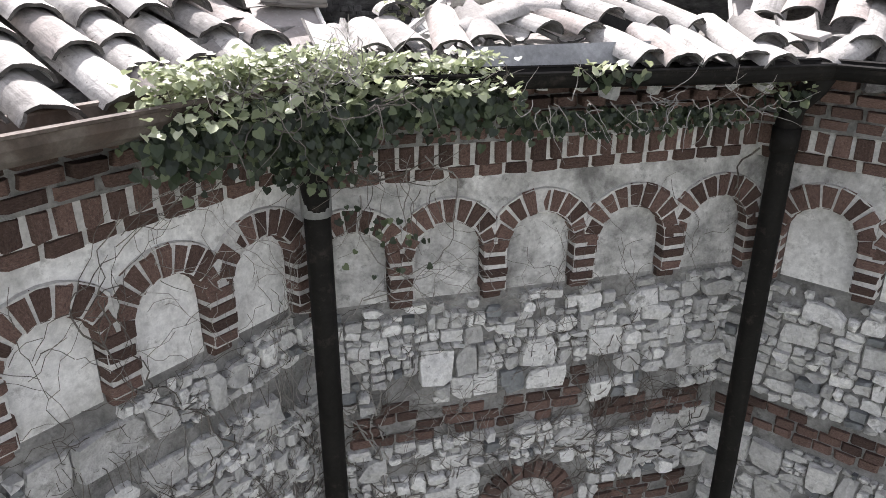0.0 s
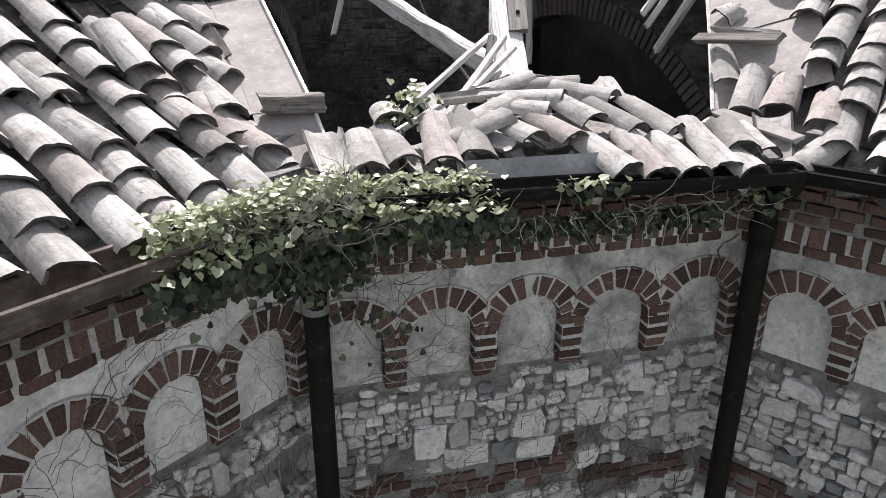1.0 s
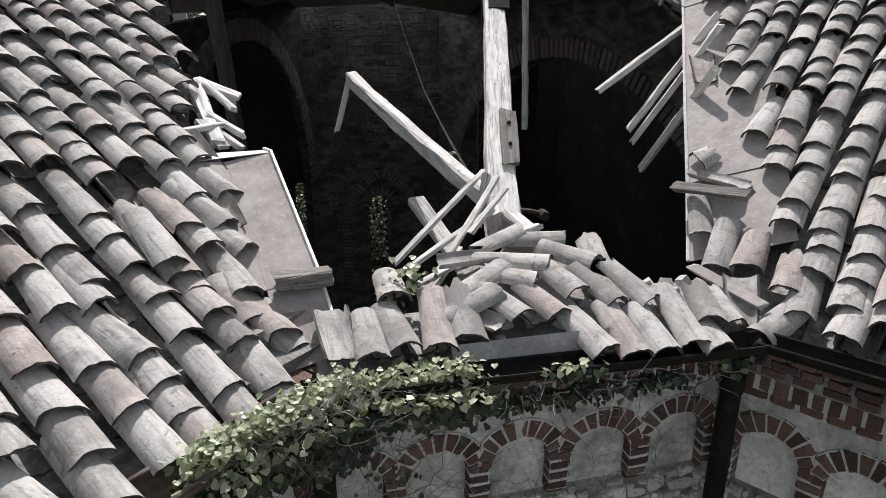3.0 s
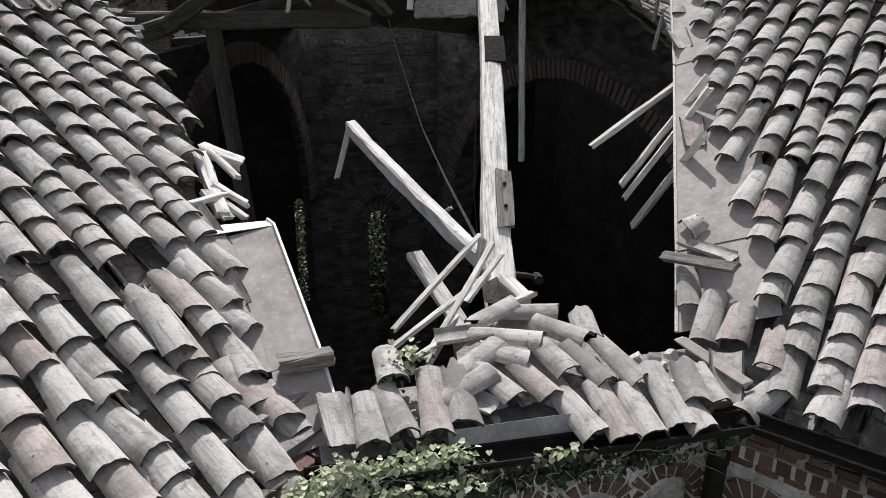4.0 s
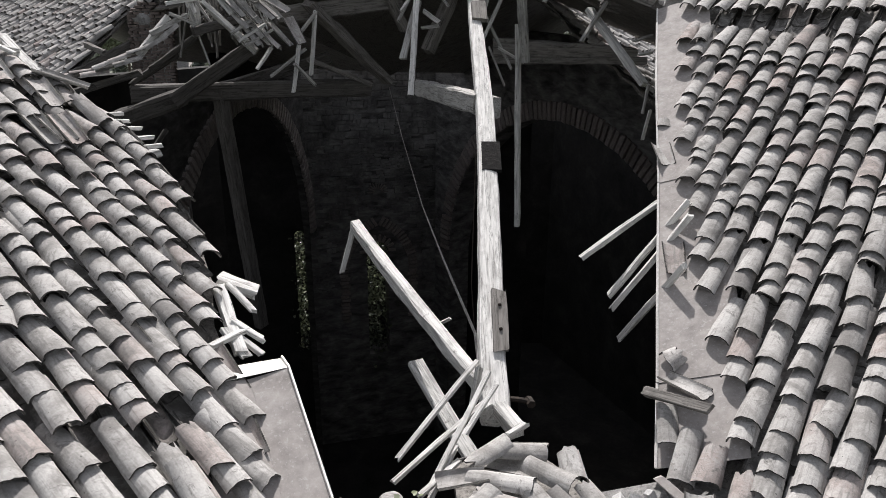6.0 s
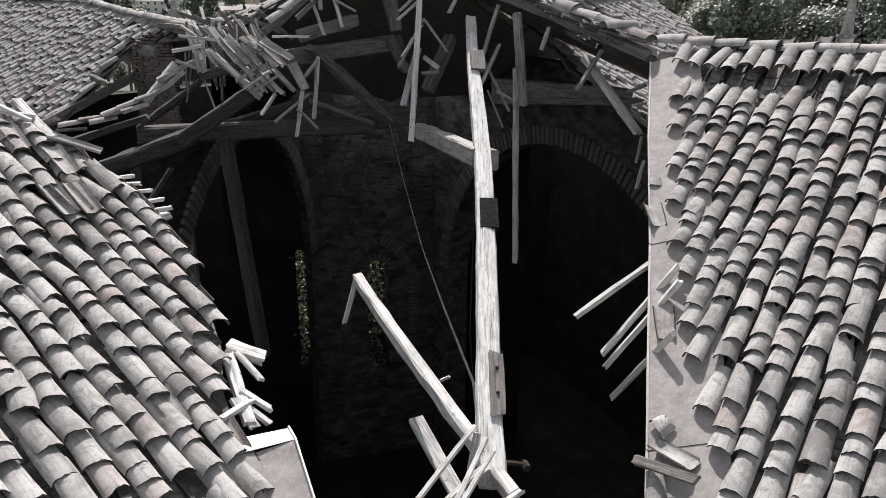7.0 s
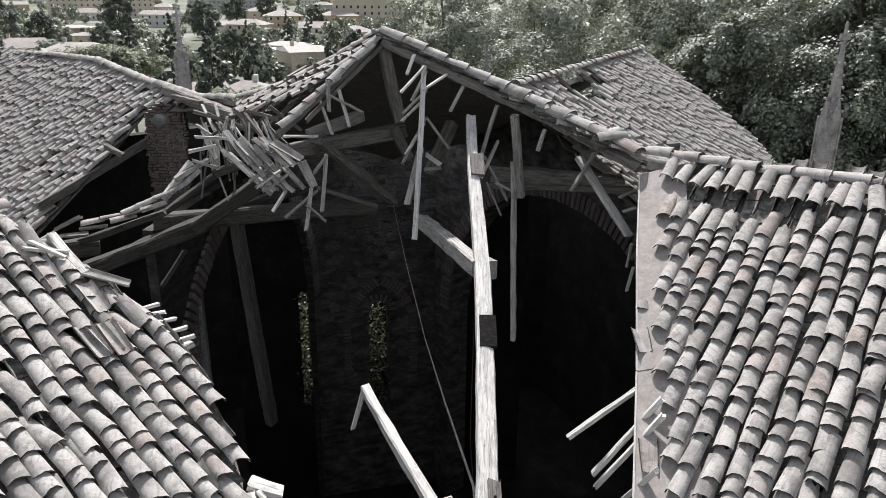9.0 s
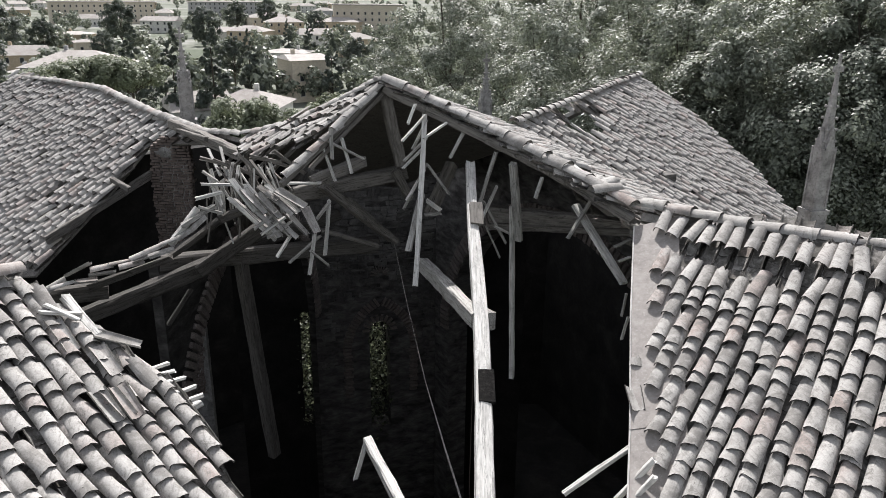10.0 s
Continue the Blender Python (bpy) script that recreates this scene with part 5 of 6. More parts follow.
BUNDLE_TILES = [
    ((0.38, 10.95, 17.72), (-0.09, 11.25, 18.31), 0),
    ((0.51, 10.95, 17.74), (0.04, 11.25, 18.35), 1),
    ((0.64, 10.95, 17.68), (0.16, 11.25, 18.11), 0),
    ((0.77, 10.95, 17.70), (0.42, 11.25, 18.09), 1),
    ((0.92, 10.95, 17.73), (0.77, 11.25, 18.07), 1),
    ((0.59, 10.95, 18.09), (0.02, 11.25, 18.58), 0),
    ((0.75, 10.95, 18.17), (0.18, 11.25, 18.53), 1),
    ((0.24, 10.95, 17.95), (-0.31, 11.25, 18.50), 0),
    ((0.64, 10.95, 18.07), (0.28, 11.25, 18.43), 1),
    ((0.14, 10.95, 18.10), (-0.28, 11.25, 18.59), 1),
    ((0.45, 10.95, 17.83), (0.09, 11.25, 18.19), 0),
    ((0.35, 10.95, 18.02), (-0.07, 11.25, 18.52), 1),
]
SAG_TILES = [
    ((-3.19, 11.30, 17.03), (-2.93, 11.35, 17.17), 0),
    ((-2.88, 11.30, 17.22), (-2.53, 11.35, 17.38), 1),
    ((-2.54, 11.30, 17.31), (-2.22, 11.35, 17.35), 0),
    ((-2.27, 11.30, 17.36), (-1.91, 11.35, 17.41), 0),
    ((-1.95, 11.32, 17.42), (-1.68, 11.37, 17.52), 0),
    ((-1.73, 11.34, 17.51), (-1.43, 11.39, 17.62), 0),
    ((-1.48, 11.36, 17.61), (-1.19, 11.41, 17.70), 0),
    ((-1.24, 11.38, 17.69), (-0.98, 11.43, 17.83), 0),
    ((-1.03, 11.40, 17.80), (-0.83, 11.45, 17.96), 0),
    ((-2.54, 11.20, 17.23), (-2.17, 11.25, 17.24), 1),
    ((-2.11, 11.20, 17.35), (-1.75, 11.25, 17.41), 0),
    ((-1.89, 11.20, 17.40), (-1.53, 11.25, 17.49), 1),
    ((-1.66, 11.22, 17.47), (-1.29, 11.27, 17.57), 0),
    ((-2.76, 11.22, 17.13), (-2.44, 11.27, 17.13), 1),
    ((-3.08, 11.20, 17.09), (-2.71, 11.25, 17.17), 0),
]
LOOSE_RIGHT = [
    ((2.87, 4.10, 16.05), (3.06, 4.11, 16.13), 3),
    ((2.62, 3.52, 15.75), (2.75, 3.82, 15.90), 0),
    ((2.54, 3.26, 15.65), (2.77, 3.52, 15.83), 0),
    ((2.66, 3.18, 15.68), (2.82, 3.33, 15.79), 0),
    ((2.44, 2.87, 15.50), (2.54, 3.05, 15.60), 1),
    ((2.47, 2.77, 15.50), (2.72, 2.84, 15.60), 0),
    ((2.72, 2.91, 15.65), (2.86, 3.06, 15.74), 0),
    ((2.82, 4.02, 15.97), (2.92, 3.80, 15.97), 1),
    ((3.33, 4.78, 16.42), (3.46, 5.08, 16.57), 1),
    ((3.88, 5.95, 17.02), (3.96, 6.24, 17.14), 1),
    ((4.13, 6.45, 17.27), (4.18, 6.56, 17.34), 3),
]
LOOSE_LEFT = [
    ((-0.34, 3.34, 15.97), (-0.52, 3.67, 16.14), 0),
    ((-0.59, 5.26, 16.58), (-0.72, 5.51, 16.71), 1),
    ((-0.60, 4.57, 16.36), (-0.77, 4.84, 16.51), 1),
    ((-0.08, 3.85, 15.91), (-0.17, 4.07, 16.02), 1),
    ((-0.16, 4.33, 16.09), (-0.34, 4.67, 16.26), 1),
    ((0.18, 3.09, 15.57), (0.11, 3.21, 15.63), 0),
    ((0.34, 3.22, 15.52), (0.25, 3.24, 15.55), 1),
    ((0.00, 3.20, 15.69), (-0.08, 3.32, 15.76), 0),
    ((-1.59, 7.20, 17.58), (-1.89, 7.86, 17.91), 1),
    ((-1.36, 7.55, 17.68), (-1.79, 7.59, 17.85), 1),
    ((-1.57, 7.10, 17.60), (-1.79, 7.44, 17.79), 1),
    ((-1.17, 7.03, 17.45), (-1.55, 7.48, 17.74), 0),
    ((-1.40, 6.58, 17.38), (-1.62, 6.85, 17.55), 1),
    ((-1.32, 6.56, 17.36), (-1.55, 6.93, 17.56), 1),
    ((-2.25, 7.78, 18.09), (-2.46, 8.15, 18.29), 0),
    ((-1.99, 7.33, 17.80), (-2.28, 7.78, 18.06), 1),
    ((-1.50, 6.51, 17.38), (-1.72, 6.83, 17.57), 1),
]


def tile_between(name, low, top, mesh, size=1.0, roll=0.0, parent=None, label="", group="", stretch=True):
    """One tile from the middle of its lower end to that of its upper end."""
    low, top = Vector(low), Vector(top)
    y = (top - low)
    L = y.length
    y.normalize()
    z = Vector((0, 0, 1)) - y * y.z
    z.normalize()
    m = frame_of(y.cross(z), y, z, low)
    ob = new(name, mesh)
    k = min(1.15, max(0.75, L / 0.44)) if stretch else 1.0
    ob.matrix_world = m @ Matrix.Rotation(radians(roll), 4, "Y") @ Matrix.Diagonal((size, k, size, 1)) @ Matrix.Translation((0, 0, 0.02 if mesh in LOOSE_PANS else -0.06))
    if parent:
        ob.parent = parent
    else:
        tagged(ob, label, "roof tile", group)
    return ob


rng = random.Random(77)
for i, (a, b, pan) in enumerate(HEAP_FRONT + HEAP_MIDDLE + HEAP_RIGHT + HEAP_BACK):
    tile_between("loose_tile", a, b, SHARDS[3] if pan == 2 else LOOSE_PANS[i % 5] if pan else COVERS[(i * 5) % 14], 0.94, rng.gauss(0, 4), None, "pale weathered half-round clay tile in the heap over the gutter", "tiles heaped over the gutter")
for i, (a, b, pan) in enumerate(BUNDLE_TILES):
    tile_between("loose_tile", a, b, LOOSE_PANS[i % 5] if pan else COVERS[i % 8], 1.0, rng.gauss(0, 12), None, "clay roof tile hanging in a torn-off piece of roof", "tiles hanging from the torn roof")
for i, (a, b, pan) in enumerate(SAG_TILES):
    tile_between("loose_tile", a, b, LOOSE_PANS[i % 5] if pan else COVERS[i % 8], 1.0, rng.gauss(0, 10), None, "clay roof tile still lying on a sagging beam", "tiles on the sagging beam")
for i, (a, b, pan) in enumerate(LOOSE_RIGHT):
    tile_between("loose_tile", a, b, SHARDS[0] if pan == 3 else LOOSE_PANS[i % 5] if pan else COVERS[i % 8], 1.0, rng.gauss(0, 8), None, "slipped clay roof tile lying on the valley flashing", "slipped tiles by the valley")
for i, (a, b) in enumerate((((4.65, 9.00, 18.76), (5.12, 9.00, 18.79)), ((5.00, 9.50, 18.68), (5.36, 9.60, 18.75)), ((4.91, 9.70, 18.63), (5.23, 9.80, 18.71)))):
    tile_between("ridge_tile", a, b, COVERS[i * 3], 1.45, 0.0, None, "large clay ridge tile slipped off the broken hip", "slipped ridge tiles")
for i, (a, b, pan) in enumerate(LOOSE_LEFT):
    tile_between("loose_tile", a, b, LOOSE_PANS[i % 5] if pan else COVERS[i % 8], 1.0, rng.gauss(0, 8), None, "slipped clay roof tile lying loose on the broken slope", "slipped tiles on the slope")

rafter = thing("rafter", "heavy silver-grey squared rafter, bare and leaning over the hole", "beam")
hewn("shaft", [(1.664, 4.413, 15.583), (1.83, 5.03, 15.87), (2.035, 5.686, 16.166), (2.437, 7.032, 16.79), (2.682, 7.874, 17.183), (2.926, 8.874, 17.65), (3.14, 9.816, 18.09), (3.483, 11.071, 18.674)], [0.23, 0.225, 0.22, 0.21, 0.21, 0.20, 0.17, 0.16], WOOD, rafter, 7)
# cleats nailed to the rafter
SHAFT = [Vector((1.664, 4.413, 15.583)), Vector((2.035, 5.686, 16.166)), Vector((2.437, 7.032, 16.79)), Vector((2.926, 8.874, 17.65)), Vector((3.483, 11.071, 18.674))]


def on_shaft(f):
    """A place on the leaning rafter, by its share of the length."""
    k = min(3, int(f * 4))
    return SHAFT[k].lerp(SHAFT[k + 1], f * 4 - k)



for f0, f1, w, h, o, side, mat, text in ((0.085, 0.195, 0.13, 0.05, 0.125, 0.045, WOOD_DARK, "grey board bolted to the leaning rafter"), (0.47, 0.535, 0.20, 0.03, 0.105, 0.03, CHARRED, "charred dark block nailed on the leaning rafter"), (0.84, 0.885, 0.2, 0.07, 0.10, 0.03, WOOD_DARK, "torn grey cleat on the leaning rafter")):
    timber("cleat", on_shaft(f0) + Vector((side, -0.42 * o, 0.9 * o)), on_shaft(f1) + Vector((side, -0.42 * o, 0.9 * o)), w, h, mat, "", "", parent=rafter, up=(-0.1, -0.42, 0.9))["label"] = text
for f in (0.12, 0.165):
    bm = bmesh.new()
    bmesh.ops.create_uvsphere(bm, u_segments=8, v_segments=5, radius=0.016, matrix=Matrix.Translation(on_shaft(f) + Vector((0.045, -0.066, 0.142))))
    part("nail_head", bm, IRON, rafter, "round rusty nail head")
timber("brace", (2.647, 10.9, 17.05), (2.69, 8.10, 17.27), 0.17, 0.24, WOOD_MID, "thick squared brace meeting the leaning rafter", "beam")
timber("brace", (2.84, 8.42, 17.20), (2.93, 8.18, 17.21), 0.10, 0.24, WOOD_MID, "short sawn end of a cross brace", "beam")
for i, (a, b, w, h) in enumerate(TRUSS):
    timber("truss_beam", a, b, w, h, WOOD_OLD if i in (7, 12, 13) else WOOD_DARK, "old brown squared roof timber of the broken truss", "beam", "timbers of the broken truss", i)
for rows in (LATHS_A, LATHS_B, LATHS_C, LATHS_D, LATHS_E):
    for i, (a, b, w, h) in enumerate(rows):
        timber("lath", a, b, w, h, WOOD_MID if i % 2 else WOOD, "splintered grey lath hanging from the torn roof edge", "lath", "laths of the torn roof", i, splinter=0.02)
for i, (a, b, w, h) in enumerate(BUNDLE_BOARDS):
    timber("roof_board", a, b, w, h, WOOD_DARK if i % 3 == 1 else WOOD, "long split roof board in the torn-off hanging bundle", "board", "boards of the hanging bundle", i, splinter=0.02, up=(0.35, -0.8, 0.5))
for i, (a, b, w, h) in enumerate(SAG_BEAMS):
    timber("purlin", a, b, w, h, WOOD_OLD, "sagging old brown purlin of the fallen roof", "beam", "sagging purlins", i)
for i, (a, b, w, h) in enumerate(FAR_TIMBERS):
    timber("verge_rafter", a, b, w, h, WOOD_DARK, "broken old rafter under the far roof's torn verge", "beam", "far roof rafters", i)
for i, (a, b, w, h) in enumerate(NEAR_STICKS):
    timber("stick" if i else "fallen_rafter", a, b, w, h, WOOD, "long pale split rafter fallen across the hole" if i == 0 else "thin sun-bleached lath leaning in the heap of tiles", "lath" if i else "beam", "sticks in the heap" if i else "", i, splinter=0.02)
for i, (a, b, w, h) in enumerate(BATTEN_ENDS):
    timber("batten", a, b, w, h, WOOD, "broken grey batten jutting from under the flashing", "lath", "jutting battens", i, splinter=0.02)
for i, (a, b, w) in enumerate(EDGE_LATHS):
    timber("batten", a, b, w, 0.035 if w < 0.09 else 0.07, WOOD, "sun-bleached broken batten at the torn tile edge", "lath", "battens at the torn edge", i, splinter=0.02)
# hip rafters under the capped edges
for a, b in zip(ROOF_HIP, ROOF_HIP[1:]):
    timber("hip_rafter", Vector(a) - Vector((0.03, 0.06, 0.17)), Vector(b) - Vector((0.03, 0.06, 0.17)), 0.10, 0.13, WOOD_DARK, "weathered hip rafter under the capped edge", "beam", "hip rafters", 3)
# a log on the left flashing and boards on the right one
timber("log", (0.10, 3.40, 15.77), (0.385, 3.46, 15.755), 0.10, 0.085, WOOD_DARK, "short weathered squared log lying on the flashing", "log")
timber("board", (2.61, 3.92, 15.93), (2.89, 3.55, 15.96), 0.08, 0.03, WOOD_DARK, "grey-brown board lying across the flashing", "board", up=(-0.4, -0.2, 0.85))
timber("board", (2.44, 3.36, 15.62), (2.56, 2.90, 15.58), 0.06, 0.02, SHEET, "narrow bent strip of flashing in the valley", "board", up=(-0.4, -0.2, 0.85))
# iron strap and bolt at the foot of the rafter
bm = bmesh.new()
tube(bm, [(1.72, 4.50, 15.66), (1.88, 4.46, 15.64), (1.96, 4.44, 15.62)], 0.022, 8)
tube(bm, [(1.955, 4.40, 15.62), (1.955, 4.48, 15.62)], 0.035, 6)
part("iron_strap", bm, IRON, rafter, "rusty iron strap with a bolt")
# slack cable
bm = bmesh.new()
tube(bm, [(2.54, 12.8, 16.8), (2.45, 11.3, 16.2), (2.36, 9.6, 15.6), (2.30, 8.2, 15.3), (2.24, 6.7, 15.05), (2.0, 5.6, 14.7)], [0.006, 0.006, 0.008, 0.014, 0.018, 0.018], 6)
tagged(part("cable", bm, TWIG), "thin old cable hanging across the hole", "cable")
bm = bmesh.new()
tube(bm, [(2.66, 8.1, 17.0), (2.45, 7.5, 16.2), (2.28, 7.0, 15.5), (2.26, 6.8, 15.1)], 0.006, 5)
tagged(part("wire", bm, IRON), "thin wire looping down to the cable", "wire")

# torn slope left of the peak
C_END = Vector(TRUSS[2][1])
nb, db = plane_of(PEAK, RIDGE_W[3], tuple(C_END + Vector((0, 0, 0.25))))
PLAN_B = [(2.25, 12.1), (1.75, 11.85), (1.25, 11.85), (0.75, 11.9), (0.55, 12.6), (0.1, 13.4), (-0.3, 14.9), (-0.15, 16.1), (0.8, 14.75), (1.55, 13.4)]
torn = thing("roof_torn", "torn strip of clay tiles hanging below the sagging ridge", "roof", kind="structure")
fb = tile_field(nb, db - 0.05, PLAN_B, math.degrees(math.atan2(C_END.y - PEAK[1], C_END.x - PEAK[0])), 0.22, 0.28, 51, 3.6, 0.26, None, cant=8.0, kit=(FAR_COVERS, FAR_PANS))
join_tiles(fb, torn)
ridge_line(torn, [(0.45, 10.95, 18.66), (1.3, 11.5, 19.24), (2.15, 12.05, 19.86)], 12, 1.05, 0.3)
for i in range(7):
    f = i / 6
    a = Vector(PEAK).lerp(Vector(RIDGE_W[3]), f) - Vector((0, 0, 0.2))
    b = a + (C_END - Vector(PEAK)) * (0.75 - 0.35 * f)
    timber("common_rafter", a, b, 0.06, 0.07, WOOD_DARK, "", "", seed=i, parent=torn)

# splintered boards hanging in a tangle below the sagging ridge
rng = random.Random(818)
tangle = thing("board_tangle", "tangle of splintered grey boards hanging below the sagging ridge", "boards")
for i in range(64):
    x = rng.uniform(-0.75, 0.42)
    a = Vector((x, 11.9 + rng.uniform(0, 0.7), 18.72 - 0.1 * abs(x) - rng.uniform(0, 0.55)))
    d = Vector((rng.gauss(0.25, 0.3), rng.gauss(-0.1, 0.2), -1)).normalized() * rng.uniform(0.35, 0.85)
    timber("lath", a, a + d, rng.choice((0.025, 0.04, 0.07)), 0.022, WOOD if rng.random() < 0.55 else WOOD_DARK, "", "", seed=i, splinter=0.03, parent=tangle)
for i in range(7):
    x = -0.8 + 0.2 * i
    timber("rail", (x, 12.2 + 0.05 * i, 18.75 - 0.05 * (i % 3)), (x + 0.5, 12.35 + 0.04 * i, 18.55 - 0.12 * (i % 4)), 0.07, 0.06, WOOD_DARK, "", "", seed=70 + i, parent=tangle)

# zinc strip and rubble where the wall head is bare
bm = bmesh.new()
slab(bm, [(0.86, 2.86, 15.60), (1.78, 2.84, 15.60), (1.78, 2.77, 15.46), (0.86, 2.79, 15.46)], 0.006)
zinc = part("zinc_strip", bm, ZINC)
tagged(zinc, "dull grey zinc strip behind the gutter", "flashing")
rng = random.Random(12)
wall_head = thing("rubble_heap", "heap of broken stones and mortar on the wall head", "rubble", kind="stuff")
pieces = []
for i in range(120):
    s = rng.uniform(0.03, 0.09)
    x = rng.uniform(0.35, 2.4)
    y = rng.uniform(2.86, 3.3)
    pieces.append((rng.choice(STONES), Matrix.Translation((x, y, 15.42 + 0.25 * (y - 2.8) + rng.uniform(-0.06, 0.05))) @ Euler((rng.uniform(0, 6), rng.uniform(0, 6), rng.uniform(0, 6))).to_matrix().to_4x4() @ Matrix.Diagonal((s, s, s, 1))))
joined("stones", pieces, STONE, wall_head)
bm = bmesh.new()
slab(bm, [(0.25, 2.88, 15.50), (2.55, 2.88, 15.50), (2.55, 3.2, 15.54), (0.25, 3.2, 15.54)], 0.05)
part("mortar_bed", bm, MORTAR, wall_head)
bm = bmesh.new()
slab(bm, [(1.05, 3.2, 15.52), (2.15, 3.2, 15.54), (1.75, 4.15, 15.50), (1.25, 4.15, 15.42)], 0.10)
part("broken_deck", bm, WOOD_DARK, wall_head, "broken roof boards under the tiles")
bm = bmesh.new()
prism(bm, [(1.1, 3.40), (2.1, 3.40), (1.9, 3.84), (1.2, 3.84)], 14.6, 15.44)
part("wall_stub", bm, INNER, wall_head)

# brick pier under the far ridge
pier = thing("brick_pier", "ragged brick pier standing under the far ridge", "pier")
rng = random.Random(5)
cx, cy = -1.80, 18.75
rows = []
z = 11.0
while z < 17.98:
    round_off = max(0.0, z - 17.5) / 0.5
    s = -0.47 - rng.uniform(0, 0.09) + 0.42 * round_off ** 2
    end = 0.48 - 0.04 * max(0.0, 17.4 - z) - 0.36 * round_off ** 2
    while s < end:
        w = min(rng.choice((0.12, 0.25, 0.25)), max(0.06, end - s))
        rows.append((rng.choice(BRICKS), Matrix.Translation((cx + s + w / 2, cy - 0.25 - 0.3 * (s + w / 2), z + 0.035)) @ Matrix.Rotation(-0.29, 4, "Z") @ Matrix.Diagonal((w - 0.012, 0.16 + rng.uniform(0, 0.03), 0.058, 1))))
        s += w
    z += 0.07
joined("bricks", rows, PIER_BRICK, pier, "courses of worn brick")
bm = bmesh.new()
prism(bm, [(cx - 0.42, cy - 0.16), (cx + 0.36, cy - 0.42), (cx + 0.36, cy + 0.45), (cx - 0.42, cy + 0.45)], 0.0, 17.5)
part("core", bm, MORTAR, pier)
bm = bmesh.new()
bmesh.ops.create_uvsphere(bm, u_segments=12, v_segments=8, radius=0.5)
for v in bm.verts:
    v.co = Vector((cx - 0.03 + v.co.x * 0.8, cy + v.co.y * 0.7, 17.62 + v.co.z * 0.62)) + Vector((noise.noise(v.co * 5), noise.noise(v.co * 5 + Vector((9, 0, 0))), noise.noise(v.co * 4))) * 0.07
part("mortar_cap", bm, MORTAR, pier, "rounded crumbling mortar cap", smooth=True)

# ---- ivy and dry vines ----
def leaf_shape():
    """A small pointed ivy leaf, folded a little along its rib."""
    pts = [(0, 0, 0), (0.36, -0.12, 0.08), (0.56, 0.20, 0.06), (0.42, 0.56, 0.03), (0, 1.0, -0.08), (-0.42, 0.56, 0.03), (-0.56, 0.20, 0.06), (-0.36, -0.12, 0.08)]
    return np.array(pts), [(0, 1, 2, 3), (0, 3, 4), (0, 4, 5), (0, 5, 6, 7)]


def leaves(name, spots, mat, parent, rng, label=""):
    """Many leaves: (place, size, facing direction)."""
    base, faces = leaf_shape()
    verts, fs, k = [], [], 0
    for p, size, face in spots:
        z = Vector(face).normalized()
        droop = Vector((rng.gauss(0, 0.5), rng.gauss(0, 0.5), -1.0))
        y = droop - z * droop.dot(z)
        if y.length < 1e-3:
            y = z.orthogonal()
        y.normalize()
        x = y.cross(z)
        a = np.array(((*x,), (*y,), (*z,))) * size
        verts.append(base @ a + np.array(p))
        fs += [tuple(i + k for i in f) for f in faces]
        k += len(base)
    me = bpy.data.meshes.new(name)
    me.from_pydata(np.concatenate(verts).tolist(), [], fs)
    me.materials.append(mat)
    ob = new(name, me)
    ob.parent = parent
    if label:
        ob["label"] = label
    ob["kind"] = "stuff"
    return ob


ivy = thing("ivy", "dense green ivy spilling over the gutter and down the wall", "ivy")
rng = random.Random(101)
spots = []


def ivy_line(p0, p1, n, drop, spread, size=(0.022, 0.041), top=0.10):
    for _ in range(n):
        f = rng.random()
        p = Vector(p0).lerp(Vector(p1), f)
        d = abs(rng.gauss(0, 0.5))
        q = p + Vector((rng.gauss(0, 0.05), -rng.uniform(-0.05, spread) * (1 - 0.4 * min(1, d)), top * rng.random() - drop * min(1.0, d) * (0.5 + 0.5 * math.sin(f * 19 + p0[0] * 7) ** 2)))
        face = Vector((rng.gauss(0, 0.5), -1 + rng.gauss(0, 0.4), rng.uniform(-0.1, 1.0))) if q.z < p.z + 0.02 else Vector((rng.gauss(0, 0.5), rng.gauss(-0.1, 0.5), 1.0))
        spots.append((q, rng.uniform(*size), face))


ivy_line((0.95, 2.70, 15.44), (0.30, 2.72, 15.45), 1350, 0.18, 0.16)
ivy_line((0.30, 2.72, 15.44), (-0.26, 2.28, 15.46), 1400, 0.21, 0.16)
ivy_line((-0.25, 2.28, 15.50), (0.35, 2.70, 15.50), 1740, 0.03, 0.06, (0.020, 0.036), 0.17)
ivy_line((0.35, 2.70, 15.50), (0.92, 2.72, 15.49), 609, 0.02, 0.05, (0.020, 0.036), 0.12)
ivy_line((0.40, 2.72, 15.36), (0.08, 2.62, 15.36), 640, 0.26, 0.10)
ivy_line((1.0, 2.78, 15.34), (2.1, 2.82, 15.30), 620, 0.12, 0.08, (0.019, 0.035), 0.02)
ivy_line((1.30, 2.66, 15.50), (1.50, 2.66, 15.50), 66, 0.06, 0.05, (0.027, 0.047), 0.06)
ivy_line((0.35, 3.02, 14.95), (0.75, 3.12, 14.8), 34, 0.5, 0.06, (0.020, 0.035))
ivy_line((2.2, 2.75, 15.36), (2.4, 2.75, 15.36), 58, 0.12, 0.06)
ivy_line((0.62, 3.25, 15.55), (0.80, 3.35, 15.78), 130, 0.05, 0.06, (0.020, 0.039), 0.14)
ivy_line((0.55, 2.90, 15.50), (1.0, 2.85, 15.50), 130, 0.1, 0.05, (0.031, 0.055), 0.05)
# Leaves facing up get the pale copy, their sunlight put into the colour.
sun_toned = [q for q in spots if q[2].z > 0.99 and rng.random() < 0.7]
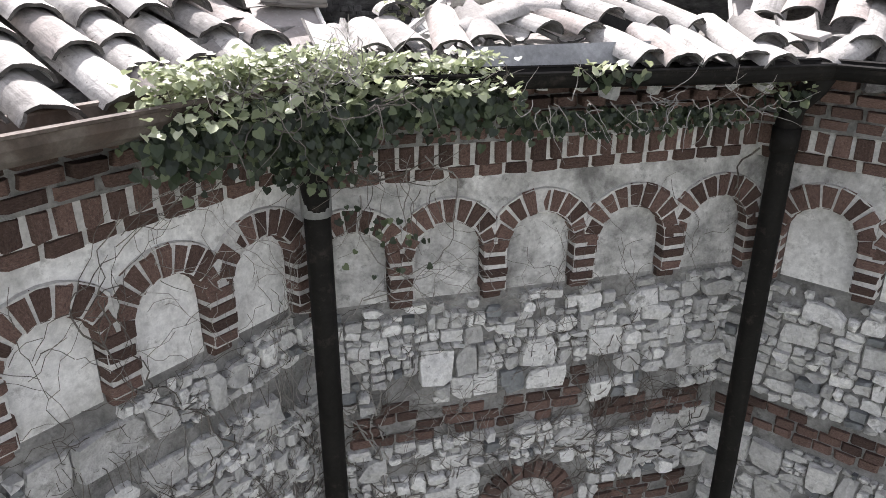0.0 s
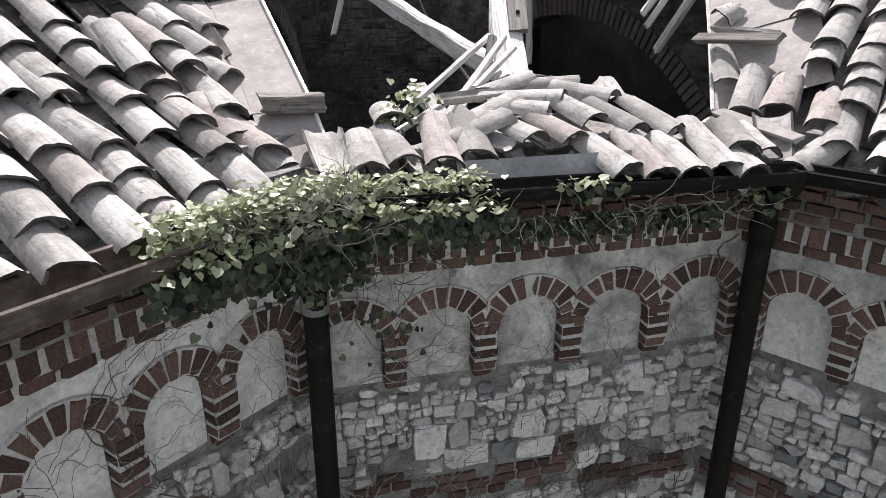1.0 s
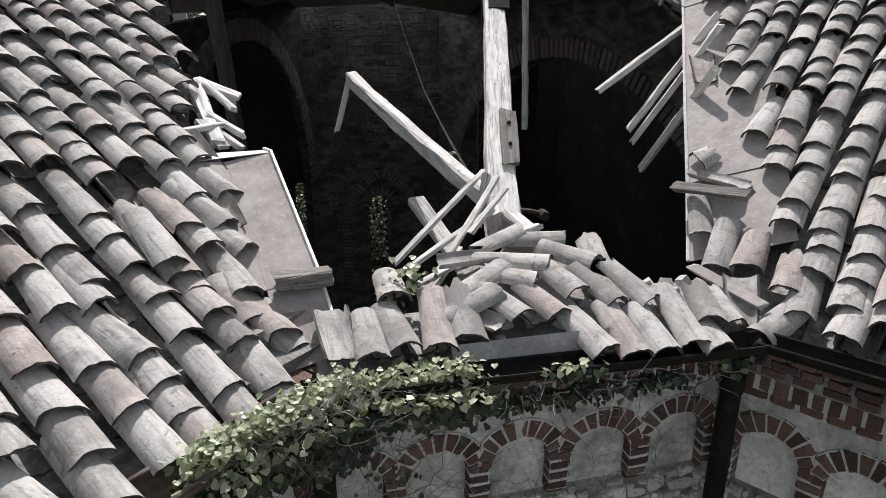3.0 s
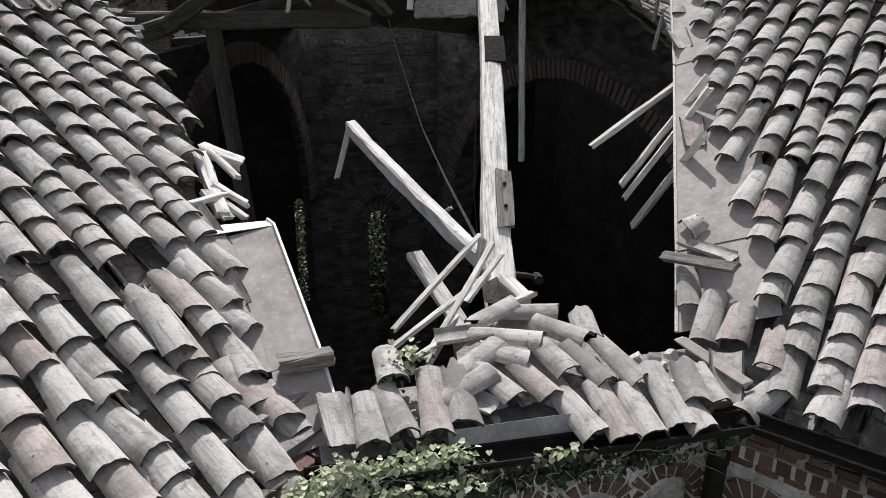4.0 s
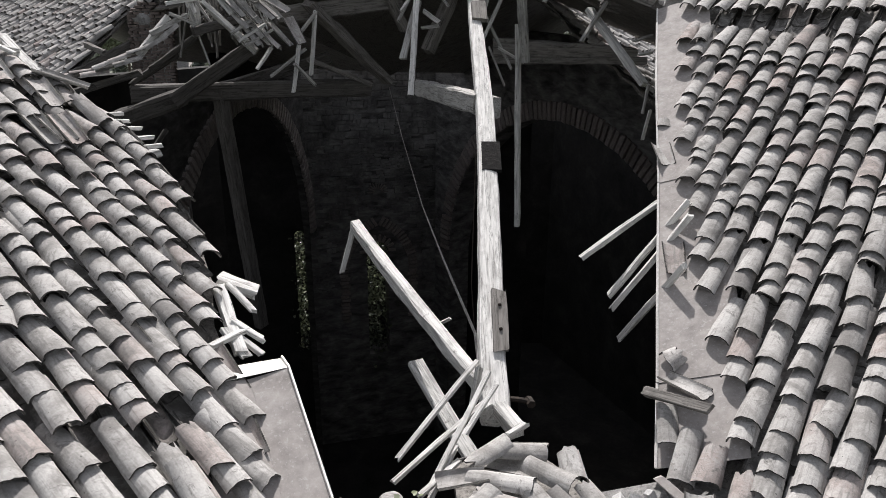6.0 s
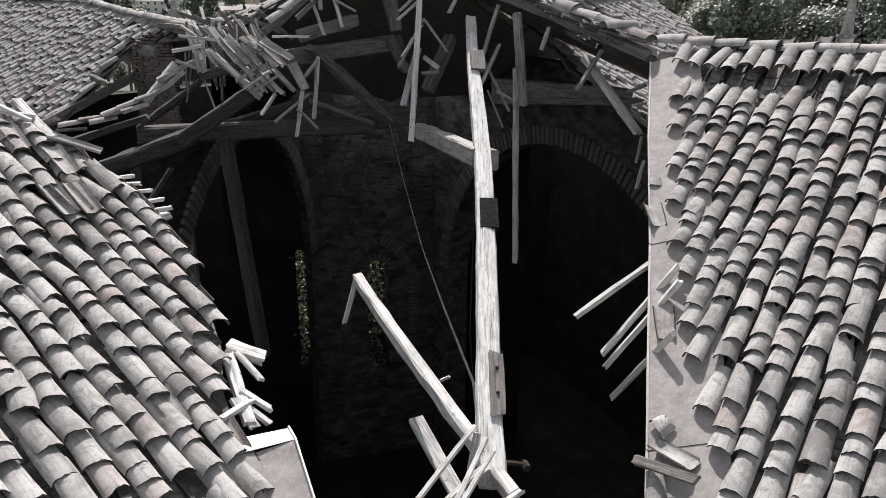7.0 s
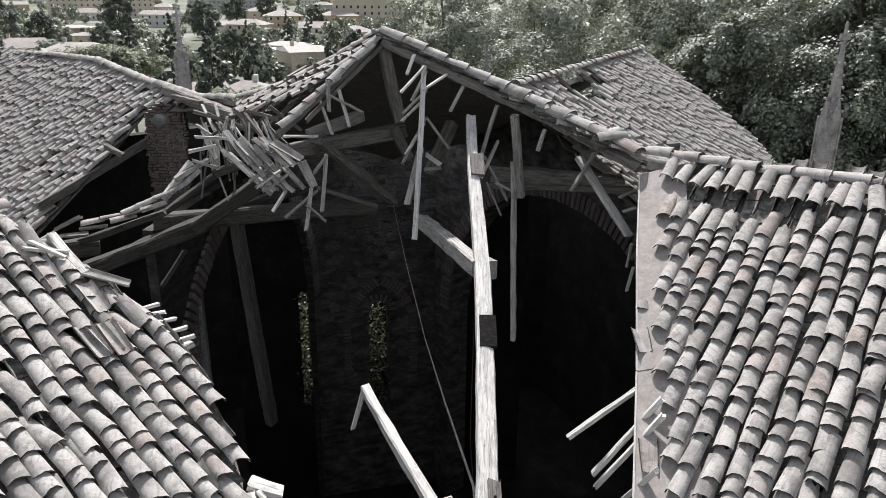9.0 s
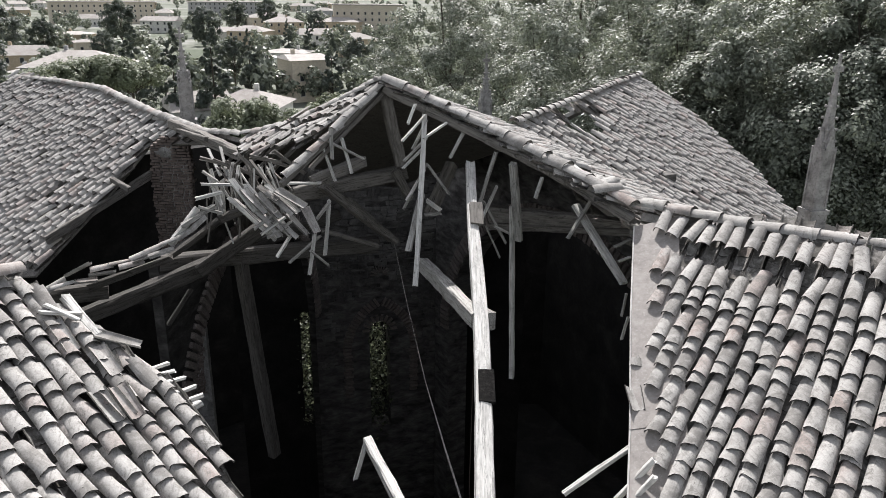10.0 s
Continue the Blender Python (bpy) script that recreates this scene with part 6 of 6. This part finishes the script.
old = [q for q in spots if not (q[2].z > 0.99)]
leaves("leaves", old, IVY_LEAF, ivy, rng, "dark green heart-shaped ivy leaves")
leaves("young_leaves", sun_toned, SUN_TONED_LEAF, ivy, rng, "pale yellow-green new ivy leaves, toned light where the sun falls")
bm = bmesh.new()
for i in range(34):
    f = rng.random()
    p = Vector((0.95, 2.70, 15.44)).lerp(Vector((-0.28, 2.28, 15.46)), f)
    pts = [p]
    d = Vector((rng.gauss(0, 0.7), rng.uniform(-0.5, 0.1), rng.uniform(-0.7, 0.6)))
    for _ in range(8):
        d += Vector((rng.gauss(0, 0.6), rng.gauss(0, 0.3), rng.gauss(0, 0.55)))
        pts.append(pts[-1] + d.normalized() * 0.028)
    tube(bm, pts, [0.003, 0.0028, 0.0025, 0.0022, 0.002, 0.0018, 0.0015, 0.0013, 0.001], 4)
part("stem", bm, VINE, ivy, "bare woody ivy stem")

def twigs(n, p0, p1, mat, steps, rise, seed):
    """Bare forking twigs that spring from a line."""
    g = random.Random(seed)
    bmt = bmesh.new()
    for _ in range(n):
        p = Vector(p0).lerp(Vector(p1), g.random()) + Vector((g.gauss(0, 0.03), g.gauss(0, 0.03), g.gauss(0, 0.03)))
        d = Vector((g.gauss(0, 0.8), g.uniform(-0.7, 0.1), rise + g.gauss(0, 0.5)))
        line = [p]
        for _ in range(steps):
            d += Vector((g.gauss(0, 0.5), g.gauss(0, 0.3), g.gauss(0, 0.5)))
            line.append(line[-1] + d.normalized() * 0.026)
        tube(bmt, line, [0.0024 - 0.0015 * i / steps for i in range(steps + 1)], 4)
    return part("twig", bmt, mat, ivy, "pale bare twigs")


twigs(46, (-0.05, 2.36, 15.55), (0.45, 2.66, 15.56), TWIG, 8, 0.2, 61)
twigs(44, (0.95, 2.66, 15.40), (2.2, 2.68, 15.36), TWIG, 8, -0.3, 62)
twigs(26, (0.25, 2.85, 15.2), (0.75, 2.95, 15.0), VINE, 12, -0.6, 63)
vine = thing("dry_vine", "leafless dry vine stems creeping over the stone wall", "vine")


def creep(f, s, h, length, r, heading, seed, depth=0):
    """A stem that wanders over a wall facet, forking."""
    g = random.Random(seed)
    bmv = bmesh.new()
    todo = [(s, h, heading, length, r, 0)]
    while todo:
        s, h, a, L, r0, lev = todo.pop()
        pts, rad = [], []
        n = max(3, int(L / 0.045))
        for i in range(n + 1):
            o = 0.03 + 0.02 * math.sin(i * 1.7 + seed)
            if h > 14.28:
                o += 0.07
            if h > 14.93:
                o = 0.12 + 0.5 * (h - 14.93)
            if s < 0.0 or s > f.length or h > 15.12:
                break
            pts.append(f.at(s, h, o))
            rad.append(max(0.0013, r0 * (1 - 0.75 * i / n)))
            a += g.gauss(0, 0.30)
            s += math.cos(a) * 0.045
            h += math.sin(a) * 0.045
            if lev < 3 and g.random() < 0.16:
                todo.append((s, h, a + g.choice((-1, 1)) * g.uniform(0.35, 1.0), L * g.uniform(0.22, 0.45), r0 * 0.55, lev + 1))
        if len(pts) > 1:
            tube(bmv, pts, rad, 4)
    return part("stem", bmv, VINE if seed % 3 else TWIG, vine)


up = math.pi / 2
for i, s in enumerate((0.18, 0.30, 0.42, 0.80, 0.86, 1.15, 1.5, 2.0)):
    creep(wall_centre, s, 12.4, 2.9 if i != 6 else 1.8, 0.010 if i in (3, 4) else 0.006, up + (0.12 if i % 2 else -0.08), 900 + i)
for i, (s, h) in enumerate(((0.15, 15.1), (0.3, 15.15), (0.5, 15.1), (0.7, 15.15), (0.9, 15.2), (1.2, 15.15), (1.6, 15.15), (2.1, 15.2), (0.22, 14.9), (2.28, 15.0))):
    creep(wall_centre, s, h, 0.9, 0.005, -up + 0.5 * (-1) ** i, 940 + i)
for i in range(30):
    s = 0.03 + 0.022 * i
    creep(wall_left, s, 12.6 + 0.25 * s, 2.6 - 1.6 * s, 0.004 if i % 3 else 0.007, up - 0.1 + 0.1 * (i % 3), 970 + i)
for i in range(10):
    creep(wall_left, 0.7 + 0.1 * i, 12.9 + 0.02 * i, 0.9, 0.004, up + 0.3 * (i % 3 - 1), 1030 + i)
for i, s in enumerate((0.5, 0.9, 1.3, 1.6)):
    creep(wall_left, s, 13.4, 1.0, 0.006, math.pi - 0.5 + 0.3 * i, 1050 + i)
for i in range(8):
    creep(wall_centre, 0.05 + 0.07 * i, 12.5, 2.2, 0.005, up + 0.06 * (i % 3 - 1), 1070 + i)

# ---- stone pinnacles ----


def pinnacle(at, top, half, seed):
    ob = thing("pinnacle", "slender gothic stone pinnacle with crockets and a cross", "pinnacle", "pinnacles", at=(0, 0, 0))
    x, y = at
    g = random.Random(seed)
    H = 4.75
    z0 = top - H
    bm = bmesh.new()
    prism(bm, [(x + half * 1.35 * c, y + half * 1.35 * s) for c, s in ((-1, -1), (1, -1), (1, 1), (-1, 1))], 0.0, z0 + 0.3)
    part("pedestal", bm, PINNACLE, ob)
    bm = bmesh.new()
    prism(bm, [(x + half * 1.5 * c, y + half * 1.5 * s) for c, s in ((-1, -1), (1, -1), (1, 1), (-1, 1))], z0 + 0.3, z0 + 0.42)
    part("moulding", bm, PINNACLE, ob)
    bm = bmesh.new()
    prism(bm, [(x + half * c, y + half * s) for c, s in ((-1, -1), (1, -1), (1, 1), (-1, 1))], z0 + 0.42, z0 + 2.2)
    for c, s in ((-1, -1), (1, -1), (1, 1), (-1, 1)):
        tube(bm, [(x + half * c, y + half * s, z0 + 0.42), (x + half * c, y + half * s, z0 + 2.2)], half * 0.22, 6)
    part("shaft", bm, PINNACLE, ob)
    for dx, dy in ((0, -1), (1, 0), (0, 1), (-1, 0)):
        bm = bmesh.new()
        sx, sy = (-dy, dx)
        a = [bm.verts.new((x + dx * half * 1.12 + sx * half * u, y + dy * half * 1.12 + sy * half * u, z0 + h)) for u, h in ((-0.95, 2.0), (0.95, 2.0), (0, 2.75))]
        b = [bm.verts.new((x + dx * half * 0.6 + sx * half * u, y + dy * half * 0.6 + sy * half * u, z0 + h)) for u, h in ((-0.95, 2.0), (0.95, 2.0), (0, 2.75))]
        bm.faces.new(a)
        bm.faces.new(b[::-1])
        for i in range(3):
            bm.faces.new((a[i], a[(i + 1) % 3], b[(i + 1) % 3], b[i]))
        part("gablet", bm, PINNACLE, ob)
    bm = bmesh.new()
    tube(bm, [(x, y, z0 + 2.15), (x, y, top - 0.75), (x, y, top - 0.05)], [half * 0.98, half * 0.30, half * 0.2], 4)
    part("spire", bm, PINNACLE, ob)
    for k in range(5):
        f = 0.12 + 0.17 * k
        r = half * (1.15 - 0.8 * f)
        for q in range(4):
            a = math.pi / 4 + math.pi / 2 * q
            bm = bmesh.new()
            bmesh.ops.create_icosphere(bm, subdivisions=1, radius=half * 0.25, matrix=Matrix.Translation((x + math.cos(a) * r * 1.1, y + math.sin(a) * r * 1.1, z0 + 2.15 + f * (H - 2.9))))
            part("crocket", bm, PINNACLE, ob)
    bm = bmesh.new()
    prism(bm, [(x - half * 0.75, y - half * 0.22), (x + half * 0.75, y - half * 0.22), (x + half * 0.75, y + half * 0.22), (x - half * 0.75, y + half * 0.22)], top - 0.52, top - 0.36)
    part("cross_arm", bm, PINNACLE, ob)
    return ob


pinnacle((-2.55, 37.5), 19.75, 0.27, 1)
pinnacle((15.5, 16.5), 19.95, 0.20, 2)
pinnacle((13.2, 39.4), 18.25, 0.27, 3)

# ---- trees ----
LEAF_A = leaf_material("tree_leaf", [(0.0, (0.085, 0.098, 0.078)), (0.5, (0.22, 0.245, 0.195)), (0.85, (0.34, 0.37, 0.30)), (1.0, (0.48, 0.51, 0.43))], 0.5, 0.2)
# Needle colour is raised to stand for haze over the valley.
LEAF_B = leaf_material("haze_paled_needles", [(0.0, (0.06, 0.075, 0.068)), (0.6, (0.115, 0.138, 0.122)), (1.0, (0.19, 0.215, 0.185))], 0.6, 0.3)
LEAF_C = leaf_material("light_tree_leaf", [(0.0, (0.12, 0.14, 0.095)), (0.6, (0.21, 0.24, 0.16)), (1.0, (0.31, 0.34, 0.24))], 0.6, 0.3)
BARK = mottled("tree_bark", [(0.3, (0.06, 0.05, 0.04)), (0.7, (0.13, 0.11, 0.09))], 3.0, 20.0, 0.95, 0.8, 0.03)


def crown_mesh(name, seed, height, radius, base, count, size, mat, shape="round"):
    """A crown of small leaf sprays gathered in clumps along limbs, with gaps."""
    g = random.Random(seed)
    clumps = []
    for i in range(44 if shape != "cone" else 60):
        if shape == "cone":
            f = (i + g.random()) / 60
            a = g.uniform(0, 6.283)
            r = radius * (1 - f) ** 0.85 * g.uniform(0.55, 1.0)
            clumps.append((Vector((math.cos(a) * r, math.sin(a) * r, base + (height - base) * f)), radius * 0.26 * (1.1 - f)))
        else:
            v = Vector((g.gauss(0, 1), g.gauss(0, 1), g.gauss(0, 1))).normalized() * g.uniform(0.6, 1.0)
            c = Vector((v.x * radius, v.y * radius, base + (height - base) * (0.5 + 0.5 * v.z * (0.95 if v.z > 0 else 0.8))))
            clumps.append((c, radius * g.uniform(0.2, 0.36)))
    # every clump is a bunch of sprays, fuller on its upper side
    sprays = []
    for c, r in clumps:
        for _ in range(11):
            d = Vector((g.gauss(0, 1), g.gauss(0, 1), g.gauss(0.45, 0.8))).normalized()
            sprays.append((c + d * r * g.uniform(0.6, 0.95), r * g.uniform(0.26, 0.46), c))
    g.shuffle(sprays)
    verts, faces, k = [], [], 0
    for n in range(count):
        c, r, heart = sprays[n % len(sprays)]
        d = Vector((g.gauss(0, 1), g.gauss(0, 1), g.gauss(0.35, 0.8))).normalized()
        p = c + d * r * (0.72 + 0.34 * g.random()) * (1 + 0.25 * noise.noise(d * 2.5 + c))
        s = size * g.uniform(0.6, 1.3)
        z = ((p - heart).normalized() + d * 0.7 + Vector((g.gauss(0, 0.4), g.gauss(0, 0.4), g.gauss(0.75, 0.4)))).normalized()
        x = z.orthogonal().normalized()
        x = (x + z.cross(x) * g.uniform(-2, 2)).normalized()
        y = z.cross(x)
        q = [p + x * s * 0.6, p + y * s * 0.75 + z * s * 0.12, p - x * s * 0.6 - y * s * 0.3]
        verts += [tuple(v) for v in q]
        faces.append((k, k + 1, k + 2))
        k += 3
    me = bpy.data.meshes.new(name)
    me.from_pydata(verts, [], faces)
    me.materials.append(mat)
    return me, clumps


def trunk_mesh(seed, height, base, clumps, r):
    g = random.Random(seed)
    bm = bmesh.new()
    top = base + (height - base) * 0.75
    tube(bm, [(0, 0, 0), (0.05, 0, base * 0.6), (g.gauss(0, 0.2), g.gauss(0, 0.2), base * 1.1), (g.gauss(0, 0.3), g.gauss(0, 0.3), top)], [r, r * 0.8, r * 0.65, r * 0.2], 8)
    for c, rr in clumps[:16]:
        z = base * 0.8 + (c.z - base * 0.8) * 0.45
        tube(bm, [(0, 0, z), (c.x * 0.5, c.y * 0.5, (z + c.z) / 2), c], [r * 0.35, r * 0.2, r * 0.06], 5)
    return finish(bm, "trunk", BARK)


def tree_kind(seed, height, radius, base, count, size, mat, shape="round"):
    crown, clumps = crown_mesh("crown", seed, height, radius, base, count, size, mat, shape)
    return trunk_mesh(seed, height, base, clumps, height * 0.018), crown


KINDS = {
    "a": tree_kind(1, 20, 6.2, 4.0, 62000, 0.14, LEAF_A),
    "b": tree_kind(2, 21, 5.2, 3.5, 62000, 0.14, LEAF_A),
    "c": tree_kind(3, 18, 6.5, 4.0, 62000, 0.14, LEAF_A),
    "cone": tree_kind(4, 17, 3.9, 1.5, 26000, 0.26, LEAF_B, "cone"),
    "pine": tree_kind(5, 15, 4.6, 10.5, 12000, 0.3, LEAF_C),
    "bush": tree_kind(6, 8, 4.0, 1.0, 14000, 0.26, LEAF_C),
    "round": tree_kind(7, 15, 4.6, 3.0, 18000, 0.32, LEAF_B),
}


def tree(kind, x, y, scale, label, turn=0.0, group="", tall=1.0):
    ob = thing("tree", label, "tree", group)
    ob.matrix_world = Matrix.Translation((x, y, 0)) @ Matrix.Rotation(turn, 4, "Z") @ Matrix.Diagonal((scale, scale, scale * tall, 1))
    for name, me in zip(("trunk", "crown"), KINDS[kind]):
        p = new(name, me)
        p.parent = ob
    return ob


def towards(px, dist):
    """A ground place, by bearing (0 at the far left of the last view, 1 at its right) and distance."""
    a = radians(75 - 0.41) + math.atan((0.5 - px) * 2 * math.tan(radians(30.9)) / math.cos(radians(19)))
    return -0.12 + dist * math.cos(a), -0.37 + dist * math.sin(a)


g = random.Random(404)
WOOD_ROWS = [("a", 790, 66, 1.12), ("c", 880, 58, 1.16), ("a", 950, 47, 0.98), ("c", 1030, 52, 1.08), ("b", 1100, 62, 1.14), ("a", 1180, 56, 1.16), ("b", 1270, 50, 1.08), ("c", 1350, 52, 1.2), ("a", 1430, 50, 1.14), ("b", 1500, 48, 1.14), ("c", 1570, 47, 1.2), ("a", 1640, 50, 1.2),
             ("b", 1000, 78, 1.24), ("a", 1150, 82, 1.3), ("c", 1300, 72, 1.4), ("b", 1420, 62, 1.3), ("a", 1540, 56, 1.3), ("c", 1240, 95, 1.5), ("a", 900, 84, 1.16), ("b", 1640, 60, 1.3)]
for k, px, dist, s in WOOD_ROWS:
    x, y = towards(px / 1568, dist)
    tree(k, x, y, s, "tall broad-leaved tree with a dense dark green crown", g.uniform(0, 6), "trees of the wood")
for px, dist, s in ((340, 122, 0.98), (405, 120, 1.0), (275, 140, 1.0), (465, 150, 0.85), (530, 230, 0.8), (566, 210, 0.85), (600, 150, 0.8)):
    x, y = towards(px / 1568, dist)
    tree("cone", x, y, s, "tall dark conifer with drooping boughs", g.uniform(0, 6), "conifers")
for px, dist, s in ((150, 100, 0.86), (190, 101, 0.87), (232, 102, 0.88), (268, 103, 0.86)):
    x, y = towards(px / 1568, dist)
    tree("pine", x, y, s, "umbrella pine with a flat light green crown", g.uniform(0, 6), "umbrella pines")
for px, dist, s in ((262, 280, 1.2), (395, 260, 1.1), (575, 330, 0.9), (15, 150, 1.1), (60, 230, 1.2), (135, 250, 0.9), (230, 235, 0.7), (450, 380, 1.1), (500, 420, 1.2), (440, 175, 0.8), (640, 170, 0.8)):
    x, y = towards(px / 1568, dist)
    tree("round", x, y, s, "rounded dark green garden tree", g.uniform(0, 6), "garden trees")
for px, dist, s in ((440, 92, 1.15), (470, 94, 1.0), (400, 88, 0.8), (520, 92, 0.85), (555, 96, 0.9), (590, 98, 1.0), (40, 114, 1.2), (620, 100, 1.05), (110, 122, 0.9)):
    x, y = towards(px / 1568, dist)
    tree("bush", x, y, s, "light green leafy shrub tree", g.uniform(0, 6), "garden shrubs")
# distant trees of the valley, too many to count
small = [tree_kind(60 + i, 9, 3.6, 1.2, 420, 1.1, LEAF_B if i % 2 else LEAF_A)[1] for i in range(4)]
pieces = []
for i in range(900):
    d = 150 * (1 + 8 * g.random() ** 1.3)
    x, y = towards(g.uniform(-0.35, 0.75), d)
    s = g.uniform(0.4, 0.95)
    pieces.append((g.choice(small), Matrix.Translation((x, y, 0)) @ Matrix.Rotation(g.uniform(0, 6), 4, "Z") @ Matrix.Diagonal((s, s, s * g.uniform(0.9, 1.3), 1))))
far_trees = thing("distant_trees", "hazy dark green trees scattered over the valley", "trees", kind="stuff")
joined("crowns", pieces, LEAF_A, far_trees)

# ---- houses of the valley ----
RENDERED = [mottled("house_render_" + n, [(0.3, c), (0.7, tuple(min(0.85, v * 1.15) for v in c))], 0.3, 3.0, 0.95, 0.1, 0.02, vary=False) for n, c in (("cream", (0.60, 0.54, 0.45)), ("white", (0.66, 0.65, 0.62)), ("ochre", (0.52, 0.43, 0.32)), ("grey", (0.42, 0.42, 0.42)))]
ROOFING = mottled("house_roofing", [(0.3, (0.36, 0.33, 0.31)), (0.7, (0.50, 0.47, 0.44))], 0.5, 6.0, 0.9, 0.4, 0.05)
PANE = mottled("dark_window_pane", [(0.3, (0.03, 0.035, 0.04)), (0.7, (0.06, 0.065, 0.07))], 1.0, 5.0, 0.15, 0.0, 0.01)


WINDOW_FRAME = mottled("white_window_frame", [(0.3, (0.5, 0.49, 0.47)), (0.7, (0.6, 0.59, 0.57))], 1.0, 5.0, 0.6, 0.0, 0.01)


def house(px, dist, w, d, h, roof_h, seed, turn=None, flat=False, label="rendered house with a low tiled roof"):
    r = random.Random(seed)
    x, y = towards(px / 1568, dist)
    ob = thing("house", label, "house", "houses of the valley")
    a = r.uniform(-0.5, 0.5) if turn is None else turn
    ob.matrix_world = Matrix.Translation((x, y, 0)) @ Matrix.Rotation(a, 4, "Z")
    mat = r.choice(RENDERED)
    bm = bmesh.new()
    prism(bm, [(-w / 2, -d / 2), (w / 2, -d / 2), (w / 2, d / 2), (-w / 2, d / 2)], 0, h)
    part("wall", bm, mat, ob)
    bm = bmesh.new()
    e = 0.6
    lo = [bm.verts.new((sx * (w / 2 + e), sy * (d / 2 + e), h)) for sx, sy in ((-1, -1), (1, -1), (1, 1), (-1, 1))]
    if flat:
        hi = [bm.verts.new((sx * (w / 2 + e), sy * (d / 2 + e), h + 0.5)) for sx, sy in ((-1, -1), (1, -1), (1, 1), (-1, 1))]
        bm.faces.new(hi)
        for i in range(4):
            bm.faces.new((lo[i], lo[(i + 1) % 4], hi[(i + 1) % 4], hi[i]))
    else:
        k = max(0.0, w / 2 - d / 2 * r.choice((0.0, 1.0, 1.0)))
        a0, a1 = bm.verts.new((-k, 0, h + roof_h)), bm.verts.new((k + 0.01, 0, h + roof_h))
        bm.faces.new((lo[0], lo[1], a1, a0))
        bm.faces.new((lo[2], lo[3], a0, a1))
        bm.faces.new((lo[1], lo[2], a1))
        bm.faces.new((lo[3], lo[0], a0))
    bm.faces.new(lo[::-1])
    part("roof", bm, ROOFING, ob)
    for fl in range(max(1, int(h // 3))):
        n = max(2, int(w // 3.2))
        for i in range(n):
            bm = bmesh.new()
            cx, z = -w / 2 + w * (i + 0.5) / n, 1.1 + 3 * fl
            prism(bm, [(cx - 0.5, -d / 2 - 0.06), (cx + 0.5, -d / 2 - 0.06), (cx + 0.5, -d / 2 + 0.05), (cx - 0.5, -d / 2 + 0.05)], z, z + 1.4)
            window = part("window", bm, WINDOW_FRAME, ob)
            bm = bmesh.new()
            prism(bm, [(cx - 0.42, -d / 2 - 0.08), (cx + 0.42, -d / 2 - 0.08), (cx + 0.42, -d / 2), (cx - 0.42, -d / 2)], z + 0.08, z + 1.32)
            part("pane", bm, PANE, window, "dark glass pane")
    if not flat:
        bm = bmesh.new()
        cx = r.uniform(-w / 4, w / 4)
        prism(bm, [(cx - 0.35, 0.4), (cx + 0.35, 0.4), (cx + 0.35, 1.1), (cx - 0.35, 1.1)], h, h + roof_h + 0.9)
        part("chimney", bm, mat, ob)
    return ob


HOUSES = [(460, 128, 12, 10, 3.6, 2.2), (375, 123, 9, 9, 4.0, 2.4), (553, 158, 8, 9, 8.2, 0.9), (528, 205, 12, 9, 6.0, 0.8), (640, 262, 11, 9, 6.0, 2.0), (500, 440, 22, 12, 7.0, 2.4), (525, 400, 18, 11, 6.0, 2.4), (470, 313, 15, 10, 6.0, 2.0), (615, 380, 20, 11, 7.0, 2.0),
          (90, 213, 13, 10, 6.0, 2.0), (190, 173, 19, 13, 6.5, 2.8), (40, 220, 10, 9, 5.5, 2.0), (115, 180, 12, 9, 4.5, 1.2), (180, 330, 16, 10, 4.5, 1.0), (220, 290, 14, 9, 4.0, 1.0), (575, 290, 12, 9, 6.0, 2.0), (330, 420, 18, 11, 6.0, 2.0), (430, 330, 16, 10, 5.0, 1.6)]
for i, (px, dist, w, d, h, rh) in enumerate(HOUSES):
    house(px, dist, w, d, h, rh, 700 + i)
house(235, 540, 60, 24, 13.0, 1.0, 731, 0.25, True, "long white rendered building with rows of windows")
house(660, 390, 34, 14, 14.5, 1.0, 732, -0.1, True, "long grey apartment block with rows of windows")
house(440, 620, 60, 20, 12.0, 1.0, 733, 0.1, True, "low wide pale building far off")
for i in range(26):
    house(g.uniform(-60, 680), g.uniform(450, 1300), g.uniform(12, 22), 10, g.uniform(4.5, 7), 2.4, 760 + i, label="pale rendered house far off in the valley")

# ---- foliage outside and in the lancet windows ----
window_ivy = thing("window_ivy", "ivy hanging in the narrow window openings, lit from outside", "ivy")
rng = random.Random(55)
spots = []
for cx, w, z0, z1, n in ((4.64, 0.40, 3.4, 8.9, 2300), (1.72, 0.2, 4.4, 9.4, 1100), (8.05, 0.3, 4.5, 9.0, 160)):
    for _ in range(n):
        f = rng.random()
        spots.append((Vector((cx + rng.gauss(0, w * 0.75), 26.9 + rng.uniform(-0.6, 1.4), z0 + (z1 - z0) * f)), rng.uniform(0.05, 0.13), Vector((rng.gauss(0, 1), rng.gauss(-0.3, 1), rng.gauss(0.5, 1)))))
leaves("leaves", [q for q in spots if rng.random() < 0.55], IVY_LEAF, window_ivy, rng)
# Scattered paler leaves hold the glints of daylight in their colour.
leaves("young_leaves", [q for q in spots if rng.random() < 0.30], LEAF_C, window_ivy, rng)

# ---- single tiles of the two standing slopes ----
lay_tiles(FIELD_L, roof_left, (0.0, 3.0, 15.7), 300)
lay_tiles(FIELD_R, roof_right, (2.8, 3.2, 15.7), 300)
